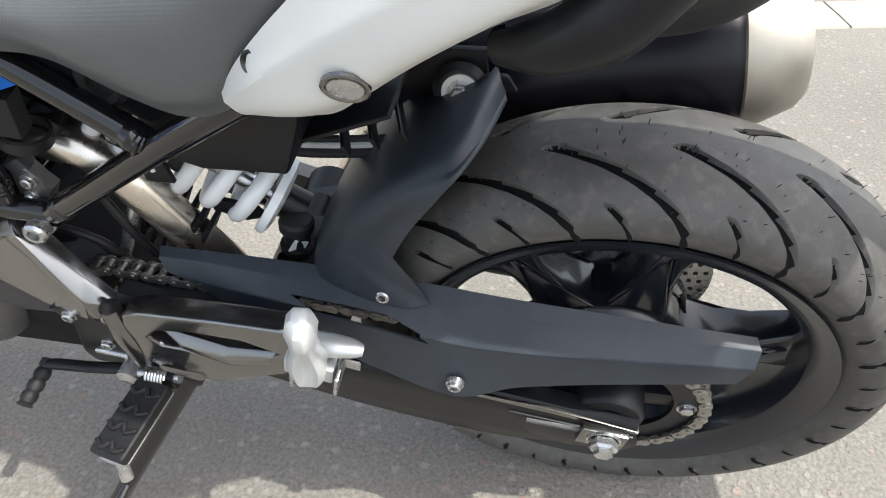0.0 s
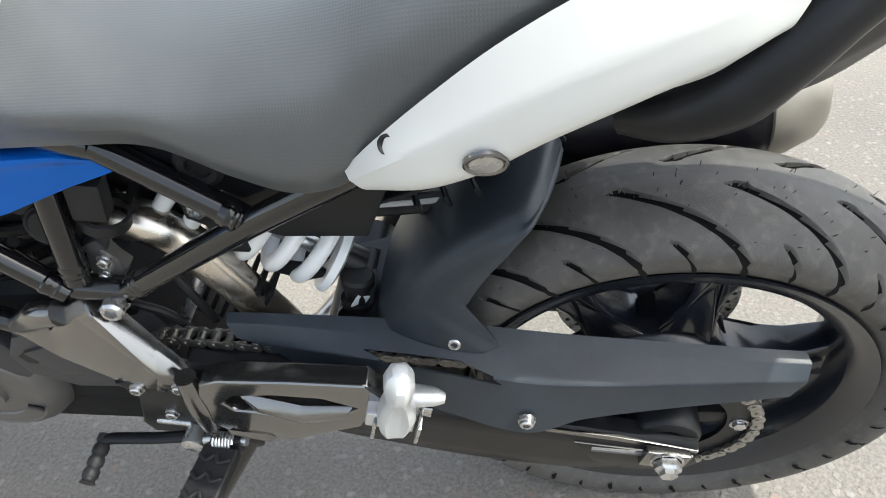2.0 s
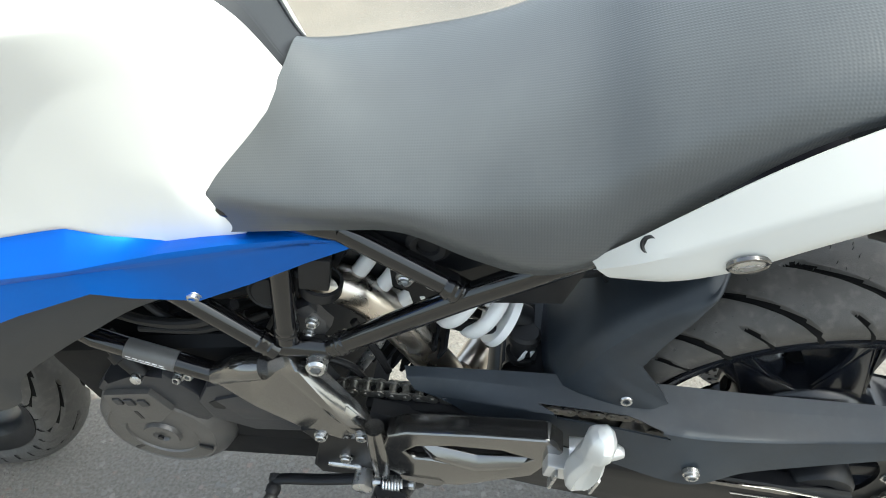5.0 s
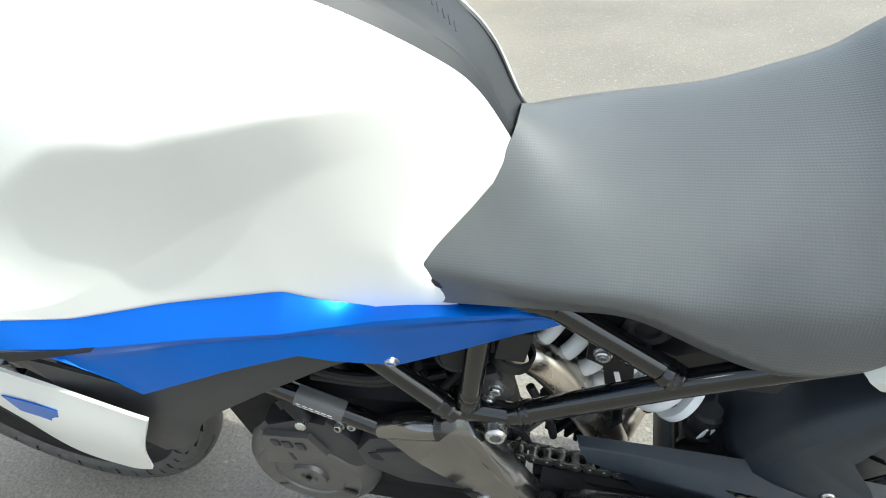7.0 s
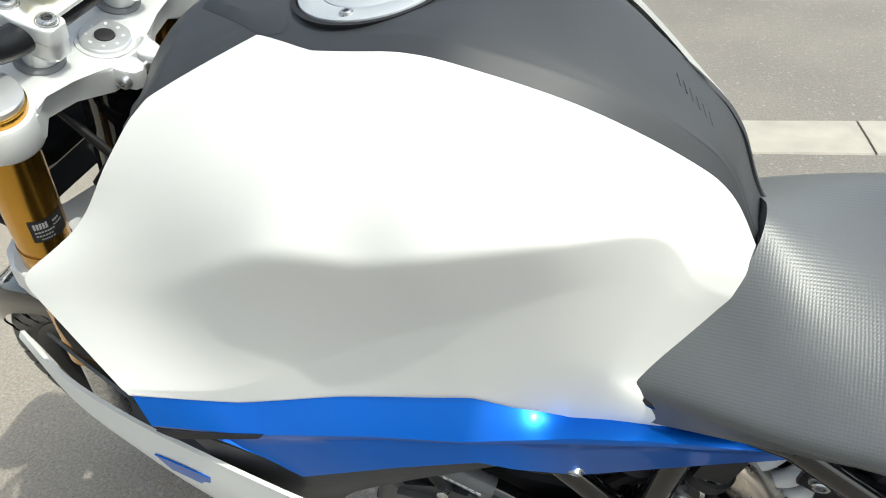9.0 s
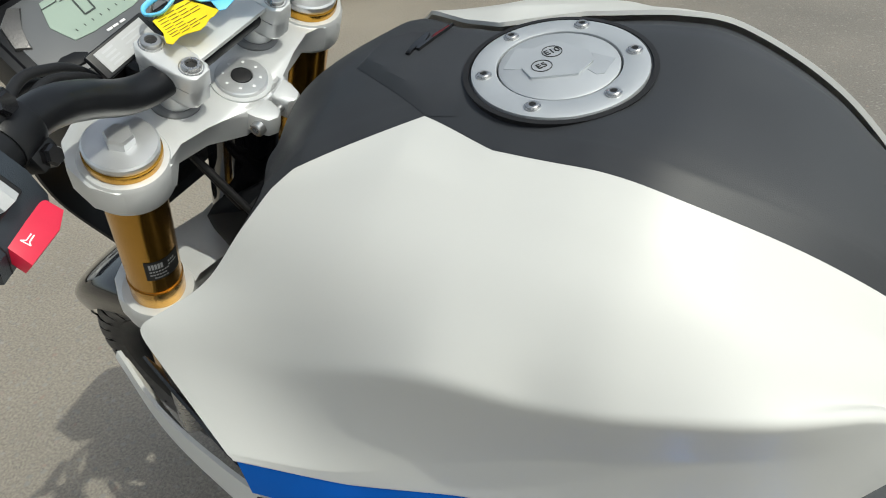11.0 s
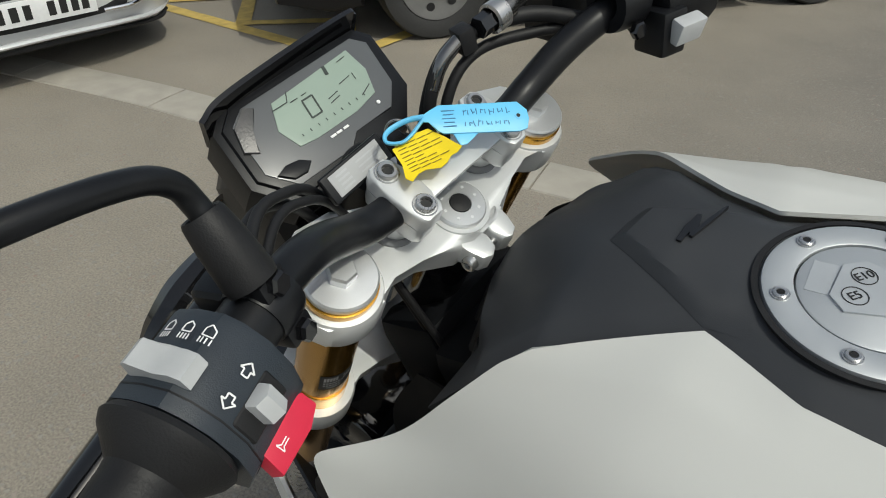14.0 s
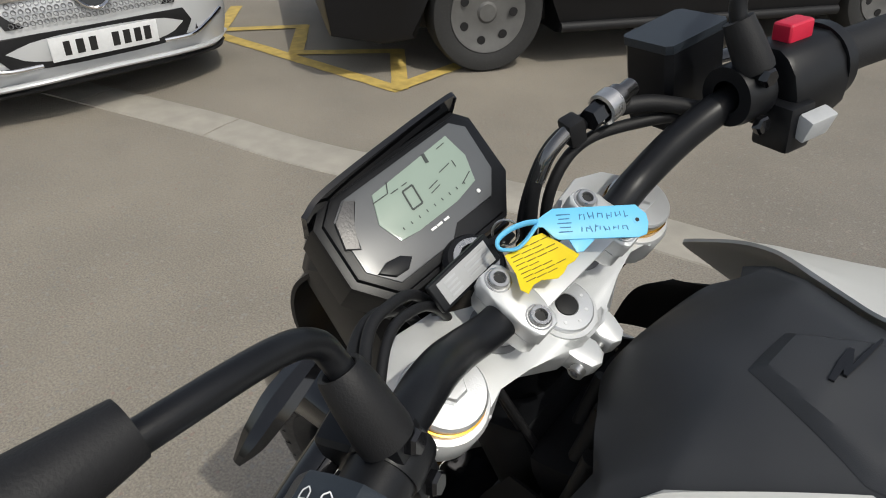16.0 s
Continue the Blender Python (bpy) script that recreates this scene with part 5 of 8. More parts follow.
def peg_mesh():
    """A folded cast peg: a rounded cap, a waist and a broader shoe with a hollow face."""
    bm = bmesh.new()
    a, b = Vector((-0.288, -0.182, 0.432)), Vector((-0.266, -0.190, 0.552))
    up = (b - a).normalized()
    out = Vector((0.25, -1, 0.35))
    out = (out - up * out.dot(up)).normalized()
    side = up.cross(out)
    rings = []
    for f, w, deep, hollow in ((0.0, 0.0155, 0.012, 0.0), (0.08, 0.0185, 0.014, 0.006), (0.30, 0.0225, 0.015, 0.011), (0.46, 0.0185, 0.015, 0.010), (0.60, 0.0135, 0.015, 0.004), (0.72, 0.0150, 0.015, -0.003), (0.84, 0.0170, 0.015, -0.006), (0.93, 0.0145, 0.012, -0.006), (0.985, 0.0080, 0.007, -0.004), (1.0, 0.002, 0.002, 0.0)):
        c = a.lerp(b, f)
        ring = [(-0.55, -1), (0.55, -1), (1, -0.4), (1, 0.55), (0.62, 1.0), (0.30, 1.0), (-0.30, 1.0), (-0.62, 1.0), (-1, 0.55), (-1, -0.4)]
        rings.append([bm.verts.new(c + side * (0.8 * w * p) + out * (deep * q - (hollow if abs(p) == 0.30 else 0))) for p, q in ring])
    for r0, r1 in zip(rings, rings[1:]):
        for k in range(10):
            bm.faces.new((r0[k], r0[(k + 1) % 10], r1[(k + 1) % 10], r1[k]))
    bm.faces.new(rings[0][::-1])
    bm.faces.new(rings[-1])
    bmesh.ops.recalc_face_normals(bm, faces=bm.faces)
    bmesh.ops.bevel(bm, geom=[e for e in bm.edges if e.calc_face_angle(0) > 0.6], offset=0.0012, segments=2, affect="EDGES", profile=0.5)
    return bm


part("pillion_peg", peg_mesh(), SILVER, pillion, "bright cast pillion peg, folded up", sharp=28)
part("peg_arm", tube([(-0.295, -0.158, 0.452), (-0.270, -0.158, 0.453), (-0.250, -0.157, 0.450), (-0.240, -0.156, 0.447)], [0.013, 0.0125, 0.010, 0.006], 14, flat=0.8), ALUMINIUM, pillion)
part("peg_hinge", box((0.050, 0.026, 0.026), pose(-0.296, -0.160, 0.420, 0, 14, 0), 0.003), ALUMINIUM, pillion)
for k in range(2):
    part("hinge_cheek", box((0.004, 0.034, 0.034), pose(-0.312 + 0.044 * k, -0.164, 0.416 - 0.006 * k, 0, 14, 0), 0.0015), STEEL, pillion)
part("plate_tag", box((0.030, 0.002, 0.018), pose(-0.276, -0.1345, 0.376, 0, 14, 0), 0.0005, 1), STEEL, pillion)

# rider peg
peg = new("foot_peg")
peg.parent = bike
P0, P1 = Vector((-0.505, -0.165, 0.322)), Vector((-0.520, -0.258, 0.318))
d = (P1 - P0).normalized()
m = Matrix.Translation((P0 + P1) / 2) @ d.to_track_quat("X", "Z").to_matrix().to_4x4()
part("peg_core", box(((P1 - P0).length, 0.030, 0.014), m @ Matrix.Translation((0, 0, -0.010)), 0.003), ALUMINIUM, peg)
part("rubber_pad", box(((P1 - P0).length * 0.98, 0.044, 0.016), m @ Matrix.Translation((0.0, 0, 0.003)), 0.005, 3), SOFT_RUBBER, peg, "ribbed black rubber foot pad")
for k in range(4):
    bm = bmesh.new()
    f = -0.032 + 0.0215 * k
    tube_into(bm, [m @ Vector((f, -0.019, 0.0115)), m @ Vector((f + 0.006, -0.008, 0.0125)), m @ Vector((f - 0.002, 0.0, 0.0125)), m @ Vector((f + 0.006, 0.008, 0.0125)), m @ Vector((f, 0.019, 0.0115))], 0.0030, 8)
    part("pad_rib", bm, SOFT_RUBBER, peg)
part("feeler", tube([P1 + Vector((0.010, 0.004, -0.006)), P1 + Vector((0.012, -0.006, -0.03))], [0.006, 0.007], 14, False), STEEL, peg)
part("hinge", box((0.036, 0.024, 0.026), Matrix.Translation(P0 + Vector((0.002, 0.012, 0.0))), 0.004), SATIN_BLACK, peg)
part("hinge_pin", tube([P0 + Vector((-0.026, 0.008, 0.004)), P0 + Vector((0.026, 0.008, 0.004))], 0.006, 14, False), STEEL, peg)
spring_pts = [P0 + Vector((-0.012 + 0.024 * t, 0.006 + 0.011 * math.cos(40 * t), 0.004 + 0.011 * math.sin(40 * t))) for t in np.linspace(0, 1, 90)]
part("return_spring", tube(spring_pts, 0.0018, 8, False), STEEL, peg)
# gear lever
lever = new("gear_lever")
lever.parent = bike
part("arm", tube([(-0.545, -0.152, 0.322), (-0.600, -0.156, 0.318), (-0.650, -0.156, 0.312), (-0.668, -0.158, 0.308)], 0.0075, 14, flat=0.7), SATIN_BLACK, lever)
part("boss", lathe([(0, -0.012), (0.013, -0.012), (0.013, 0.010), (0.008, 0.013), (0, 0.013)], (-0.545, -0.155, 0.322), (0, -1, 0), 24), STEEL, lever)
pd = [(-0.667, -0.150 - 0.058 * t, 0.306 - 0.004 * t) for t in np.linspace(0, 1, 25)]
part("toe_rubber", tube(pd, [0.0095 if k % 6 < 4 else 0.0078 for k in range(25)], 16, False), SOFT_RUBBER, lever, "ribbed black rubber toe piece")
part("link_rod", tube([(-0.590, -0.140, 0.336), (-0.548, -0.142, 0.334)], 0.005, 12, False), STEEL, lever)
# side stand
stand = new("side_stand")
stand.parent = bike
inv = bike.matrix_basis.inverted()
foot = inv @ Vector((-0.655, -0.285, 0.012))
hingep = Vector((-0.492, -0.128, 0.290))
part("leg", tube([hingep, hingep.lerp(foot, 0.5) + Vector((0, -0.004, 0)), foot], [0.0145, 0.012, 0.011], 16), GLOSS_BLACK, stand, "black steel stand leg")
part("foot_plate", box((0.06, 0.045, 0.008), inv @ Matrix.Translation((-0.660, -0.295, 0.006)), 0.003), SATIN_BLACK, stand)
part("tang", tube([hingep.lerp(foot, 0.62), hingep.lerp(foot, 0.66) + Vector((0.0, -0.045, 0.0))], 0.006, 12, False), GLOSS_BLACK, stand)
part("stand_pivot", lathe([(0, -0.012), (0.018, -0.012), (0.018, 0.012), (0.008, 0.015), (0, 0.015)], hingep, (0, -1, 0), 24), SATIN_BLACK, stand)
sp = [hingep.lerp(foot, 0.05 + 0.5 * t) + Vector((-0.014 + 0.006 * math.cos(95 * t), -0.006 + 0.006 * math.sin(95 * t), 0)) for t in np.linspace(0, 1, 260)]
part("stand_spring", tube(sp, 0.0016, 7, False), STEEL, stand)

# lower front frame tube with a data sticker
part("frame_tube", tube([(-0.900, -0.085, 0.575), (-0.835, -0.098, 0.532), (-0.690, -0.106, 0.474)], 0.0125, 18, False), GLOSS_BLACK, frame_part)
sticker = part("sticker", tube([(-0.800, -0.1012, 0.5187), (-0.745, -0.1035, 0.4965)], 0.01285, 18, False), material("grey_sticker", (0.10, 0.10, 0.10), 0.35), frame_part, "grey data sticker with unreadable lines")
bm = bmesh.new()
for k in range(6):
    t = 0.12 + 0.13 * k
    q = Vector((-0.800, -0.1012, 0.5187)).lerp(Vector((-0.745, -0.1035, 0.4965)), t)
    for ang in (-12, 10, 32):
        off = Matrix.Rotation(radians(ang), 3, "X") @ Vector((0, -0.0129, 0.0))
        box_into(bm, (0.0058, 0.0005, 0.0012), Matrix.Translation(q + off) @ pose(0, 0, 0, ang, 22, 0), 0)
part("sticker_line", bm, SPRING_WHITE, frame_part)

# ---- fuel cap and tank details ----
CAP = Vector((-0.8050, 0.0098, 0.9988))
CAP_SILVER = material("satin_silver_cap", (0.47, 0.49, 0.51), 0.48, metal=0.55, vary=0.03, scale=40, bump=0.04, grain=1200)
cap = new("fuel_cap")
cap.parent = bike
cap.matrix_basis = Matrix.Translation(CAP) @ pose(0, 0, 0, 0, 0.2, 0) @ Matrix.Scale(0.905, 4)
part("cap_gap", lathe([(0.0, -0.004), (0.0605, -0.004), (0.0625, 0.0020), (0.0590, 0.0022), (0.0585, -0.002), (0, -0.002)], (0, 0, 0), (0, 0, 1), 72), SOFT_RUBBER, cap)
part("cap_ring", lathe([(0.0400, -0.002), (0.0405, 0.0032), (0.0412, 0.0036), (0.0545, 0.0036), (0.0570, 0.0026), (0.0578, -0.002)], (0, 0, 0), (0, 0, 1), 90), CAP_SILVER, cap, "silver satin fuel cap ring")
part("cap_lid", lathe([(0, 0.0034), (0.0375, 0.0034), (0.0390, 0.0026), (0.0393, -0.002)], (0, 0, 0), (0, 0, 1), 90), CAP_SILVER, cap, "silver satin fuel cap lid")
part("key_cover", slab([(-0.0105, 0.0230), (0.0135, 0.0180), (0.0205, 0.0067), (0.0167, -0.0098), (-0.0102, -0.0217), (-0.0198, -0.0135), (-0.0203, 0.0133)], 0.0030, 0.0050, 0.0010, place=lambda x, h, v: (x, v, h)), CAP_SILVER, cap)
part("thumb_recess", slab([(-0.0310, 0.0106), (-0.0208, 0.0130), (-0.0204, -0.0132), (-0.0322, -0.0155), (-0.0345, 0.0110)], 0.0030, 0.0037, 0.0004, place=lambda x, h, v: (x, v, h)), CAP_SILVER, cap)
part("thumb_recess", slab([(0.0160, 0.0172), (0.0326, 0.0141), (0.0315, -0.0038), (0.0273, -0.0060), (0.0197, -0.0020), (0.0209, 0.0067)], 0.0030, 0.0037, 0.0004, place=lambda x, h, v: (x, v, h)), CAP_SILVER, cap)
for k in range(6):
    a = radians(-88 + 60 * k)
    bolt((0.0488 * math.cos(a), 0.0488 * math.sin(a), 0.0036), (0, 0, 1), r=0.0042, h=0.0022, parent=cap)
    # dark hexagon in the screw head, painting the shade of its recess
    part("hex_shade", lathe([(0, 0.0), (0.0022, 0.0), (0.0022, 0.0006), (0, 0.0006)], (0.0488 * math.cos(a), 0.0488 * math.sin(a), 0.0048), (0, 0, 1), 6), SOFT_RUBBER, cap)


def lettering(text, size, mat, parent, m, name="lettering", depth=0.0002):
    """Words in the built-in font, as a thin mesh."""
    cu = bpy.data.curves.new(name, "FONT")
    cu.body, cu.size, cu.extrude, cu.align_x, cu.align_y = text, size, depth, "CENTER", "CENTER"
    ob = bpy.data.objects.new(name, cu)
    scene.collection.objects.link(ob)
    bpy.context.view_layer.update()
    me = bpy.data.meshes.new_from_object(ob)
    bpy.data.objects.remove(ob)
    me.materials.clear()
    me.materials.append(mat)
    o = new(name, me)
    o.parent = parent
    o.matrix_basis = m
    return o


INK = material("black_ink", (0.012, 0.012, 0.012), 0.6)
WHITE_INK = material("white_ink", (0.75, 0.75, 0.75), 0.5)
for word, x, y in (("E10", -0.0085, 0.0100), ("E5", -0.0085, -0.0078)):
    lettering(word, 0.0075, INK, cap, pose(x, y, 0.0053, 0, 0, 52))
    part("letter_ring", lathe([(0.0068, 0.0), (0.0068, 0.0004), (0.0063, 0.0004), (0.0063, 0.0)], (x, y, 0.0050), (0, 0, 1), 40), INK, cap)
# raised chevron panel and mark, laid on the centre cover
from mathutils.bvhtree import BVHTree
probe = sheet(P_ROWS, 133, 60, 0.003, hard=(1, 5))
probe.normal_update()
PAD_TREE = BVHTree.FromBMesh(probe)
probe.free()


def on_pad(x, y, up=0.0):
    hit = PAD_TREE.ray_cast(Vector((x, y, 1.2)), Vector((0, 0, -1)))
    if hit[1] and hit[1].z < 0:
        return hit[0] - hit[1] * up
    return hit[0] + hit[1] * up if hit[0] else Vector((x, y, 0.98 + up))


bm = bmesh.new()
rows_in = []
nx, ny = 34, 26
for j in range(nx + 1):
    back = 0.086 * j / nx
    half_w = 0.0175 + 0.030 * min(1.0, back / 0.066)
    row = []
    for i in range(ny + 1):
        g = 2 * i / ny - 1
        rim = min(back, half_w * (1 - abs(g)))
        lift = 0.0052 * min(1.0, rim / 0.0078) * min(1, max(0.0, 1 - (back - 0.034) / 0.045))
        row.append(bm.verts.new(on_pad(-0.9335 + back + 0.003 * g * (1 - back / 0.086), 0.0045 + g * half_w, lift + 0.0003)))
    rows_in.append(row)
for a, b in zip(rows_in, rows_in[1:]):
    for i in range(ny):
        bm.faces.new((a[i], a[i + 1], b[i + 1], b[i]))
part("raised_panel", bm, PAD, sharp=20)
bm = bmesh.new()
for a, b, w in (((-0.8997, -0.004), (-0.8986, 0.021), 0.0020), ((-0.8986, 0.021), (-0.8955, 0.002), 0.0020), ((-0.8955, 0.002), (-0.8883, 0.036), 0.0013)):
    p, q = Vector((*a, 0)), Vector((*b, 0))
    side = Vector((-(q - p).y, (q - p).x, 0)).normalized() * w
    pts6 = [p + side * 0.7, p - side * 0.7, (p + q) / 2 - side, q - side * 0.5, q + side * 0.5, (p + q) / 2 + side]
    low = [bm.verts.new(on_pad(v.x, v.y, 0.0050)) for v in pts6]
    top = [bm.verts.new(on_pad(v.x, v.y, 0.0070)) for v in pts6]
    bm.faces.new(top)
    for i in range(6):
        bm.faces.new((low[i], low[(i + 1) % 6], top[(i + 1) % 6], top[i]))
part("embossed_mark", bm, GLOSS_BLACK)
bm = bmesh.new()
for k in range(6):
    a, b = -0.584 - 0.0045 * k, 0.004 + 0.002 * k
    tube_into(bm, [on_pad(a, b), on_pad(a - 0.0035, b + 0.010)], 0.0006, 6, False)
part("embossed_strokes", bm, PAD)

# ---- radiator shrouds, scoop, radiator ----
WING = [
    [(-1.228, -0.156, 0.702), (-1.130, -0.190, 0.706), (-1.045, -0.205, 0.692), (-0.960, -0.212, 0.675), (-0.900, -0.212, 0.648), (-0.872, -0.211, 0.634)],
    [(-1.231, -0.160, 0.695), (-1.145, -0.194, 0.662), (-1.065, -0.211, 0.634), (-0.995, -0.219, 0.605), (-0.930, -0.218, 0.582), (-0.910, -0.213, 0.568)],
    [(-1.228, -0.156, 0.688), (-1.160, -0.180, 0.620), (-1.090, -0.196, 0.570), (-1.030, -0.206, 0.525), (-0.970, -0.207, 0.503), (-0.940, -0.205, 0.502)],
]
for rows, flip in ((WING, False), (mirrored(WING), True)):
    part("radiator_shroud", sheet(rows, 50, 20, 0.004, flip=flip), WHITE, None, "glossy white pointed radiator shroud")
bm = bmesh.new()
sheet_into(bm, [[(-1.030, -0.2185, 0.650), (-0.995, -0.2205, 0.648), (-0.968, -0.2205, 0.640)], [(-1.020, -0.2205, 0.628), (-0.995, -0.2215, 0.622), (-0.980, -0.2212, 0.612)]], 12, 6, 0.0015)
sheet_into(bm, [[(-1.048, -0.2155, 0.618), (-1.020, -0.2195, 0.610), (-1.000, -0.2205, 0.602)], [(-1.035, -0.2155, 0.600), (-1.015, -0.2185, 0.595), (-0.998, -0.2200, 0.597)]], 12, 6, 0.0015)
part("decal", bm, BLUE, None, "blue decal patches on the shroud")
SCOOP = [
    [(-0.965, -0.208, 0.715), (-0.900, -0.194, 0.668), (-0.875, -0.191, 0.655), (-0.810, -0.172, 0.672), (-0.760, -0.158, 0.684), (-0.720, -0.146, 0.682), (-0.655, -0.119, 0.645)],
    [(-0.952, -0.200, 0.600), (-0.905, -0.190, 0.590), (-0.875, -0.186, 0.605), (-0.808, -0.169, 0.640), (-0.758, -0.155, 0.656), (-0.717, -0.143, 0.665), (-0.660, -0.122, 0.652)],
    [(-0.942, -0.178, 0.495), (-0.900, -0.172, 0.512), (-0.869, -0.168, 0.560), (-0.805, -0.155, 0.600), (-0.756, -0.145, 0.625), (-0.713, -0.135, 0.645), (-0.664, -0.120, 0.656)],
]
for rows, flip in ((SCOOP, False), (mirrored(SCOOP), True)):
    part("shroud_liner", sheet(rows, 50, 24, 0.004, flip=flip), PAD, None, "matt black plastic shroud liner")
LINER = [[(-1.200, -0.150, 0.700), (-1.080, -0.186, 0.728), (-0.985, -0.212, 0.750), (-0.950, -0.205, 0.700)], [(-1.200, -0.140, 0.640), (-1.080, -0.165, 0.640), (-0.985, -0.180, 0.640), (-0.930, -0.180, 0.600)], [(-1.180, -0.120, 0.540), (-1.080, -0.140, 0.530), (-0.985, -0.150, 0.520), (-0.935, -0.160, 0.500)]]
for rows, flip in ((LINER, False), (mirrored(LINER), True)):
    part("shroud_inner", sheet(rows, 24, 16, 0.003, flip=flip), SATIN_BLACK)
rad = part("radiator", box((0.04, 0.26, 0.26), pose(-1.075, 0, 0.58, 0, -12, 0), 0.006), SATIN_BLACK, None, "black finned radiator")
bm = bmesh.new()
for k in range(22):
    box_into(bm, (0.005, 0.22, 0.0025), pose(-1.055 - 0.0024 * (k - 11), 0, 0.58 + 0.0108 * (k - 11), 0, -12, 0), 0)
part("radiator_fins", bm, CASE, rad)

# ---- front wheel, fender, fork ----
front_wheel = new("front_wheel")
front_wheel.parent = bike
front_wheel.matrix_basis = Matrix.Translation((-1.374, 0, 0.288))
tyre_part(tyre_mesh(0.293, 0.112, 0.222, 18, 0.3, 700, 60, 24), RUBBER, front_wheel, "black road tyre with curved grooves")
part("rim", lathe([(r, y * 0.7) for r, y in rim_profile], (0, 0, 0), (0, 1, 0), 96), SATIN_BLACK, front_wheel, "satin black cast rim")
part("hub", lathe([(0.012, -0.05), (0.035, -0.05), (0.045, -0.02), (0.045, 0.02), (0.035, 0.05), (0.012, 0.05)], (0, 0, 0), (0, 1, 0), 40), SATIN_BLACK, front_wheel)
for angle in SPOKES:
    again(first_spoke, front_wheel, Matrix.Rotation(radians(30 - angle), 4, "Y") @ Matrix.Diagonal((1, 0.7, 1, 1)))
F = []
for ang, half, rad in ((40, 0.045, 0.315), (60, 0.060, 0.322), (85, 0.066, 0.325), (110, 0.066, 0.325), (130, 0.058, 0.322), (146, 0.040, 0.318)):
    c, s = math.cos(radians(ang)), math.sin(radians(ang))
    F.append([(-1.374 + c * r, y, 0.288 + s * r) for r, y in ((rad - 0.045, -half), (rad - 0.008, -half * 0.85), (rad, 0), (rad - 0.008, half * 0.85), (rad - 0.045, half))])
part("front_fender", sheet([[r[k] for r in F] for k in range(5)], 40, 24, 0.003), GLOSS_BLACK, None, "gloss black front fender")

STEM = Vector((-1.058, -0.006, 0.963))
A_UP = Vector((0.424, 0, 0.906)).normalized()
E_FWD = Vector((-0.906, 0, 0.424)).normalized()


def head(u, v, h):
    """A place in the steering head: u ahead, v to the right, h up along the steering axis."""
    return STEM + E_FWD * u + Vector((0, v, 0)) + A_UP * h


FU, FV = 0.014, 0.109
fork = new("front_fork")
fork.parent = bike
tagged(fork, "gold upside-down fork")
DARK_GOLD = material("dark_gold", (0.30, 0.15, 0.02), 0.3, metal=0.9)
for s in (-1, 1):
    part("outer_tube", tube([head(FU, s * FV, -0.004), head(FU, s * FV, -0.168)], 0.0228, 36, False), GOLD, fork, "gold anodised fork tube")
    part("outer_tube", tube([head(FU, s * FV, -0.168), head(FU, s * FV, -0.40)], 0.0238, 36, False), GOLD, fork, "gold anodised fork tube")
    part("inner_tube", tube([head(FU, s * FV, -0.40), head(FU, s * FV, -0.62)], 0.0180, 28, False), STEEL, fork)
    part("gold_ring", lathe([(0.022, -0.008), (0.0246, -0.008), (0.0256, -0.003), (0.0256, 0.0015), (0.022, 0.002)], head(FU, s * FV, 0.003), A_UP, 56), GOLD, fork)
    part("fork_cap", lathe([(0.0240, 0.001), (0.0246, 0.003), (0.0246, 0.0070), (0.0232, 0.0086), (0.0128, 0.0088), (0, 0.0088)], head(FU, s * FV, 0.004), A_UP, 56), ALUMINIUM, fork, "turned aluminium fork cap")
    part("cap_hexagon", lathe([(0.0100, 0.0080), (0.0100, 0.0150), (0.0088, 0.0170), (0, 0.0170)], head(FU, s * FV, 0.004), A_UP, 6), ALUMINIUM, fork, sharp=20)
    part("adjuster_line", lathe([(0.0228, 0), (0.0233, 0.0), (0.0233, 0.0015), (0.0228, 0.0015)], head(FU, s * FV, -0.1675), A_UP, 48), DARK_GOLD, fork)


def on_fork(a, h, r):
    """A place on the left fork leg: a is the turn in degrees from the rear towards the inside."""
    return head(FU, -FV, h) + r * (-E_FWD * math.cos(radians(a)) + Vector((0, 1, 0)) * math.sin(radians(a)))


bm = bmesh.new()
for k in range(10):
    v = [bm.verts.new(on_fork(a, h, 0.0231)) for h in (-0.112, -0.142) for a in (-56 + 8 * k, -48 + 8 * k)]
    bm.faces.new((v[0], v[1], v[3], v[2]))
bmesh.ops.remove_doubles(bm, verts=bm.verts, dist=1e-5)
label_ob = part("fork_sticker", bm, INK, fork, "black sticker with pale unreadable marks")
bm = bmesh.new()
for h, a0, a1, w in ((-0.116, -48, -20, 0.008), (-0.127, -48, -6, 0.0022), (-0.132, -48, -12, 0.0022), (-0.137, -40, -14, 0.0020), (-0.118, -8, 8, 0.003), (-0.124, -8, 14, 0.002)):
    for a in range(a0, a1, 6):
        v = [bm.verts.new(on_fork(b, q, 0.02325)) for q in (h, h - w) for b in (a, a + 4.5)]
        bm.faces.new((v[0], v[1], v[3], v[2]))
part("printed_marks", bm, GREY_PLASTIC, label_ob)
# upper yoke
half = [(-0.026, 0.014), (-0.024, 0.026), (-0.008, 0.052), (-0.003, 0.078), (-0.0145, 0.094), (-0.0150, 0.116), (-0.004, 0.136), (0.014, 0.142), (0.036, 0.138), (0.054, 0.124), (0.064, 0.100), (0.060, 0.072), (0.042, 0.052), (0.034, 0.020)]
outline = half + [(u, -v) for u, v in half[::-1]]
yoke = part("upper_yoke", slab(outline, -0.004, -0.028, 0.0035, place=lambda u, h, v: head(u, v, h)), SILVER, None, "silver painted upper fork yoke", sharp=50)
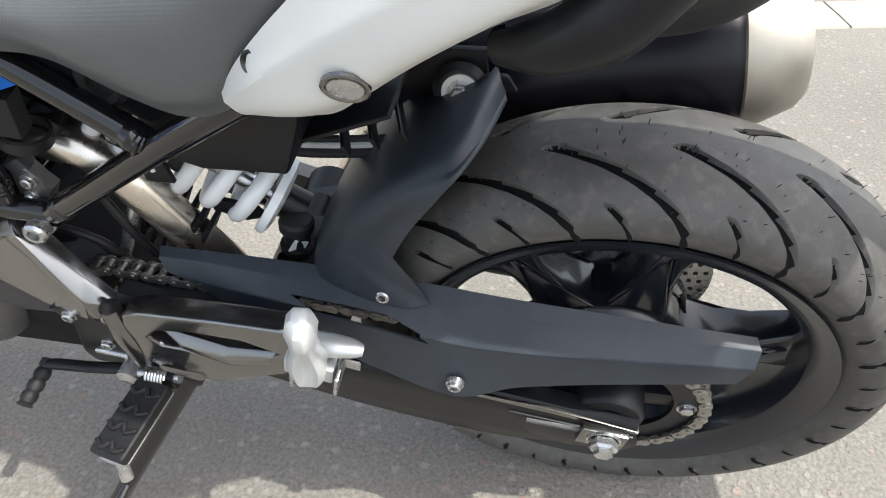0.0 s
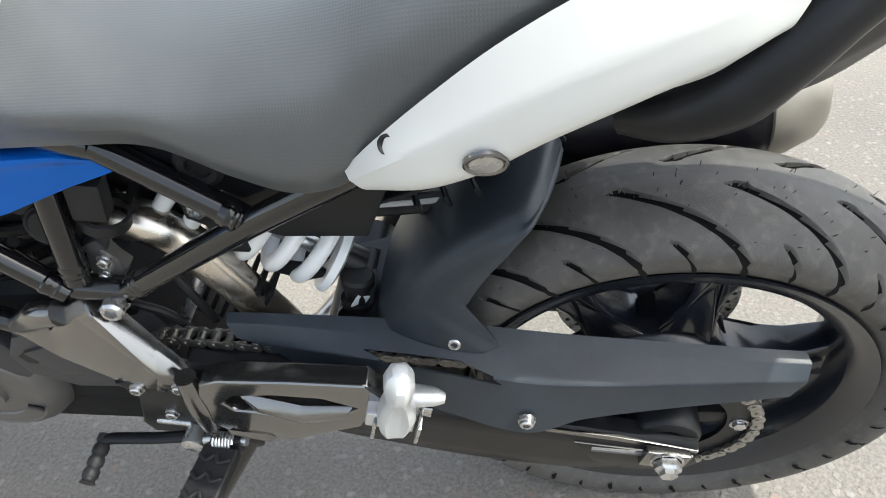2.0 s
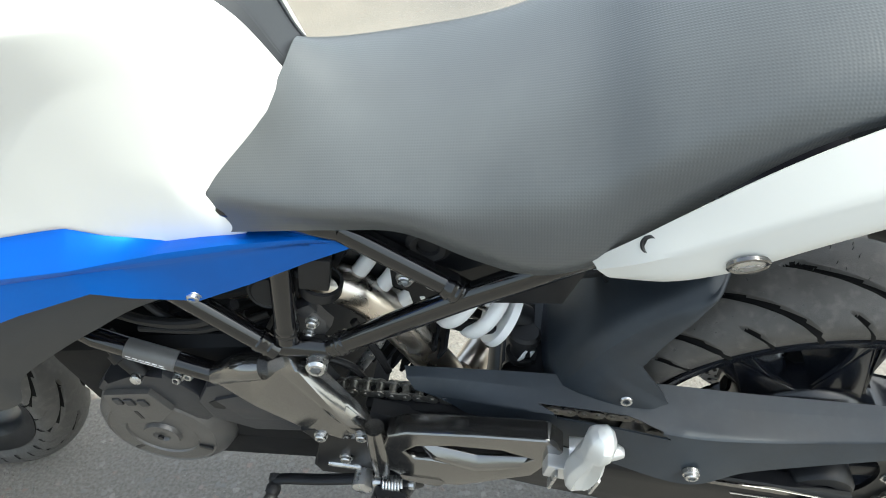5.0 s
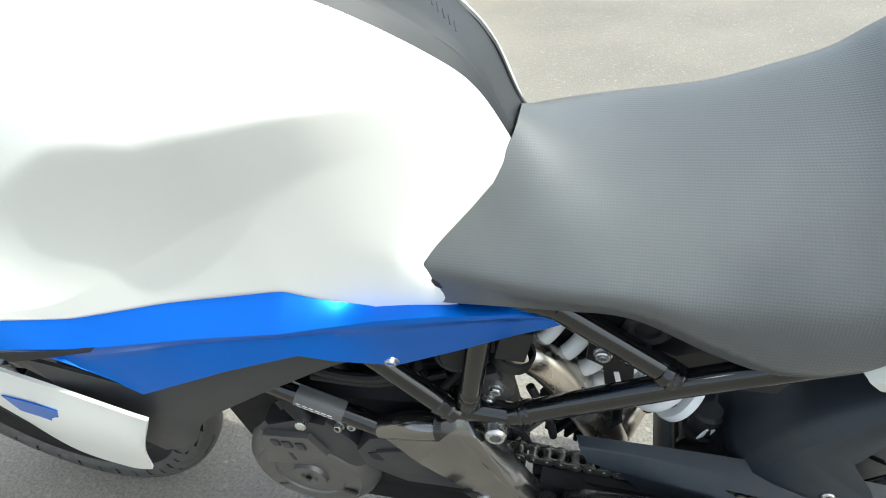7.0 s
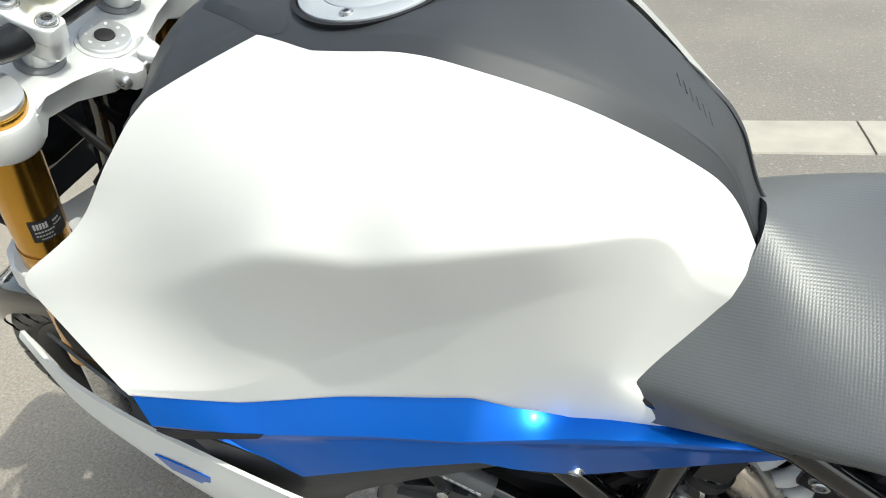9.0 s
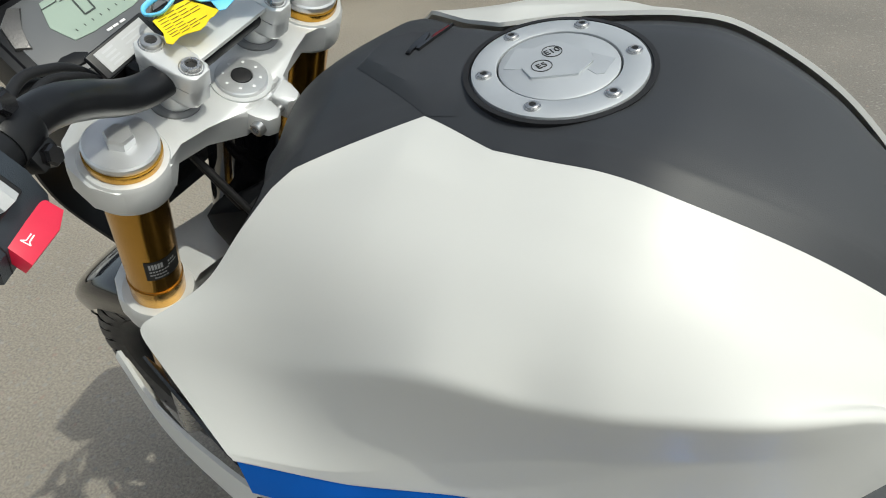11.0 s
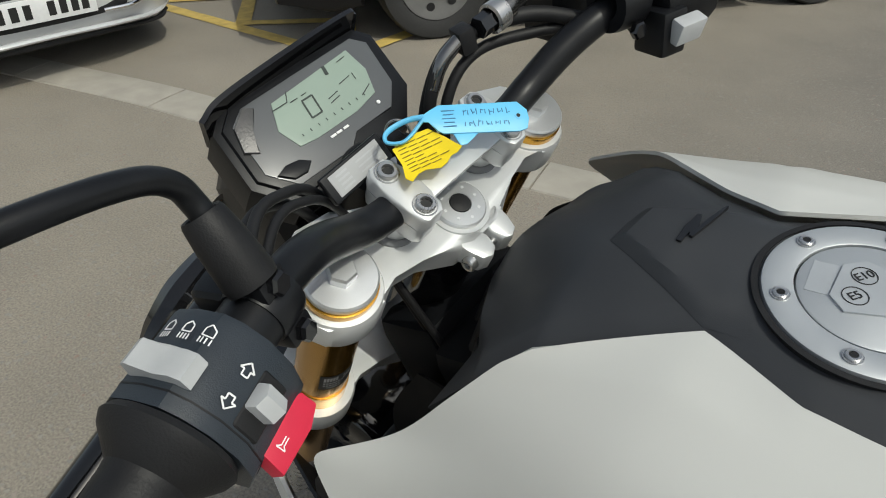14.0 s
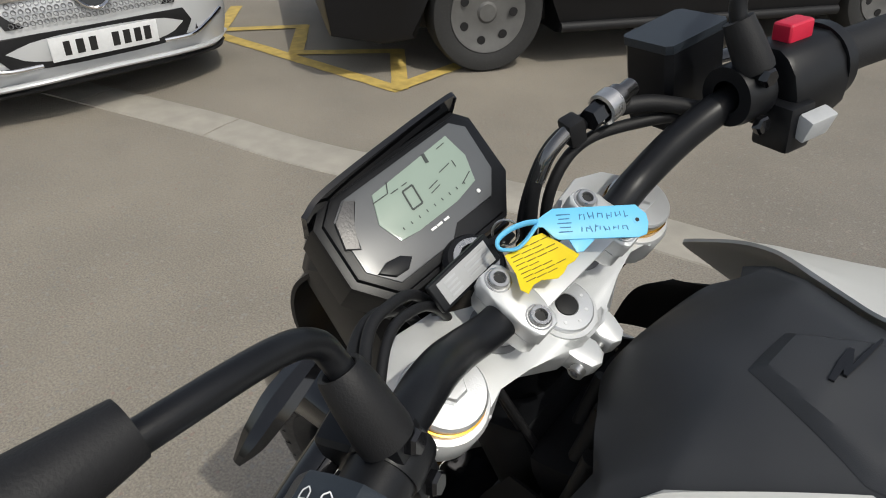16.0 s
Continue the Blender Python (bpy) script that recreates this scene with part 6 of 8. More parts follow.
for s in (-1, 1):
    part("fork_collar", lathe([(0.0228, -0.032), (0.0300, -0.032), (0.0310, -0.029), (0.0310, -0.006), (0.0290, -0.0025), (0.0250, -0.0020), (0.0250, -0.004)], head(FU, s * FV, 0), A_UP, 48), SILVER, yoke)
    ear = [(-0.014, s * 0.003), (-0.030, s * 0.0030), (-0.040, s * 0.0045), (-0.0435, s * 0.012), (-0.0400, s * 0.020), (-0.0300, s * 0.0235), (-0.014, s * 0.026)]
    part("clamp_ear", slab(ear, -0.004, -0.022, 0.0035, place=lambda u, h, v: head(u, v, h)), SILVER, yoke, sharp=50)
part("stem_boss", lathe([(0.0, -0.026), (0.024, -0.026), (0.0250, -0.010), (0.0235, -0.0025), (0.0, -0.0025)], STEM, A_UP, 48), SILVER, yoke)
part("stem_nut", lathe([(0.0200, -0.004), (0.0200, 0.0005), (0.0190, 0.0014), (0.0086, 0.0018), (0.0080, 0.0010), (0.0078, 0.0)], STEM, A_UP, 56), ALUMINIUM, yoke, "turned aluminium stem nut with small holes")
part("stem_plug", lathe([(0.0079, 0.0), (0.0078, 0.0020), (0.006, 0.0026), (0, 0.0028)], STEM, A_UP, 32), SOFT_RUBBER, yoke)
for k in range(8):
    a = 2 * math.pi * k / 8 + 0.2
    part("pin_hole", lathe([(0, 0.0012), (0.0012, 0.0012), (0.0012, 0.0019), (0, 0.0019)], STEM + 0.0140 * (E_FWD * math.cos(a) + Vector((0, 1, 0)) * math.sin(a)), A_UP, 12), SPRING_WHITE, yoke)
part("pinch_bolt", lathe([(0, 0), (0.0058, 0), (0.0058, 0.005), (0.0048, 0.006), (0.003, 0.006), (0.003, 0.003), (0, 0.003)], head(-0.034, -0.0225, -0.013), (0, -1, 0), 20), STEEL, yoke)
part("pinch_bolt", tube([head(-0.034, -0.010, -0.013), head(-0.034, 0.012, -0.013)], 0.0034, 12, False), STEEL, yoke)
lower = part("lower_yoke", slab([(u * 0.95, v) for u, v in outline], -0.196, -0.226, 0.0035, place=lambda u, h, v: head(u, v, h)), SILVER, None, "silver painted lower fork yoke", sharp=50)
for s in (-1, 1):
    part("fork_collar", lathe([(0.0238, -0.232), (0.0315, -0.232), (0.0325, -0.228), (0.0325, -0.198), (0.0310, -0.194), (0.0238, -0.194)], head(FU, s * FV, 0), A_UP, 48), SILVER, lower)
part("head_tube", tube([head(0, 0, -0.035), head(0, 0, -0.190)], 0.030, 28, False), GLOSS_BLACK, frame_part)

# handlebar with clamps
bar = new("handlebar")
bar.parent = bike
tagged(bar, "matt black tapered handlebar")
BX, BZ = -1.0655, 0.9955
HALF_BAR = [(BX, 0.0, BZ), (BX, -0.044, BZ), (BX, -0.072, BZ + 0.001), (-1.064, -0.096, 1.004), (-1.054, -0.124, 1.022), (-1.042, -0.150, 1.036), (-1.031, -0.176, 1.043), (-1.022, -0.200, 1.046), (-1.000, -0.255, 1.047), (-0.955, -0.385, 1.036)]
BAR_R = [0.0118, 0.0118, 0.0118, 0.0120, 0.0122, 0.0120, 0.0112, 0.0110, 0.0110, 0.0110]
part("bar_tube", tube([(x, y - 0.006 * max(0.0, 1 + y / 0.15), z) for x, y, z in HALF_BAR], BAR_R, 28, n=90), SATIN_BLACK, bar)
part("bar_tube", tube([(x, -y - 0.006 * max(0.0, 1 + y / 0.15), z) for x, y, z in HALF_BAR], BAR_R, 28, n=90), SATIN_BLACK, bar)
R = Matrix((E_FWD, (0, 1, 0), A_UP)).transposed().to_4x4()


def at_bar(u, v, h):
    """A place round the clamped middle of the bar."""
    return Vector((BX, -0.006, BZ)) + E_FWD * u + Vector((0, v, 0)) + A_UP * h


for s in (-1, 1):
    y = s * 0.0475
    lobed = [(-0.0265, -0.0065), (-0.0265, 0.0065), (-0.0220, 0.0105), (-0.0120, 0.0115), (0.0, 0.0135), (0.0120, 0.0115), (0.0220, 0.0105), (0.0265, 0.0065), (0.0265, -0.0065), (0.0220, -0.0105), (0.0120, -0.0115), (0.0, -0.0135), (-0.0120, -0.0115), (-0.0220, -0.0105)]
    cl = part("bar_clamp", slab(lobed, 0.0150, 0.0015, 0.0025, place=lambda u, h, v: at_bar(u, y + v, h)), SILVER, bar, "silver bar clamp with two socket bolts", sharp=50)
    part("clamp_base", slab([(u * 0.94, v) for u, v in lobed], -0.0145, 0.0007, 0.0025, place=lambda u, h, v: at_bar(u, y + v, h)), SILVER, cl, sharp=50)
    part("riser", lathe([(0.004, -0.034), (0.0130, -0.034), (0.0130, -0.014), (0.004, -0.014)], at_bar(0, y, 0), A_UP, 32), SILVER, cl)
    part("rubber_washer", lathe([(0.004, -0.0345), (0.0185, -0.0345), (0.0190, -0.0325), (0.0185, -0.0285), (0.0160, -0.0265), (0.004, -0.0265)], at_bar(0.002, y, 0), A_UP, 36), GREY_RUBBER, cl)
    for u in (0.0165, -0.0165):
        part("bolt_seat", lathe([(0.0086, -0.001), (0.0086, 0.0008), (0.0078, 0.0008), (0.0076, -0.001)], at_bar(u, y, 0.0150), A_UP, 28), STEEL, cl)
        part("clamp_bolt", lathe([(0.0068, -0.002), (0.0068, 0.0030), (0.0062, 0.0038), (0.0042, 0.0038), (0.0038, 0.0008), (0, 0.0008)], at_bar(u, y, 0.0150), A_UP, 28), STEEL, cl, "bright socket bolt")
        # dark hexagon laid in the bolt recess to paint its shade
        part("socket", lathe([(0.0039, 0.0), (0.0039, 0.0014), (0, 0.0014)], at_bar(u, y, 0.0150), A_UP, 6), INK, cl)
part("clamp_bridge", box((0.024, 0.076, 0.0040), Matrix.Translation(at_bar(-0.004, 0, 0.0125)) @ R, 0.0012), SILVER, bar)

# front turn signal pod
pod = part("front_turn_signal", tube([(-1.143, -0.146, 0.992), (-1.141, -0.162, 0.990), (-1.140, -0.184, 0.983), (-1.140, -0.206, 0.972), (-1.142, -0.221, 0.963)], [0.008, 0.0115, 0.0135, 0.0105, 0.0035], 8, n=14, flat=0.62), GLOSS_BLACK, None, "smoked black front turn signal", sharp=18)

# left controls
d_bar = Vector((0.32, -0.945, -0.05)).normalized()
r_back = Vector((0.93, 0.31, 0.10)).normalized()
u_top = d_bar.cross(r_back).normalized()
if u_top.z < 0:
    u_top = -u_top
r_back = u_top.cross(d_bar).normalized()
if r_back.x < 0:
    r_back = -r_back
LC = Vector((-1.008, -0.230, 1.046))


def left(a, b, c):
    """A place on the left controls: a outward along the bar, b back, c up."""
    return LC + d_bar * a + r_back * b + u_top * c


LR = Matrix((d_bar, r_back, u_top)).transposed().to_4x4()
controls = new("left_switchgear")
controls.parent = bike
tagged(controls, "black left switch housing with grey and red buttons")
prof = [(-0.024, -0.024), (-0.0295, 0.000), (-0.0255, 0.016), (-0.016, 0.0245), (-0.004, 0.0270), (0.010, 0.0265), (0.018, 0.0215), (0.0255, 0.0115), (0.0300, -0.004), (0.0285, -0.020), (0.0190, -0.034), (-0.012, -0.034)]


def top_of(b):
    """Height of the housing's top over the bar at b."""
    return float(np.interp(b, [-0.0255, -0.016, -0.004, 0.010, 0.018, 0.0255], [0.016, 0.0245, 0.0270, 0.0265, 0.0215, 0.0115])) + 0.0007


part("housing", slab(prof, -0.021, 0.024, 0.0035, place=lambda b, a, c: left(a, b, c)), PLASTIC, controls, sharp=28)
part("housing_seam", slab([(b * 1.006, c * 1.006) for b, c in prof], 0.0168, 0.0176, 0, place=lambda b, a, c: left(a, b, c)), SOFT_RUBBER, controls)
part("bar_sleeve", tube([left(-0.040, 0, 0.000), left(-0.018, 0, 0)], 0.0155, 32, False), SATIN_BLACK, controls)


def chip(name, a, b, c, size, mat, turn=(0, 0, 0), bevel=0.002, label=""):
    return part(name, box(size, Matrix.Translation(left(a, b, c)) @ LR @ pose(0, 0, 0, *turn), bevel, 3), mat, controls, label)


rocker = [(-0.0140, 0.0250), (-0.0130, 0.0330), (-0.0100, 0.0345), (-0.0030, 0.0320), (0.0020, 0.0308), (0.0100, 0.0318), (0.0150, 0.0300), (0.0165, 0.0240)]
part("beam_rocker", slab(rocker, 0.0015, 0.0140, 0.0012, place=lambda b, a, c: left(a, b, c)), GREY_PLASTIC, controls, "light grey headlamp rocker switch", sharp=30)
chip("switch_well", 0.0030, 0.0275, -0.001, (0.026, 0.0150, 0.0050), SOFT_RUBBER, (-74, 0, 0), 0.002)
part("turn_switch", slab([(-0.0060, 0.0), (-0.0055, 0.0085), (0.0, 0.0115), (0.0055, 0.0085), (0.0060, 0.0)], -0.0060, 0.0060, 0.0012, place=lambda x, y, z: left(0.0020, 0.0270, 0.0000) + d_bar * x + (r_back * 0.26 - u_top * 0.966) * y + (r_back * 0.966 + u_top * 0.26) * z), GREY_PLASTIC, controls, "light grey turn signal slider", sharp=30)
HORN = Matrix.Translation(left(0.0, 0.0275, -0.0255)) @ Matrix((-d_bar, (-r_back * 0.50 + u_top * 0.866).normalized(), (r_back * 0.866 + u_top * 0.50).normalized())).transposed().to_4x4()
part("horn_button", slab([(-0.0170, -0.0075), (-0.0150, 0.0055), (0.0120, 0.0080), (0.0165, 0.0040), (0.0165, -0.0050), (0.0060, -0.0085)], 0.0045, -0.006, 0.0015, place=lambda x, h, y: HORN @ Vector((x, y, h))), RED_PLASTIC, controls, "red horn button", sharp=40)
chip("flash_trigger", 0.004, -0.034, -0.002, (0.014, 0.014, 0.010), GREY_PLASTIC, (0, 0, 0), 0.003)


def strokes(name, at, segments, width, mat, parent):
    """Flat printed strokes; at(a, b) gives the place, segments are pairs of points."""
    bm = bmesh.new()
    for (a0, b0), (a1, b1) in segments:
        p, q = at(a0, b0), at(a1, b1)
        n = (at(a0 + 0.001, b0) - p).cross(at(a0, b0 + 0.001) - p).normalized()
        w = (q - p).normalized().cross(n) * width / 2
        vs = [bm.verts.new(x) for x in (p + w, p - w, q - w, q + w)]
        bm.faces.new(vs)
        vs2 = [bm.verts.new(x + n * 0.0002) for x in (p + w, p - w, q - w, q + w)]
        bm.faces.new(vs2)
    return part(name, bm, mat, parent)


for k in range(3):
    b0 = -0.0105 + 0.0102 * k

    def on_top(a, b, b0=b0):
        f = (b0 + b)
        return left(-0.0090 + a * 0.8, b0 + b * 0.75, top_of(f))
    segs = [((0.001, -0.003), (0.001, 0.003)), ((0.001, -0.003), (-0.003, -0.0028)), ((-0.003, -0.0028), (-0.0052, 0.0)), ((-0.0052, 0.0), (-0.003, 0.0028)), ((-0.003, 0.0028), (0.001, 0.003))]
    segs += [((0.0022, -0.003 + 0.002 * j), (0.0055, -0.003 + 0.002 * j)) for j in range(4)]
    strokes("printed_symbol", on_top, segs, 0.0006, WHITE_INK, controls)
for sgn in (-1, 1):
    def on_back(a, b, sgn=sgn):
        return left(0.0028 + sgn * 0.0070 + a * 0.75, 0.0250 + b * 0.50, 0.0122 - b * 0.85 + 0.0008)
    segs = [((sgn * 0.0045, 0), (0, -0.0035)), ((sgn * 0.0045, 0), (0, 0.0035)), ((0, -0.0035), (0, -0.0016)), ((0, 0.0035), (0, 0.0016)), ((0, -0.0016), (-sgn * 0.0035, -0.0016)), ((0, 0.0016), (-sgn * 0.0035, 0.0016)), ((-sgn * 0.0035, -0.0016), (-sgn * 0.0035, 0.0016))]
    strokes("printed_arrow", on_back, segs, 0.0007, WHITE_INK, controls)


def on_horn(a, b):
    return HORN @ Vector((-0.006 - a * 0.7, b * 0.7, 0.0046))


strokes("printed_horn", on_horn, [((-0.004, 0.001), (0.002, 0.001)), ((0.002, 0.001), (0.004, 0.004)), ((0.004, 0.004), (0.004, -0.003)), ((0.004, -0.003), (0.002, -0.001)), ((0.002, -0.001), (-0.004, -0.001))], 0.0006, WHITE_INK, controls)
part("grip", tube([left(0.036, 0, 0), left(0.08, 0.001, 0), left(0.155, 0.003, -0.002)], [0.0172, 0.0165, 0.0172], 28), SOFT_RUBBER, controls, "black rubber grip")
part("grip_flange", lathe([(0.012, 0.024), (0.0285, 0.025), (0.0300, 0.028), (0.0280, 0.032), (0.0175, 0.042), (0.0165, 0.050)], LC, d_bar, 40), SOFT_RUBBER, controls)
bm = bmesh.new()
for k in range(12):
    a = 2 * math.pi * k / 12
    off = r_back * math.cos(a) * 0.0168 + u_top * math.sin(a) * 0.0168
    tube_into(bm, [left(0.070, 0, 0) + off, left(0.14, 0.002, -0.001) + off], 0.0016, 6, False)
part("grip_rib", bm, SOFT_RUBBER, controls)
# lever and perch
part("perch", box((0.028, 0.034, 0.026), Matrix.Translation(left(-0.050, -0.016, 0.000)) @ LR, 0.006, 3), SATIN_BLACK, controls)
part("clutch_lever", tube([left(-0.050, -0.030, -0.002), left(-0.01, -0.040, -0.010), left(0.04, -0.044, -0.014), left(0.11, -0.048, -0.016), left(0.145, -0.052, -0.016)], [0.010, 0.009, 0.0085, 0.0075, 0.008], 14, flat=0.6), GLOSS_BLACK, controls, "gloss black clutch lever")
part("lever_clamp", lathe([(0.0105, -0.010), (0.0165, -0.010), (0.0175, -0.007), (0.0175, 0.007), (0.0165, 0.010), (0.0105, 0.010)], left(-0.046, 0, 0), d_bar, 32), SATIN_BLACK, controls)
for c in (0.0165, -0.0165):
    part("clamp_lug", box((0.018, 0.016, 0.012), Matrix.Translation(left(-0.046, 0.0065, c * 0.95)) @ LR, 0.003, 2), SATIN_BLACK, controls)
    part("clamp_bolt", lathe([(0, -0.003), (0.0062, -0.003), (0.0062, 0.004), (0.0050, 0.0058), (0, 0.0058)], left(-0.046, 0.0135, c), r_back, 6), GLOSS_BLACK, controls, sharp=20)
# mirror
MB = Vector((-1.0265, -0.1895, 1.083))
mirror = new("mirror")
mirror.parent = bike
tagged(mirror, "black bar mirror")
part("boot", lathe([(0.007, -0.0185), (0.0122, -0.018), (0.0128, -0.014), (0.0116, 0.006), (0.0102, 0.0170), (0.0093, 0.0190), (0.0076, 0.0185), (0.0062, 0.014)], MB, (-0.50, -0.02, 0.87), 36), SOFT_RUBBER, mirror, "ribbed black rubber boot")
part("stalk", tube([MB + Vector((0.0, 0.0, 0.004)), (-1.0365, -0.1900, 1.104), (-1.0380, -0.1945, 1.117), (-1.0350, -0.2100, 1.129), (-1.029, -0.250, 1.142), (-1.026, -0.320, 1.154)], 0.0058, 20, n=60), SATIN_BLACK, mirror)
part("sleeve", tube([(-1.0285, -0.258, 1.1485), (-1.026, -0.300, 1.154), (-1.025, -0.318, 1.157), (-1.025, -0.324, 1.158), (-1.024, -0.36, 1.163)], [0.0100, 0.0150, 0.0165, 0.0140, 0.0165], 28, n=40), SOFT_RUBBER, mirror)
glass = material("mirror_glass", (0.9, 0.9, 0.9), 0.02, metal=1.0, vary=0.0)
part("shell", lathe([(0.0, -0.030), (0.035, -0.026), (0.052, -0.010), (0.055, 0.0), (0.052, 0.003)], (-1.030, -0.425, 1.185), (0.95, 0.2, 0.1), 48), SATIN_BLACK, mirror)
part("mirror_face", lathe([(0.0, 0.001), (0.0515, 0.001), (0.0515, 0.0025), (0, 0.0025)], (-1.030, -0.425, 1.185), (0.95, 0.2, 0.1), 48), glass, mirror)

# right controls
right = new("right_switchgear")
right.parent = bike
tagged(right, "black right switch housing with a red kill switch")


def rplace(a, b, c):
    p = left(a - 0.020, b, c)
    return Vector((p.x, -p.y, p.z))


part("housing", slab([(b, c) for b, c in prof], -0.026, 0.026, 0.006, place=lambda b, a, c: rplace(a, b, c)), SATIN_BLACK, right)
RR = Matrix((rplace(1, 0, 0) - rplace(0, 0, 0), rplace(0, 1, 0) - rplace(0, 0, 0), rplace(0, 0, 1) - rplace(0, 0, 0))).transposed().to_4x4()
RR = Matrix((RR.col[0].xyz, RR.col[1].xyz, RR.col[0].xyz.cross(RR.col[1].xyz))).transposed().to_4x4()
part("kill_switch", box((0.024, 0.016, 0.014), Matrix.Translation(rplace(-0.002, 0.000, 0.032)) @ RR, 0.003, 3), RED_PLASTIC, right, "red kill switch")
part("grey_button", box((0.026, 0.012, 0.018), Matrix.Translation(rplace(-0.016, 0.038, -0.022)) @ RR @ pose(0, 0, 0, 20, 0, 0), 0.002, 2), GREY_PLASTIC, right, "light grey starter rocker")
part("lower_block", box((0.024, 0.030, 0.034), Matrix.Translation(rplace(-0.024, 0.020, -0.024)) @ RR, 0.003, 2), SATIN_BLACK, right)
part("grip", tube([rplace(0.028, 0, 0), rplace(0.08, 0.001, 0), rplace(0.155, 0.003, -0.002)], [0.0172, 0.0165, 0.0172], 28), SOFT_RUBBER, right, "black rubber throttle grip")
part("grip_flange", lathe([(0.012, 0.024), (0.030, 0.025), (0.030, 0.034), (0.0175, 0.040)], rplace(0, 0, 0), rplace(1, 0, 0) - rplace(0, 0, 0), 40), SATIN_BLACK, right)
part("lever_clamp", lathe([(0.0115, -0.013), (0.021, -0.013), (0.022, -0.008), (0.022, 0.008), (0.021, 0.013), (0.0115, 0.013)], rplace(-0.048, 0, 0), rplace(1, 0, 0) - rplace(0, 0, 0), 32), SATIN_BLACK, right)
for c in (0.016, -0.018):
    part("clamp_bolt", lathe([(0, 0), (0.0068, 0.0), (0.0068, 0.004), (0.0055, 0.0058), (0, 0.0058)], rplace(-0.048, 0.019, c), rplace(0, 1, 0) - rplace(0, 0, 0), 6), GLOSS_BLACK, right, sharp=20)
part("mirror_base", lathe([(0.007, -0.0185), (0.0122, -0.018), (0.0128, -0.014), (0.0116, 0.006), (0.0102, 0.0190), (0.006, 0.0195)], Vector((-1.030, 0.166, 1.083)), (-0.50, 0.02, 0.87), 32), SOFT_RUBBER, right)
part("mirror_stalk", tube([(-1.032, 0.166, 1.085), (-1.0405, 0.167, 1.104), (-1.042, 0.172, 1.117), (-1.039, 0.187, 1.129), (-1.034, 0.24, 1.142), (-1.028, 0.33, 1.156)], 0.0058, 18), SATIN_BLACK, right)
part("brake_lever", tube([rplace(-0.045, -0.050, 0.000), rplace(-0.01, -0.068, -0.004), rplace(0.04, -0.068, -0.008), rplace(0.12, -0.060, -0.012)], [0.010, 0.009, 0.0085, 0.0075], 14, flat=0.6), GLOSS_BLACK, right)
part("brake_reservoir", slab([(-0.030, -0.018), (-0.026, -0.023), (0.026, -0.023), (0.030, -0.018), (0.030, 0.018), (0.026, 0.023), (-0.026, 0.023), (-0.030, 0.018)], -0.032, 0.030, 0.004, place=lambda a, h, b: Vector((-1.088, 0.185, 1.041)) + Vector((0.25, 0.965, 0.03)).normalized() * a + Vector((0.96, -0.25, 0.1)).normalized() * b + Vector((-0.10, 0, 1)).normalized() * h), SATIN_BLACK, right, "black brake fluid reservoir")
part("reservoir_lid", slab([(-0.031, -0.020), (-0.027, -0.024), (0.027, -0.024), (0.031, -0.020), (0.031, 0.020), (0.027, 0.024), (-0.027, 0.024), (-0.031, 0.020)], 0.030, 0.037, 0.002, place=lambda a, h, b: Vector((-1.088, 0.185, 1.041)) + Vector((0.25, 0.965, 0.03)).normalized() * a + Vector((0.96, -0.25, 0.1)).normalized() * b + Vector((-0.10, 0, 1)).normalized() * h), PLASTIC, right)
part("banjo", lathe([(0, -0.014), (0.007, -0.014), (0.007, -0.006), (0.010, -0.006), (0.010, 0.008), (0.007, 0.008), (0.007, 0.022), (0, 0.022)], Vector((-1.096, 0.108, 1.052)), (0.1, 0.97, 0.1), 18), GUNMETAL, right, "dark steel banjo fitting")
part("banjo_head", lathe([(0, -0.026), (0.0085, -0.026), (0.0085, -0.014), (0, -0.014)], Vector((-1.096, 0.108, 1.052)), (0.1, 0.97, 0.1), 6), GLOSS_BLACK, right, sharp=20)
part("banjo_collar", lathe([(0.0095, -0.013), (0.0118, -0.012), (0.0118, 0.0), (0.0095, 0.001)], Vector((-1.096, 0.108, 1.052)), (0.1, 0.97, 0.1), 24), STEEL, right)

# ---- instrument panel ----
DC = Vector((-1.170, -0.010, 1.012))
D_UP = Vector((-0.80, 0, 0.60)).normalized()
D_N = Vector((0.60, 0, 0.80)).normalized()


def dash_at(v, w, h):
    """v to the right, w up the face, h out of the face."""
    return DC + Vector((0, v, 0)) + D_UP * w + D_N * h


def dslab(outline, near, far, bevel):
    return slab(outline, far, near, bevel, place=lambda v, h, w: dash_at(v, w, h))


dash = new("instrument_panel")
dash.parent = bike
tagged(dash, "black instrument panel with a pale green display")
OUT = [(-0.074, -0.046), (0.040, -0.046), (0.069, -0.018), (0.077, 0.034), (0.066, 0.047), (-0.070, 0.046), (-0.088, 0.032), (-0.095, -0.016)]
part("case", dslab(OUT, -0.034, 0.0, 0.006), SATIN_BLACK, dash)
part("bezel", dslab([(v * 0.93, w * 0.90) for v, w in OUT], -0.002, 0.004, 0.004), SATIN_BLACK, dash)
INNER = [(-0.081, -0.014), (-0.066, -0.034), (-0.014, -0.035), (-0.003, -0.025), (0.036, -0.027), (0.054, -0.010), (0.062, 0.028), (0.052, 0.038), (-0.060, 0.035), (-0.075, 0.026)]
face = material("grey_instrument_face", (0.10, 0.104, 0.108), 0.30, metal=0.1, coat=0.6, vary=0.05, scale=20)
part("face", dslab(INNER, 0.003, 0.0052, 0.001), face, dash, "grey smoked instrument face")
LCD = material("green_grey_display", (0.27, 0.34, 0.285), 0.12, coat=0.5, vary=0.03, scale=10)
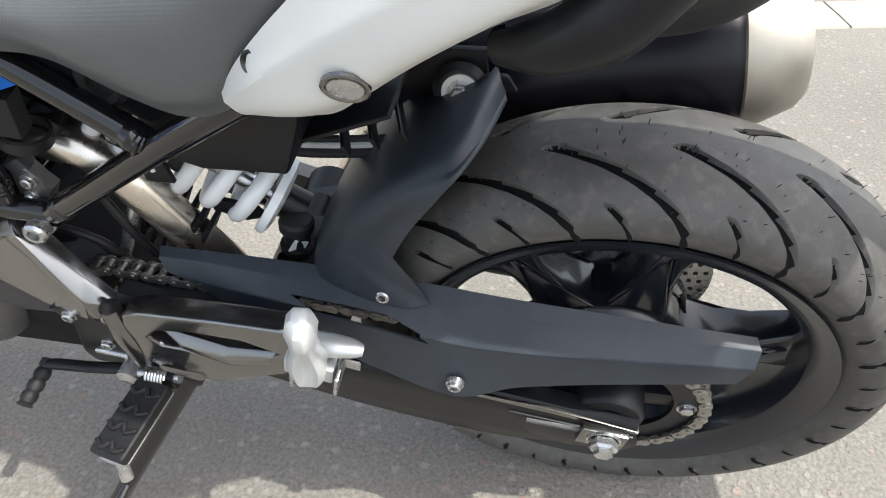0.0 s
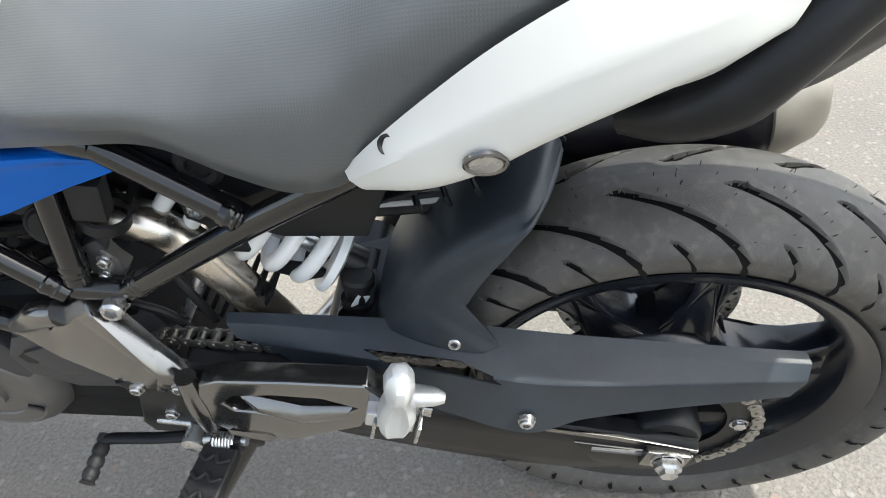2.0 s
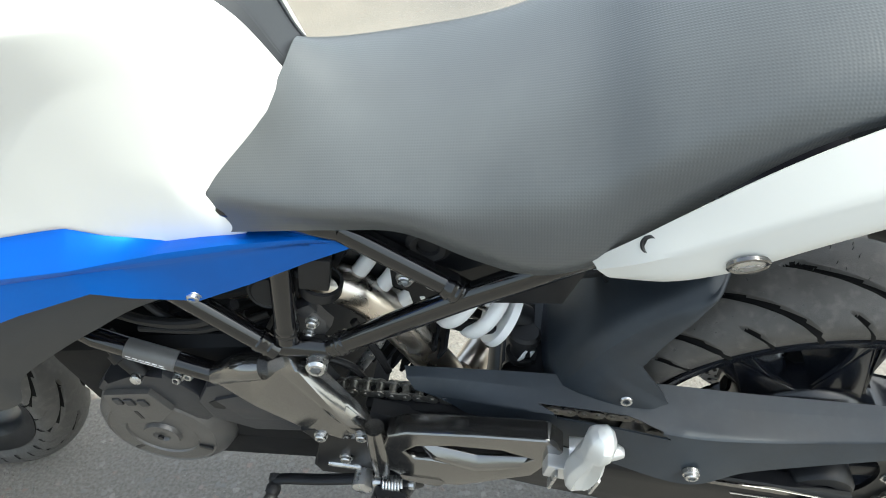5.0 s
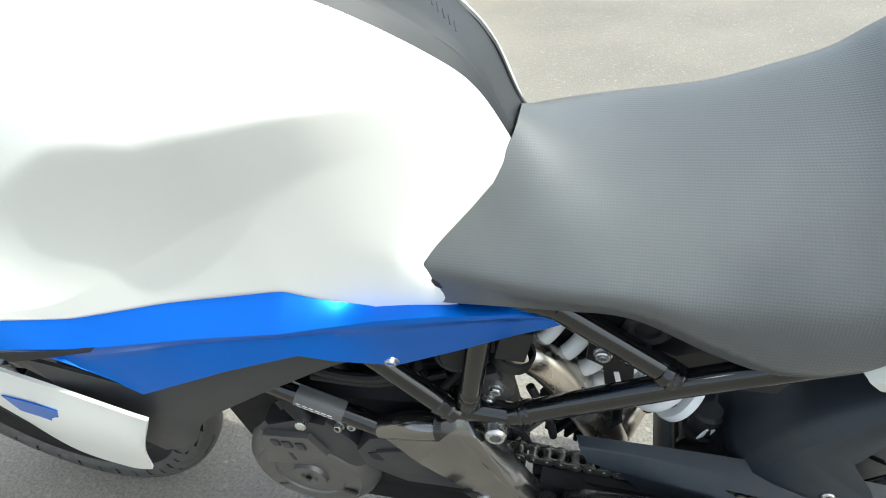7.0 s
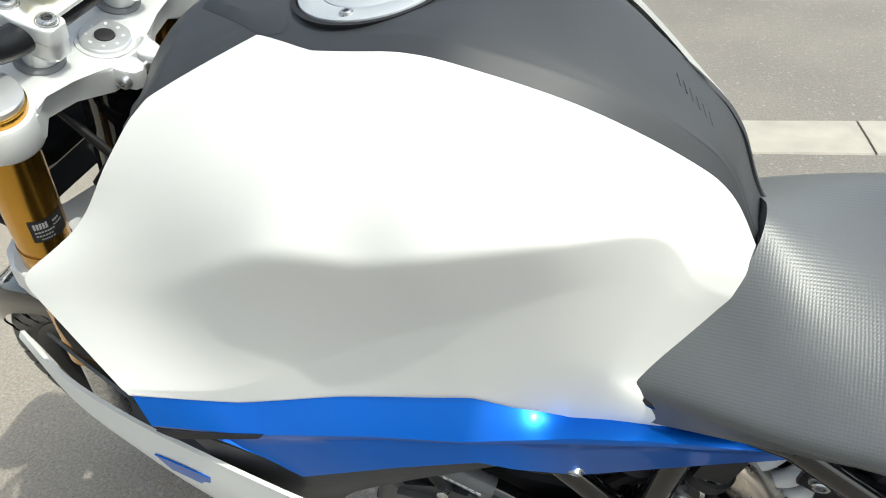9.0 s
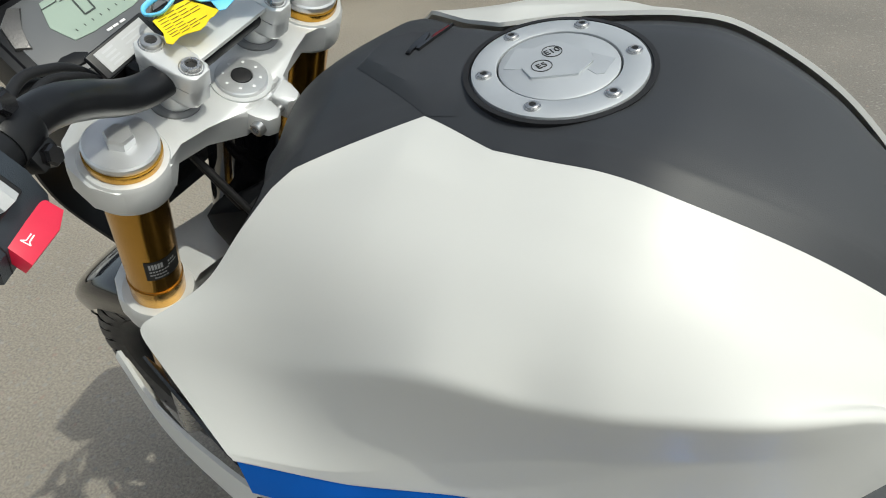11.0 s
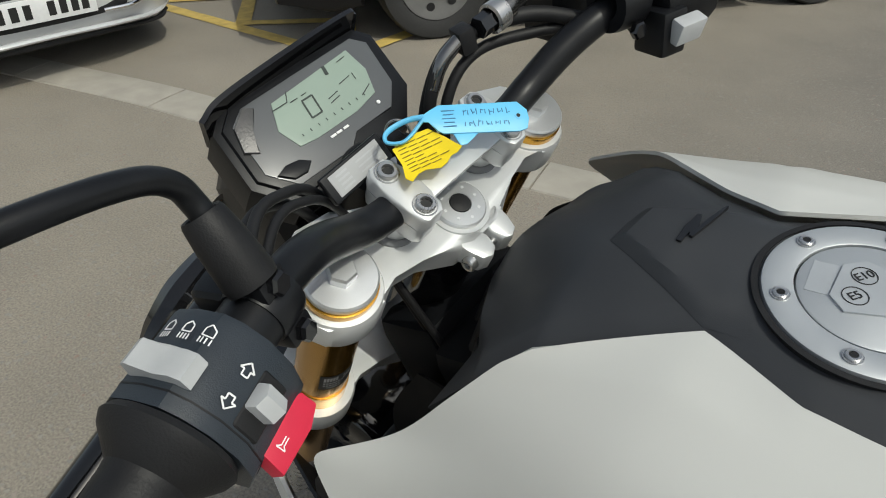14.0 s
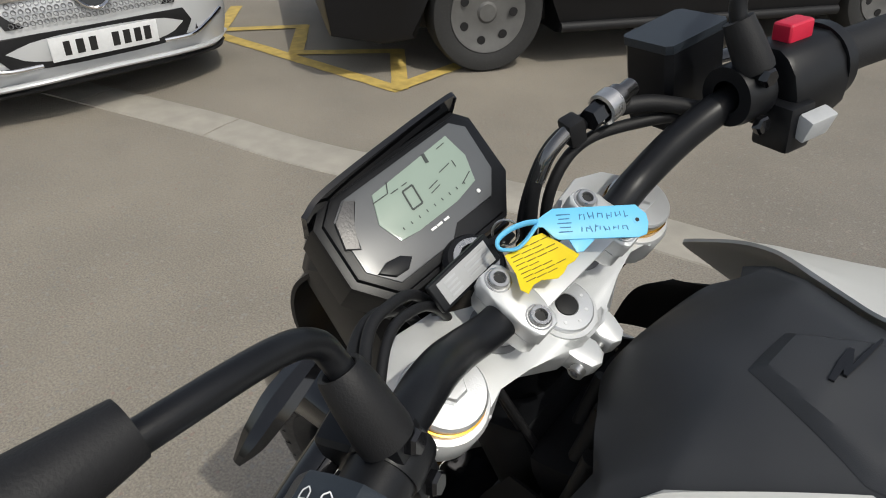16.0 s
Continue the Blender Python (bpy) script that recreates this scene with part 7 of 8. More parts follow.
part("display", dslab([(-0.046, -0.012), (-0.030, -0.014), (0.010, -0.014), (0.034, -0.010), (0.043, 0.010), (0.041, 0.031), (-0.040, 0.026), (-0.051, 0.006)], 0.005, 0.0060, 0.0004), LCD, dash, "pale green liquid crystal display")
part("case_back", sheet([[dash_at(v, 0.040, -0.03) for v in (-0.06, 0, 0.06)], [dash_at(v, 0.0, -0.065) for v in (-0.06, 0, 0.06)], [dash_at(v, -0.05, -0.035) for v in (-0.06, 0, 0.06)]], 12, 12, 0.004), SATIN_BLACK, dash)
part("visor", sheet([[dash_at(-0.092, 0.040, 0.010), dash_at(-0.070, 0.046, 0.016), dash_at(0.0, 0.051, 0.018), dash_at(0.060, 0.054, 0.016), dash_at(0.069, 0.052, 0.012)],
                     [dash_at(-0.088, 0.034, -0.02), dash_at(-0.068, 0.044, -0.02), dash_at(0.0, 0.047, -0.02), dash_at(0.060, 0.048, -0.02), dash_at(0.070, 0.044, -0.02)]], 30, 8, 0.004), GLOSS_BLACK, dash)
part("side_trim", dslab([(-0.082, 0.006), (-0.0755, 0.024), (-0.060, 0.034), (-0.053, 0.029), (-0.067, 0.016), (-0.073, 0.000)], 0.004, 0.0075, 0.001), CASE, dash)
part("button", dslab([(-0.076, -0.020), (-0.066, -0.017), (-0.055, -0.019), (-0.048, -0.025), (-0.056, -0.030), (-0.067, -0.029)], 0.003, 0.008, 0.002), SATIN_BLACK, dash, "black menu button")


def on_lcd(v, w):
    return dash_at(-0.0035 + v * 0.88, 0.0115 + w * 0.74, 0.0063)


def seven(v, w, size):
    a, b = size * 0.28, size * 0.5
    c = 0.18
    P = lambda x, y: (v + x + y * c, w + y)
    return [(P(-a, b), P(a, b)), (P(a, b), P(a, 0)), (P(a, 0), P(a, -b)), (P(-a, -b), P(a, -b)), (P(-a, b), P(-a, 0)), (P(-a, 0), P(-a, -b))]


SEGMENT = material("display_segment", (0.045, 0.055, 0.05), 0.3, vary=0.0)
strokes("display_digit", on_lcd, seven(-0.015, -0.005, 0.020), 0.0014, SEGMENT, dash)
strokes("display_digit", on_lcd, [((0.018, 0.014), (0.020, 0.024))], 0.0030, SEGMENT, dash)
strokes("display_marks", on_lcd, [((-0.040 + 0.009 * k, -0.0255), (-0.040 + 0.009 * k, -0.0225)) for k in range(9)] + [((0.002, -0.008), (0.014, -0.006)), ((0.001, -0.013), (0.013, -0.011)), ((0.020, -0.001), (0.034, 0.001)), ((0.037, -0.006), (0.038, 0.002)), ((-0.028, 0.010), (-0.020, 0.010)), ((-0.016, 0.010), (-0.010, 0.010)), ((-0.046, 0.012), (-0.030, 0.012)), ((-0.030, 0.012), (-0.024, 0.022)), ((0.034, 0.020), (0.044, 0.021)), ((0.030, -0.024), (0.044, -0.018))], 0.0008, SEGMENT, dash)
bm = bmesh.new()
for v in (-0.012, -0.006, 0.001):
    box_into(bm, (0.005, 0.0005, 0.0018), Matrix.Translation(dash_at(v - 0.008, -0.0190, 0.0056)) @ Matrix((Vector((0, 1, 0)), D_N, D_UP)).transposed().to_4x4(), 0)
part("printed_mark", bm, WHITE_INK, dash)
part("sensor_dot", lathe([(0.0016, 0), (0.0016, 0.0008), (0, 0.0008)], dash_at(0.030, -0.0175, 0.0054), D_N, 16), WHITE_INK, dash)
# headlight shell ahead of the panel
part("headlight_shell", sheet([[(-1.235, -0.070, 0.960), (-1.235, 0.0, 0.970), (-1.235, 0.070, 0.960)], [(-1.29, -0.085, 0.91), (-1.30, 0.0, 0.93), (-1.29, 0.085, 0.91)], [(-1.31, -0.085, 0.83), (-1.33, 0.0, 0.83), (-1.31, 0.085, 0.83)], [(-1.28, -0.07, 0.75), (-1.30, 0.0, 0.74), (-1.28, 0.07, 0.75)]], 24, 24, 0.004), SATIN_BLACK, None, "black headlight shell")
part("headlight_back", box((0.10, 0.15, 0.14), pose(-1.22, -0.005, 0.90, 0, -25, 0), 0.03, 3), SATIN_BLACK)
part("ignition_switch", lathe([(0.010, -0.05), (0.022, -0.05), (0.023, -0.004), (0.020, 0.0), (0.012, 0.001), (0.011, -0.001), (0, -0.001)], Vector((-1.118, -0.026, 0.990)), A_UP, 32), SATIN_BLACK)
part("ignition_ring", lathe([(0.012, 0.0), (0.0165, 0.0), (0.0165, 0.002), (0.012, 0.002)], Vector((-1.118, -0.026, 0.990)), A_UP, 32), STEEL)

# cables and hoses in front of and behind the head
for pts, r, mat in (
    ([(-1.060, -0.175, 1.030), (-1.092, -0.141, 1.034), (-1.103, -0.117, 1.029), (-1.112, -0.086, 1.007), (-1.108, -0.06, 0.95), (-1.07, -0.05, 0.86)], 0.0036, SOFT_RUBBER),
    ([(-1.056, -0.172, 1.022), (-1.085, -0.135, 1.028), (-1.097, -0.108, 1.020), (-1.104, -0.080, 0.995), (-1.100, -0.06, 0.94), (-1.05, -0.05, 0.84)], 0.0032, SOFT_RUBBER),
    ([(-1.062, -0.180, 1.030), (-1.097, -0.148, 1.028), (-1.112, -0.120, 1.020), (-1.120, -0.092, 0.99), (-1.12, -0.07, 0.93)], 0.0040, SOFT_RUBBER),
    ([(-1.096, 0.104, 1.046), (-1.104, 0.085, 1.045), (-1.110, 0.068, 1.042), (-1.116, 0.046, 1.020), (-1.118, 0.036, 0.975), (-1.115, 0.04, 0.90)], 0.0050, SOFT_RUBBER),
    ([(-1.050, 0.165, 1.030), (-1.085, 0.125, 1.045), (-1.112, 0.075, 1.040), (-1.120, 0.045, 1.010), (-1.125, 0.035, 0.95), (-1.11, 0.04, 0.88)], 0.0062, SOFT_RUBBER),
    ([(-1.048, 0.175, 1.024), (-1.080, 0.130, 1.030), (-1.105, 0.085, 1.028), (-1.113, 0.055, 1.000), (-1.115, 0.045, 0.94)], 0.0045, SOFT_RUBBER),
    ([(-1.00, -0.06, 0.90), (-1.01, -0.075, 0.85), (-1.03, -0.08, 0.78), (-1.00, -0.07, 0.70)], 0.0075, SOFT_RUBBER),
    ([(-1.01, -0.03, 0.91), (-1.02, -0.05, 0.86), (-1.04, -0.055, 0.79), (-1.02, -0.05, 0.70)], 0.0085, SOFT_RUBBER),
    ([(-1.03, 0.0, 0.90), (-1.04, -0.03, 0.84), (-1.06, -0.03, 0.77), (-1.05, -0.03, 0.68)], 0.0065, SOFT_RUBBER),
    ([(-0.99, -0.09, 0.88), (-1.00, -0.10, 0.83), (-1.04, -0.105, 0.78), (-1.05, -0.10, 0.72)], 0.0055, SOFT_RUBBER),
):
    part("cable", tube(pts, r, 12), mat)
part("hose_end", tube([(-1.108, 0.072, 1.0445), (-1.113, 0.055, 1.033), (-1.1165, 0.044, 1.014)], 0.0055, 14), GUNMETAL)
part("cable_clip", box((0.016, 0.014, 0.020), pose(-1.108, 0.076, 1.042, 10, 0, -20), 0.003), SOFT_RUBBER)
part("hose_clamp", lathe([(0.0090, -0.005), (0.0105, -0.004), (0.0105, 0.004), (0.0090, 0.005)], Vector((-1.025, -0.0515, 0.845)), (-0.25, -0.2, -0.9), 24), STEEL)
# dark panels added to close the gaps to the sunlit ground
for s in (-1, 1):
    part("inner_panel", sheet([[(-1.060, s * 0.075, 0.835), (-0.99, s * 0.090, 0.870), (-0.90, s * 0.10, 0.90)], [(-1.095, s * 0.085, 0.76), (-1.00, s * 0.105, 0.78), (-0.90, s * 0.12, 0.78)], [(-1.10, s * 0.085, 0.62), (-1.00, s * 0.11, 0.62), (-0.90, s * 0.12, 0.62)]], 16, 12, 0.003, flip=s > 0), MATT_BLACK, None, "matt black inner panel")
T_LINER = [
    [(-0.985, 0.148, 0.892), (-1.018, 0.164, 0.864), (-1.048, 0.180, 0.840), (-1.068, 0.190, 0.826)],
    [(-0.985, 0.168, 0.830), (-1.025, 0.180, 0.812), (-1.075, 0.188, 0.795), (-1.108, 0.190, 0.788)],
    [(-0.985, 0.188, 0.760), (-1.030, 0.194, 0.745), (-1.090, 0.194, 0.735), (-1.132, 0.188, 0.725)],
]
part("tank_liner", sheet(T_LINER, 24, 18, 0.003), MATT_BLACK, None, "matt black liner behind the tank cover")
part("tank_liner", sheet([[(x + 0.016, 0.016 - y, z) for x, y, z in r] for r in T_LINER], 24, 18, 0.003, flip=True), MATT_BLACK, None, "matt black liner behind the tank cover")
# made-up black boxes that keep the space behind the head dark
bm = bmesh.new()
box_into(bm, (0.10, 0.14, 0.16), pose(-0.985, 0.0, 0.80, 0, -20, 0), 0.02)
box_into(bm, (0.075, 0.13, 0.17), pose(-1.065, 0.005, 0.775, 0, -22, 0), 0.02)
part("dark_filler", bm, MATT_BLACK)

# ---- key, fob and paper tags: separate things hanging at the ignition ----
UP = bike.matrix_basis
key = new("ignition_key")
key.matrix_basis = UP
tagged(key, "black key in the ignition switch", "key")
finish(slab([(-0.012, 0.004), (-0.008, 0.026), (0.008, 0.030), (0.015, 0.022), (0.010, 0.004)], -0.003, 0.003, 0.0015, place=lambda x, y, z: Vector((-1.112, -0.022, 0.990)) + Vector((0.3, 0.95, 0)) * x + Vector((-0.95, 0.3, 0)) * y + A_UP * z), "key_head", SATIN_BLACK, key)
finish(tube([(-1.112, -0.022, 0.985), (-1.110, -0.022, 0.998)], 0.003, 10, False), "key_blade", STEEL, key)
ring_pts = [Vector((-1.098, -0.016, 1.016)) + 0.011 * Vector((math.cos(a) * 0.6, math.cos(a) * 0.5, math.sin(a))) for a in np.linspace(0, 2 * math.pi, 30)]
finish(tube(ring_pts, 0.0009, 8, False), "key_ring", STEEL, key)
PAPER = material("grey_white_paper", (0.38, 0.385, 0.39), 0.6, vary=0.05, scale=60)
fob = new("key_fob")
fob.matrix_basis = UP
tagged(fob, "black key fob with a white label", "key fob")


def quad_frame(origin, right_pt, hint):
    x = (Vector(right_pt) - Vector(origin)).normalized()
    z = x.cross(Vector(hint)).normalized()
    return Matrix.Translation(Vector(origin)) @ Matrix((x, z.cross(x), z)).transposed().to_4x4()


FM = quad_frame((-1.092, -0.088, 1.003), (-1.092, -0.034, 1.007), (-0.55, 0, 0.83))
finish(box((0.0555, 0.0205, 0.005), FM @ Matrix.Translation((0.030, 0.0103, 0)), 0.002, 3), "fob_body", SATIN_BLACK, fob)
finish(box((0.045, 0.0155, 0.0006), FM @ Matrix.Translation((0.0305, 0.0103, 0.0027)), 0.0001, 1), "paper_label", PAPER, fob, "white paper label with grey lines")
bm = bmesh.new()
for k in range(3):
    box_into(bm, (0.018, 0.0011, 0.0003), FM @ Matrix.Translation((0.040, 0.0065 + 0.0038 * k, 0.0031)), 0)
for k in range(4):
    box_into(bm, (0.010, 0.0014, 0.0003), FM @ Matrix.Translation((0.018, 0.0055 + 0.0032 * k, 0.0031)), 0)
finish(bm, "printed_line", GREY_PLASTIC, fob)
YELLOW = material("yellow_paper", (0.80, 0.60, 0.01), 0.6, vary=0.06, scale=40, bump=0.1, grain=300)
SKY_BLUE = material("light_blue_plastic", (0.13, 0.50, 0.78), 0.42, vary=0.04, scale=40)
yel = new("yellow_tag")
yel.matrix_basis = UP
tagged(yel, "creased yellow paper tag with printed lines", "tag")
YM = quad_frame((-1.083, -0.040, 1.030), (-1.060, 0.010, 1.036), (0.85, -0.20, -0.25))
pts = lambda x, y, h: YM @ Vector((x, y, h + 0.0025 * math.sin(60 * x) + 0.002 * math.sin(80 * y)))
Y_EDGE = [(-0.0003, 0.0078), (0.0160, 0.0025), (0.0279, 0.0036), (0.0347, 0.0151), (0.0398, 0.0275), (0.0352, 0.0298), (0.0301, 0.0301), (0.0258, 0.0334), (0.0202, 0.0354), (0.0113, 0.0319), (0.0035, 0.0329), (-0.0007, 0.0371), (-0.0034, 0.0326), (-0.0002, 0.0214)]


def creased_paper(edge, place, steps=9):
    """A thin sheet inside an outline, in rings from its middle out, so that it can be bent."""
    bm = bmesh.new()
    fine = bend([(x, y, 0) for x, y in edge + edge[:1]], 57)[:-1]
    mid = fine.mean(axis=0)
    for side in (-0.0002, 0.0002):
        rings = [[bm.verts.new(place(*(mid + (p - mid) * k / steps)[:2], side)) for p in fine] for k in range(1, steps + 1)]
        n = len(fine)
        bm.faces.new(rings[0] if side > 0 else rings[0][::-1])
        for a, b in zip(rings, rings[1:]):
            for i in range(n):
                q = (a[i], b[i], b[(i + 1) % n], a[(i + 1) % n])
                bm.faces.new(q if side > 0 else q[::-1])
    return bm


finish(creased_paper(Y_EDGE, pts), "paper", YELLOW, yel)
bm = bmesh.new()
for j, n_w in enumerate((4, 3, 4, 4, 2, 3, 4, 3)):
    for i in range(n_w):
        c = pts(0.0055 + 0.0075 * i, 0.0075 + 0.0031 * j, -0.0008)
        box_into(bm, (0.0064, 0.0005, 0.0002), Matrix.Translation(c) @ YM.to_3x3().to_4x4(), 0)
finish(bm, "printed_line", material("brown_ink", (0.16, 0.11, 0.012), 0.6), yel)
tag = new("blue_tag")
tag.matrix_basis = UP
tagged(tag, "light blue plastic loop tag with handwriting", "tag")
TM = quad_frame((-1.075, -0.010, 1.040), (-1.033, 0.046, 1.026), (0.70, -0.45, -0.55))
body = [(-0.0015, 0.0052), (0.0027, 0.0026), (0.0094, -0.0013), (0.0641, -0.0006), (0.0699, 0.0061), (0.0702, 0.0123), (0.0678, 0.0195), (0.0622, 0.0211), (0.0103, 0.0192), (0.0062, 0.0169), (0.0013, 0.0105), (-0.0039, 0.0106)]
finish(slab(body, -0.0006, 0.0006, 0.0003, place=lambda x, h, y: TM @ Vector((x, y, h + 0.0015 * math.sin(x * 50)))), "tag_body", SKY_BLUE, tag)
loop = [TM @ Vector(p) for p in ((-0.0015, 0.0068, 0), (-0.0100, 0.0069, 0.002), (-0.0197, 0.0098, 0.004), (-0.0272, 0.0155, 0.004), (-0.0270, 0.0213, 0.004), (-0.0181, 0.0228, 0.002), (-0.0111, 0.0183, 0.001), (-0.0030, 0.0095, 0))]
finish(slab([(0.0163, 0.0186), (0.0337, 0.0200), (0.0247, 0.0274), (0.0201, 0.0278)], 0.0008, 0.0016, 0.0003, place=lambda x, h, y: TM @ Vector((x, y, h))), "folded_end", SKY_BLUE, tag)
finish(lathe([(0.0014, -0.0009), (0.0026, -0.0009), (0.0026, 0.0009), (0.0014, 0.0009)], TM @ Vector((0.0631, 0.0097, 0.0)), TM.to_3x3().col[2], 24), "eyelet", SKY_BLUE, tag)
# dark disc filling the eyelet, standing for the shade of an open hole
finish(lathe([(0, -0.0008), (0.0015, -0.0008), (0.0015, 0.0008), (0, 0.0008)], TM @ Vector((0.0631, 0.0097, 0.0)), TM.to_3x3().col[2], 24), "eyelet_shade", SOFT_RUBBER, tag)
finish(tube(loop, 0.0013, 10, flat=1.6), "tag_loop", SKY_BLUE, tag)
bm = bmesh.new()
for j in range(5):
    box_into(bm, (0.009 - 0.002 * (j % 2), 0.0006, 0.0003), TM @ Matrix.Translation((0.0150, 0.0035 + 0.0028 * j, -0.0008)), 0)
rnd_t = random.Random(12)
for i in range(11):
    for j in range(2):
        x, y = 0.0255 + 0.0030 * i, 0.0055 + 0.0085 * j + rnd_t.uniform(-0.0006, 0.0006)
        box_into(bm, (0.0005, rnd_t.uniform(0.0022, 0.0046), 0.0003), TM @ Matrix.Translation((x, y, -0.0008)) @ pose(0, 0, 0, 0, 0, rnd_t.uniform(-16, 16)), 0)
        if i % 2 == j:
            box_into(bm, (0.0022, 0.0005, 0.0003), TM @ Matrix.Translation((x + 0.001, y + rnd_t.uniform(-0.0015, 0.0015), -0.0008)) @ pose(0, 0, 0, 0, 0, rnd_t.uniform(-20, 20)), 0)
finish(bm, "printed_line", material("dark_blue_ink", (0.04, 0.17, 0.34), 0.6), tag)

# ---- car park round the motorcycle ----
YELLOW_PAINT = material("worn_yellow_road_paint", (0.50, 0.36, 0.10), 0.8, vary=0.22, scale=14, bump=0.4, grain=200)
CAR_WHITE = material("silver_white_car_paint", (0.52, 0.53, 0.54), 0.25, metal=0.1, coat=0.8, vary=0.02, scale=4)
CAR_BLACK = material("black_car_paint", (0.006, 0.006, 0.007), 0.35, coat=0.0, vary=0.1, scale=4, spec=0.3)
CAR_TYRE = material("black_car_tyre_rubber", (0.018, 0.018, 0.018), 0.75, vary=0.15, scale=20, dust=0.03)
GLASS_DARK = material("dark_window_glass", (0.012, 0.014, 0.015), 0.06, vary=0.0, spec=0.6)
CHROME = material("chrome", (0.75, 0.75, 0.76), 0.08, metal=1.0, vary=0.02)
WHEEL_GREY = material("grey_wheel_trim", (0.25, 0.25, 0.255), 0.40, metal=0.5, vary=0.06, scale=20)

# trim grey darkened to carry the shade round the van's wheels
WHEEL_SHADED = material("shaded_wheel_trim", (0.10, 0.098, 0.095), 0.55, metal=0.1, vary=0.15, scale=12)


def road_line(points, wide, mat, name, label, lift=0.0042):
    """A painted stripe lying on the ground."""
    bm = bmesh.new()
    p = [Vector((x, y, 0)) for x, y in points]
    for i, (a, b) in enumerate(zip(p, p[1:])):
        high = lift + 0.0012 * (i % 2)
        d = (b - a).normalized()
        n = Vector((-d.y, d.x, 0)) * wide / 2
        a2, b2 = a - d * wide * 0.4, b + d * wide * 0.4
        steps = max(2, int((b2 - a2).length / 0.06))
        rows = []
        for k in range(steps + 1):
            c = a2.lerp(b2, k / steps)
            j0, j1 = [1 + 0.10 * noise.noise(Vector((c.x * 9, c.y * 9, s))) for s in (3.1, 7.7)]
            rows.append([bm.verts.new((*(c + n * j0).xy, high)), bm.verts.new((*(c - n * j1).xy, high))])
        for r0, r1 in zip(rows, rows[1:]):
            bm.faces.new((r0[0], r0[1], r1[1], r1[0]))
    ob = finish(bm, name, mat)
    tagged(ob, label, "road marking", kind="structure")
    return ob


road_line([(-5.60, 1.80), (-3.46, 1.90)], 0.10, YELLOW_PAINT, "road_marking_border", "worn yellow painted bay border")
road_line([(-3.46, 1.93), (-3.97, 2.40), (-4.42, 1.93), (-4.92, 2.36), (-5.27, 1.90), (-5.80, 2.36)], 0.095, YELLOW_PAINT, "road_marking_zigzag", "worn yellow painted zigzag hatching", 0.0066)
road_line([(-3.46, 1.92), (-3.49, 2.60)], 0.10, YELLOW_PAINT, "road_marking_side", "worn yellow painted bay side line", 0.0090)

# flush concrete edging, laid stone by stone
kerb = new("kerb")
tagged(kerb, "pale worn concrete kerb edging", "kerb", kind="structure")
KERB = spline([(2.6, 2.20), (0.77, 1.87), (-0.39, 1.675), (-1.90, 1.43), (-3.05, 1.06), (-3.77, 0.92), (-4.55, 0.72), (-6.2, 0.30)], 260)
run = np.r_[0, np.cumsum(np.hypot(*np.diff(KERB, axis=0).T))]
stone_len = 0.915
for k in range(int(run[-1] / stone_len)):
    s = np.linspace(k * stone_len + 0.004, (k + 1) * stone_len - 0.004, 5)
    bm = bmesh.new()
    rows = []
    for q in s:
        c = np.array([np.interp(q, run, KERB[:, 0]), np.interp(q, run, KERB[:, 1])])
        e = np.array([np.interp(q + 0.05, run, KERB[:, 0]), np.interp(q + 0.05, run, KERB[:, 1])]) - np.array([np.interp(q - 0.05, run, KERB[:, 0]), np.interp(q - 0.05, run, KERB[:, 1])])
        nrm = np.array((-e[1], e[0])) / np.hypot(*e)
        if nrm[1] < 0:
            nrm = -nrm
        rows.append([bm.verts.new((*(c + nrm * o), z)) for o, z in ((-0.118, 0.0), (-0.114, 0.006), (-0.020, 0.010), (0.110, 0.012), (0.116, 0.008), (0.118, 0.0))])
    for a, b in zip(rows, rows[1:]):
        for j in range(5):
            bm.faces.new((a[j], a[j + 1], b[j + 1], b[j]))
    bm.faces.new(rows[0])
    bm.faces.new(rows[-1][::-1])
    finish(bm, "kerb_stone", CONCRETE, kerb)


def wheel(parent, m, r, wide, trim):
    w = new("wheel")
    w.parent = parent
    w.matrix_basis = m
    finish(lathe([(r * 0.66, -wide * 0.40), (r * 0.80, -wide * 0.50), (r * 0.96, -wide * 0.46), (r, -wide * 0.34), (r, wide * 0.34), (r * 0.96, wide * 0.46), (r * 0.80, wide * 0.50), (r * 0.66, wide * 0.40)], (0, 0, 0), (0, 1, 0), 56), "tyre", CAR_TYRE, w)
    bm = lathe([(0, -wide * 0.36), (r * 0.14, -wide * 0.36), (r * 0.18, -wide * 0.30), (r * 0.40, -wide * 0.28), (r * 0.56, -wide * 0.40), (r * 0.66, -wide * 0.44), (r * 0.68, -wide * 0.36), (r * 0.60, 0)], (0, 0, 0), (0, 1, 0), 56)
    finish(bm, "wheel_trim", trim, w, "grey wheel trim")
    for k in range(7):
        a = 2 * math.pi * k / 7
        finish(lathe([(0, 0), (r * 0.075, 0), (r * 0.075, 0.004), (0, 0.004)], (r * 0.46 * math.cos(a), -wide * 0.36, r * 0.46 * math.sin(a)), (0, -1, 0), 14), "trim_slot", SOFT_RUBBER, w)


# pale car facing the motorcycle
car = new("car")
car.matrix_basis = pose(-4.33, 0.735, 0)
tagged(car, "parked white car with a dark mesh grille", "car")


def car_part(name, bm, mat, label="", parent=None):
    return finish(bm, name, mat, parent or car, label)


BODY = []
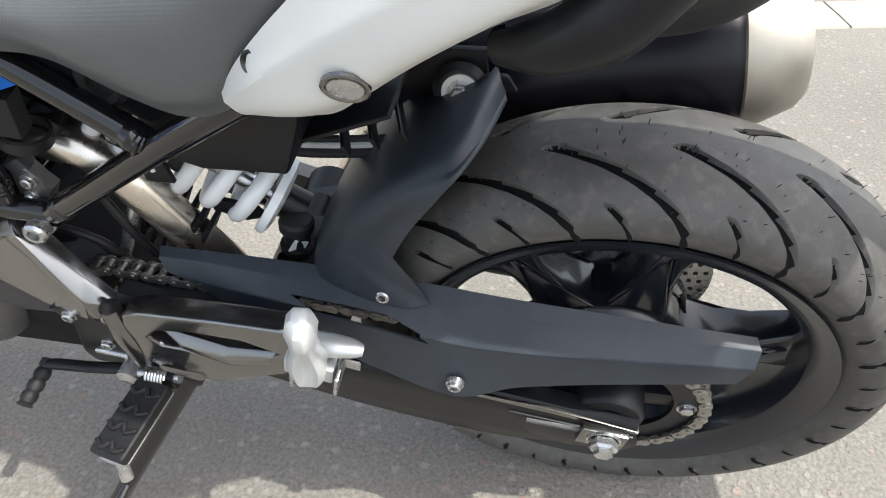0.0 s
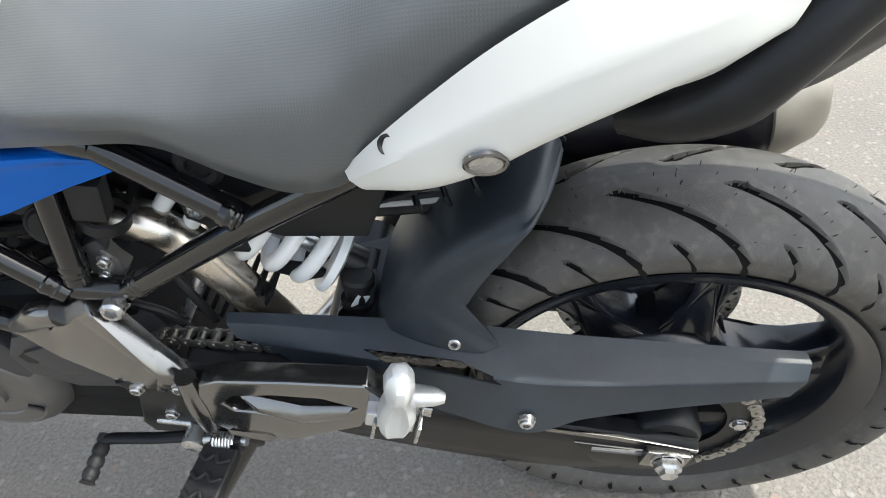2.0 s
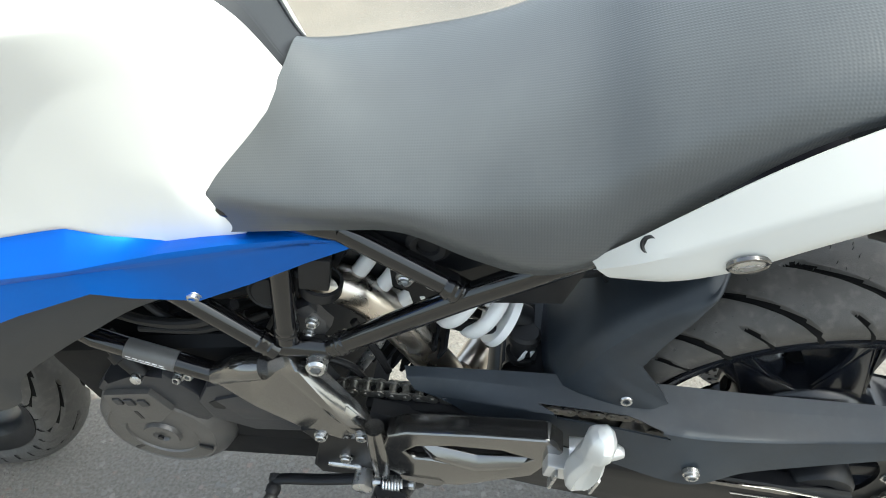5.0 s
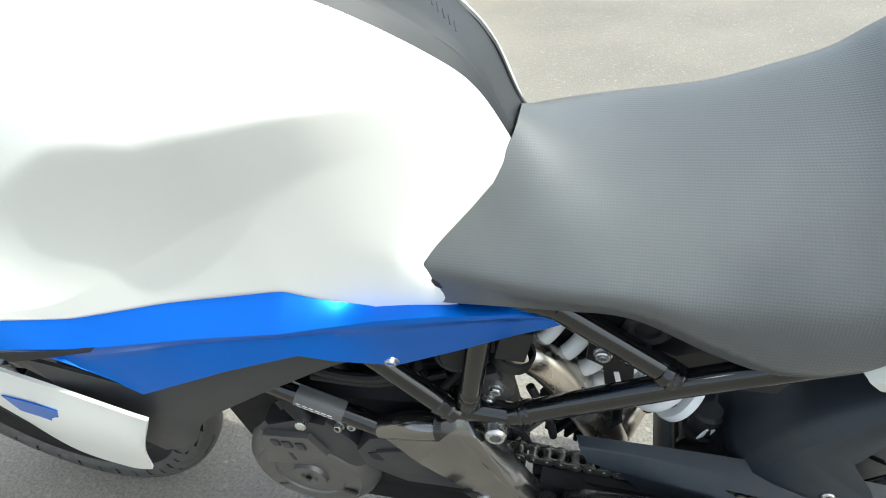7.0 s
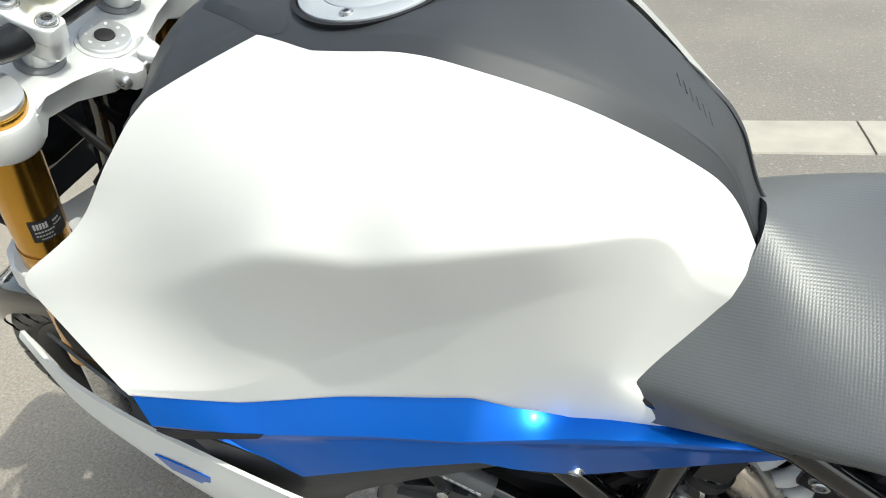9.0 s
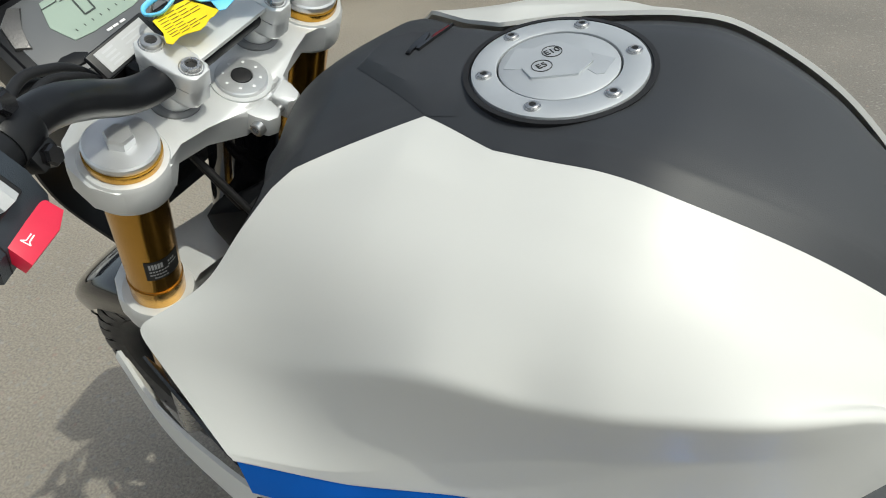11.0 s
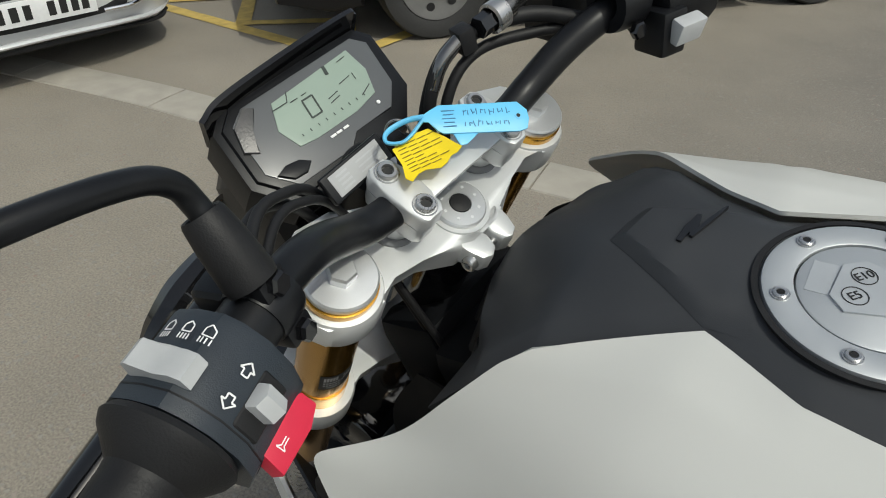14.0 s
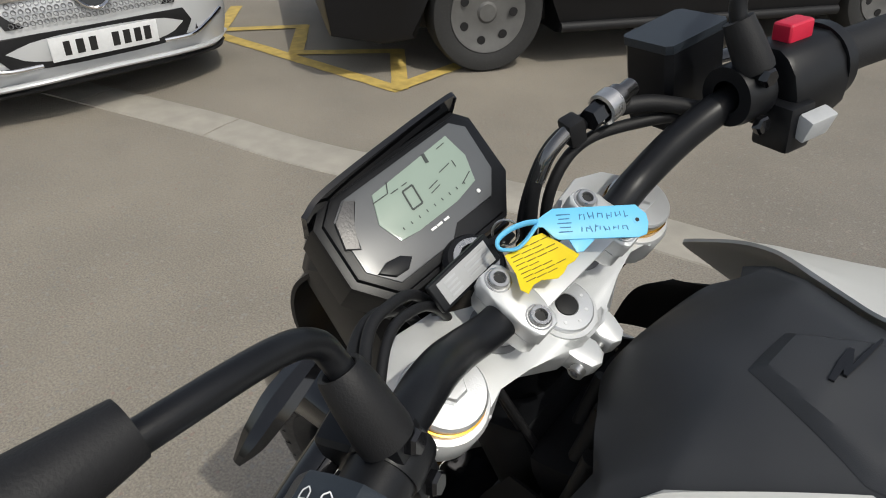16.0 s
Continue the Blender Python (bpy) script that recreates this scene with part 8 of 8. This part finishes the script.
for z, pts in ((0.20, ((-0.42, 0.84), (-0.16, 0.74), (-0.02, 0.45), (0.02, 0.0))), (0.34, ((-0.46, 0.88), (-0.17, 0.78), (0.01, 0.47), (0.05, 0.0))), (0.56, ((-0.50, 0.89), (-0.20, 0.78), (-0.02, 0.46), (0.02, 0.0))),
               (0.72, ((-0.54, 0.88), (-0.26, 0.76), (-0.10, 0.44), (-0.06, 0.0))), (0.80, ((-0.62, 0.84), (-0.36, 0.72), (-0.20, 0.42), (-0.17, 0.0))), (0.92, ((-1.45, 0.80), (-1.30, 0.70), (-1.20, 0.40), (-1.16, 0.0)))):
    left_half = [(x, -y, z) for x, y in pts]
    BODY.append(left_half + [(x, y, z) for x, y in pts[-2::-1]])
body = car_part("body", sheet(BODY, 60, 40, 0.01, flip=True), CAR_WHITE, "glossy white front bodywork")
car_part("cabin", sheet([[(-1.16, -0.66, 0.92), (-1.10, 0.0, 0.94), (-1.16, 0.66, 0.92)], [(-1.85, -0.58, 1.36), (-1.80, 0.0, 1.40), (-1.85, 0.58, 1.36)], [(-3.10, -0.58, 1.38), (-3.10, 0.0, 1.43), (-3.10, 0.58, 1.38)], [(-4.20, -0.70, 0.95), (-4.25, 0.0, 0.98), (-4.20, 0.70, 0.95)]], 24, 30, 0.01), GLASS_DARK, "dark glazed cabin")
for s in (-1, 1):
    car_part("side", sheet([[(-0.46, s * 0.885, 0.30), (-2.2, s * 0.905, 0.26), (-4.35, s * 0.86, 0.30)], [(-0.52, s * 0.885, 0.60), (-2.2, s * 0.910, 0.62), (-4.40, s * 0.87, 0.66)], [(-0.66, s * 0.83, 0.82), (-2.2, s * 0.84, 0.92), (-4.25, s * 0.78, 0.95)]], 30, 14, 0.01), CAR_WHITE)
    wheel(car, pose(-0.86, s * 0.80, 0.318, 0, 0, 0 if s < 0 else 180), 0.318, 0.22, WHEEL_GREY)
    wheel(car, pose(-3.60, s * 0.80, 0.318, 0, 0, 0 if s < 0 else 180), 0.318, 0.22, WHEEL_GREY)
    car_part("side_intake", slab([(s * 0.50, 0.30), (s * 0.70, 0.33), (s * 0.71, 0.44), (s * 0.52, 0.40)], 0, 0.03, 0.006, place=lambda v, d, z: (0.015 - (abs(v) - 0.45) * 0.62 - d + 0.03, v, z)), SOFT_RUBBER, "black side air intake")
    car_part("chrome_blade", tube([(0.065 - 0.02, s * 0.30, 0.285), (0.045, s * 0.46, 0.290), (-0.03, s * 0.60, 0.32), (-0.10, s * 0.72, 0.36)], 0.012, 12), CHROME)
    car_part("headlamp", sheet([[(-0.05, s * 0.48, 0.62), (-0.16, s * 0.66, 0.64), (-0.34, s * 0.80, 0.68)], [(-0.10, s * 0.47, 0.70), (-0.24, s * 0.64, 0.73), (-0.44, s * 0.79, 0.76)]], 16, 8, 0.012), GLASS_DARK, "clear headlamp")
car_part("roof", sheet([[(-1.85, -0.58, 1.375), (-1.80, 0.0, 1.412), (-1.85, 0.58, 1.375)], [(-3.10, -0.57, 1.392), (-3.10, 0.0, 1.44), (-3.10, 0.57, 1.392)]], 20, 12, 0.01), CAR_WHITE)
car_part("floor_pan", box((4.0, 1.5, 0.10), pose(-2.35, 0, 0.24), 0.02), SOFT_RUBBER)
grille = car_part("grille", slab([(-0.40, 0.46), (0.40, 0.46), (0.44, 0.56), (0.36, 0.70), (-0.36, 0.70), (-0.44, 0.56)], 0.0, 0.03, 0.004, place=lambda v, d, z: (0.062 - max(0, z - 0.5) * 0.55 - abs(v) * 0.06 - d, v, z)), SOFT_RUBBER, "dark mesh grille")
bm = bmesh.new()
for i in range(26):
    for j in range(9):
        v, z = -0.375 + 0.030 * i + (0.015 if j % 2 else 0), 0.475 + 0.026 * j
        if abs(v) < 0.42 - abs(z - 0.56) * 0.45:
            lathe_into(bm, [(0.0085, 0.0), (0.0120, 0.002), (0.0125, 0.008), (0.0095, 0.006), (0.0085, 0.0)], (0.064 - max(0, z - 0.5) * 0.55 - abs(v) * 0.06, v, z), (1, 0, 0.5), 6)
mesh_ob = car_part("grille_mesh", bm, WHEEL_GREY, "", grille)
tagged(mesh_ob, kind="stuff")
car_part("grille_bar", slab([(-0.42, 0.570), (-0.12, 0.580), (-0.12, 0.600), (-0.42, 0.595)], 0.0, 0.02, 0.004, place=lambda v, d, z: (0.052 - abs(v) * 0.06 - d, v, z)), CHROME, "", grille)
car_part("grille_bar", slab([(0.12, 0.580), (0.42, 0.570), (0.42, 0.595), (0.12, 0.600)], 0.0, 0.02, 0.004, place=lambda v, d, z: (0.052 - abs(v) * 0.06 - d, v, z)), CHROME, "", grille)
car_part("badge", lathe([(0.075, 0.0), (0.085, 0.008), (0.090, 0.0), (0.082, -0.004), (0.075, 0.0)], (0.045, 0.0, 0.580), (1, 0, 0.45), 40), CHROME, "plain chrome ring badge", grille)
car_part("badge_disc", lathe([(0, 0.0), (0.074, 0.0), (0.074, -0.004), (0, -0.004)], (0.042, 0.0, 0.580), (1, 0, 0.45), 40), GLASS_DARK, "", grille)
car_part("lower_intake", slab([(-0.42, 0.278), (-0.28, 0.274), (-0.14, 0.272), (0, 0.272), (0.14, 0.272), (0.28, 0.274), (0.42, 0.278), (0.48, 0.36), (0.44, 0.425), (0.28, 0.430), (0.14, 0.430), (0, 0.430), (-0.14, 0.430), (-0.28, 0.430), (-0.44, 0.425), (-0.48, 0.36)], 0.0, 0.03, 0.004, place=lambda v, d, z: (0.0655 - 0.16 * v * v - d, v, z)), SOFT_RUBBER, "black lower air intake")
car_part("front_lip", tube([(-0.24, -0.80, 0.20), (-0.06, -0.62, 0.195), (0.05, -0.35, 0.215), (0.075, 0.0, 0.225), (0.05, 0.35, 0.215), (-0.06, 0.62, 0.195), (-0.24, 0.80, 0.20)], 0.022, 12, flat=0.6), CAR_WHITE, "white front lip")
car_part("lip_shadow_gap", tube([(-0.20, -0.76, 0.165), (-0.04, -0.58, 0.165), (0.05, 0.0, 0.185), (-0.04, 0.58, 0.165), (-0.20, 0.76, 0.165)], 0.018, 10, flat=0.6), SOFT_RUBBER)
plate = car_part("number_plate", box((0.008, 0.52, 0.111), pose(0.078, 0, 0.352, 0, 6, 0), 0.003), SPRING_WHITE, "white number plate with dark bars")
for v, w in ((-0.185, 0.030), (-0.125, 0.036), (-0.065, 0.034), (0.045, 0.034), (0.10, 0.034), (0.155, 0.034), (0.205, 0.034)):
    car_part("plate_bar", box((0.002, w, 0.066), pose(0.0830, v, 0.352, 0, 6, 0), 0), INK, "", plate)

# dark van parked behind the hatched bay
van = new("van")
van.matrix_basis = Matrix.Translation((-3.78, 1.70, 0)) @ Matrix.Rotation(math.atan2(0.84, 0.54), 4, "Z")
tagged(van, "parked black van with grey wheel trims", "van")


def van_part(name, bm, mat, label="", parent=None):
    return finish(bm, name, mat, parent or van, label)


V_SIDE = [(0.02, 0.26), (0.30, 0.20), (0.50, 0.22), (0.52, 0.40), (0.60, 0.58), (0.75, 0.68), (0.92, 0.70), (1.10, 0.68), (1.25, 0.58), (1.33, 0.40), (1.35, 0.20), (3.30, 0.20), (3.32, 0.42), (3.40, 0.58), (3.55, 0.68), (3.72, 0.70), (3.90, 0.66), (4.02, 0.56), (4.10, 0.40), (4.12, 0.22), (4.70, 0.26), (4.75, 0.60), (4.72, 1.90), (1.90, 1.92), (1.10, 1.20), (0.10, 0.98), (-0.02, 0.60)]
van_part("body", slab(V_SIDE, 0.0, 1.86, 0.03, place=lambda x, y, z: (x, y + 0.03 * (z > 1.0) * 0, z)), CAR_BLACK, "glossy black van bodywork")
van_part("sill", tube([(1.36, -0.006, 0.235), (3.29, -0.006, 0.235)], 0.03, 12, False), SOFT_RUBBER)
van_part("side_window", slab([(1.35, 1.15), (2.05, 1.78), (2.75, 1.78), (2.75, 1.15)], -0.006, 0.006, 0.004), GLASS_DARK)
van_part("rub_strip", box((1.7, 0.02, 0.06), pose(2.35, -0.008, 0.42), 0.006), SOFT_RUBBER)
van_part("under_floor", box((4.2, 1.5, 0.14), pose(2.4, 0.95, 0.30), 0.02), SOFT_RUBBER)
for x in (0.92, 3.70):
    for y, turn in ((0.10, 0), (1.76, 180)):
        wheel(van, pose(x, y, 0.335, 0, 0, turn), 0.335, 0.21, WHEEL_SHADED)
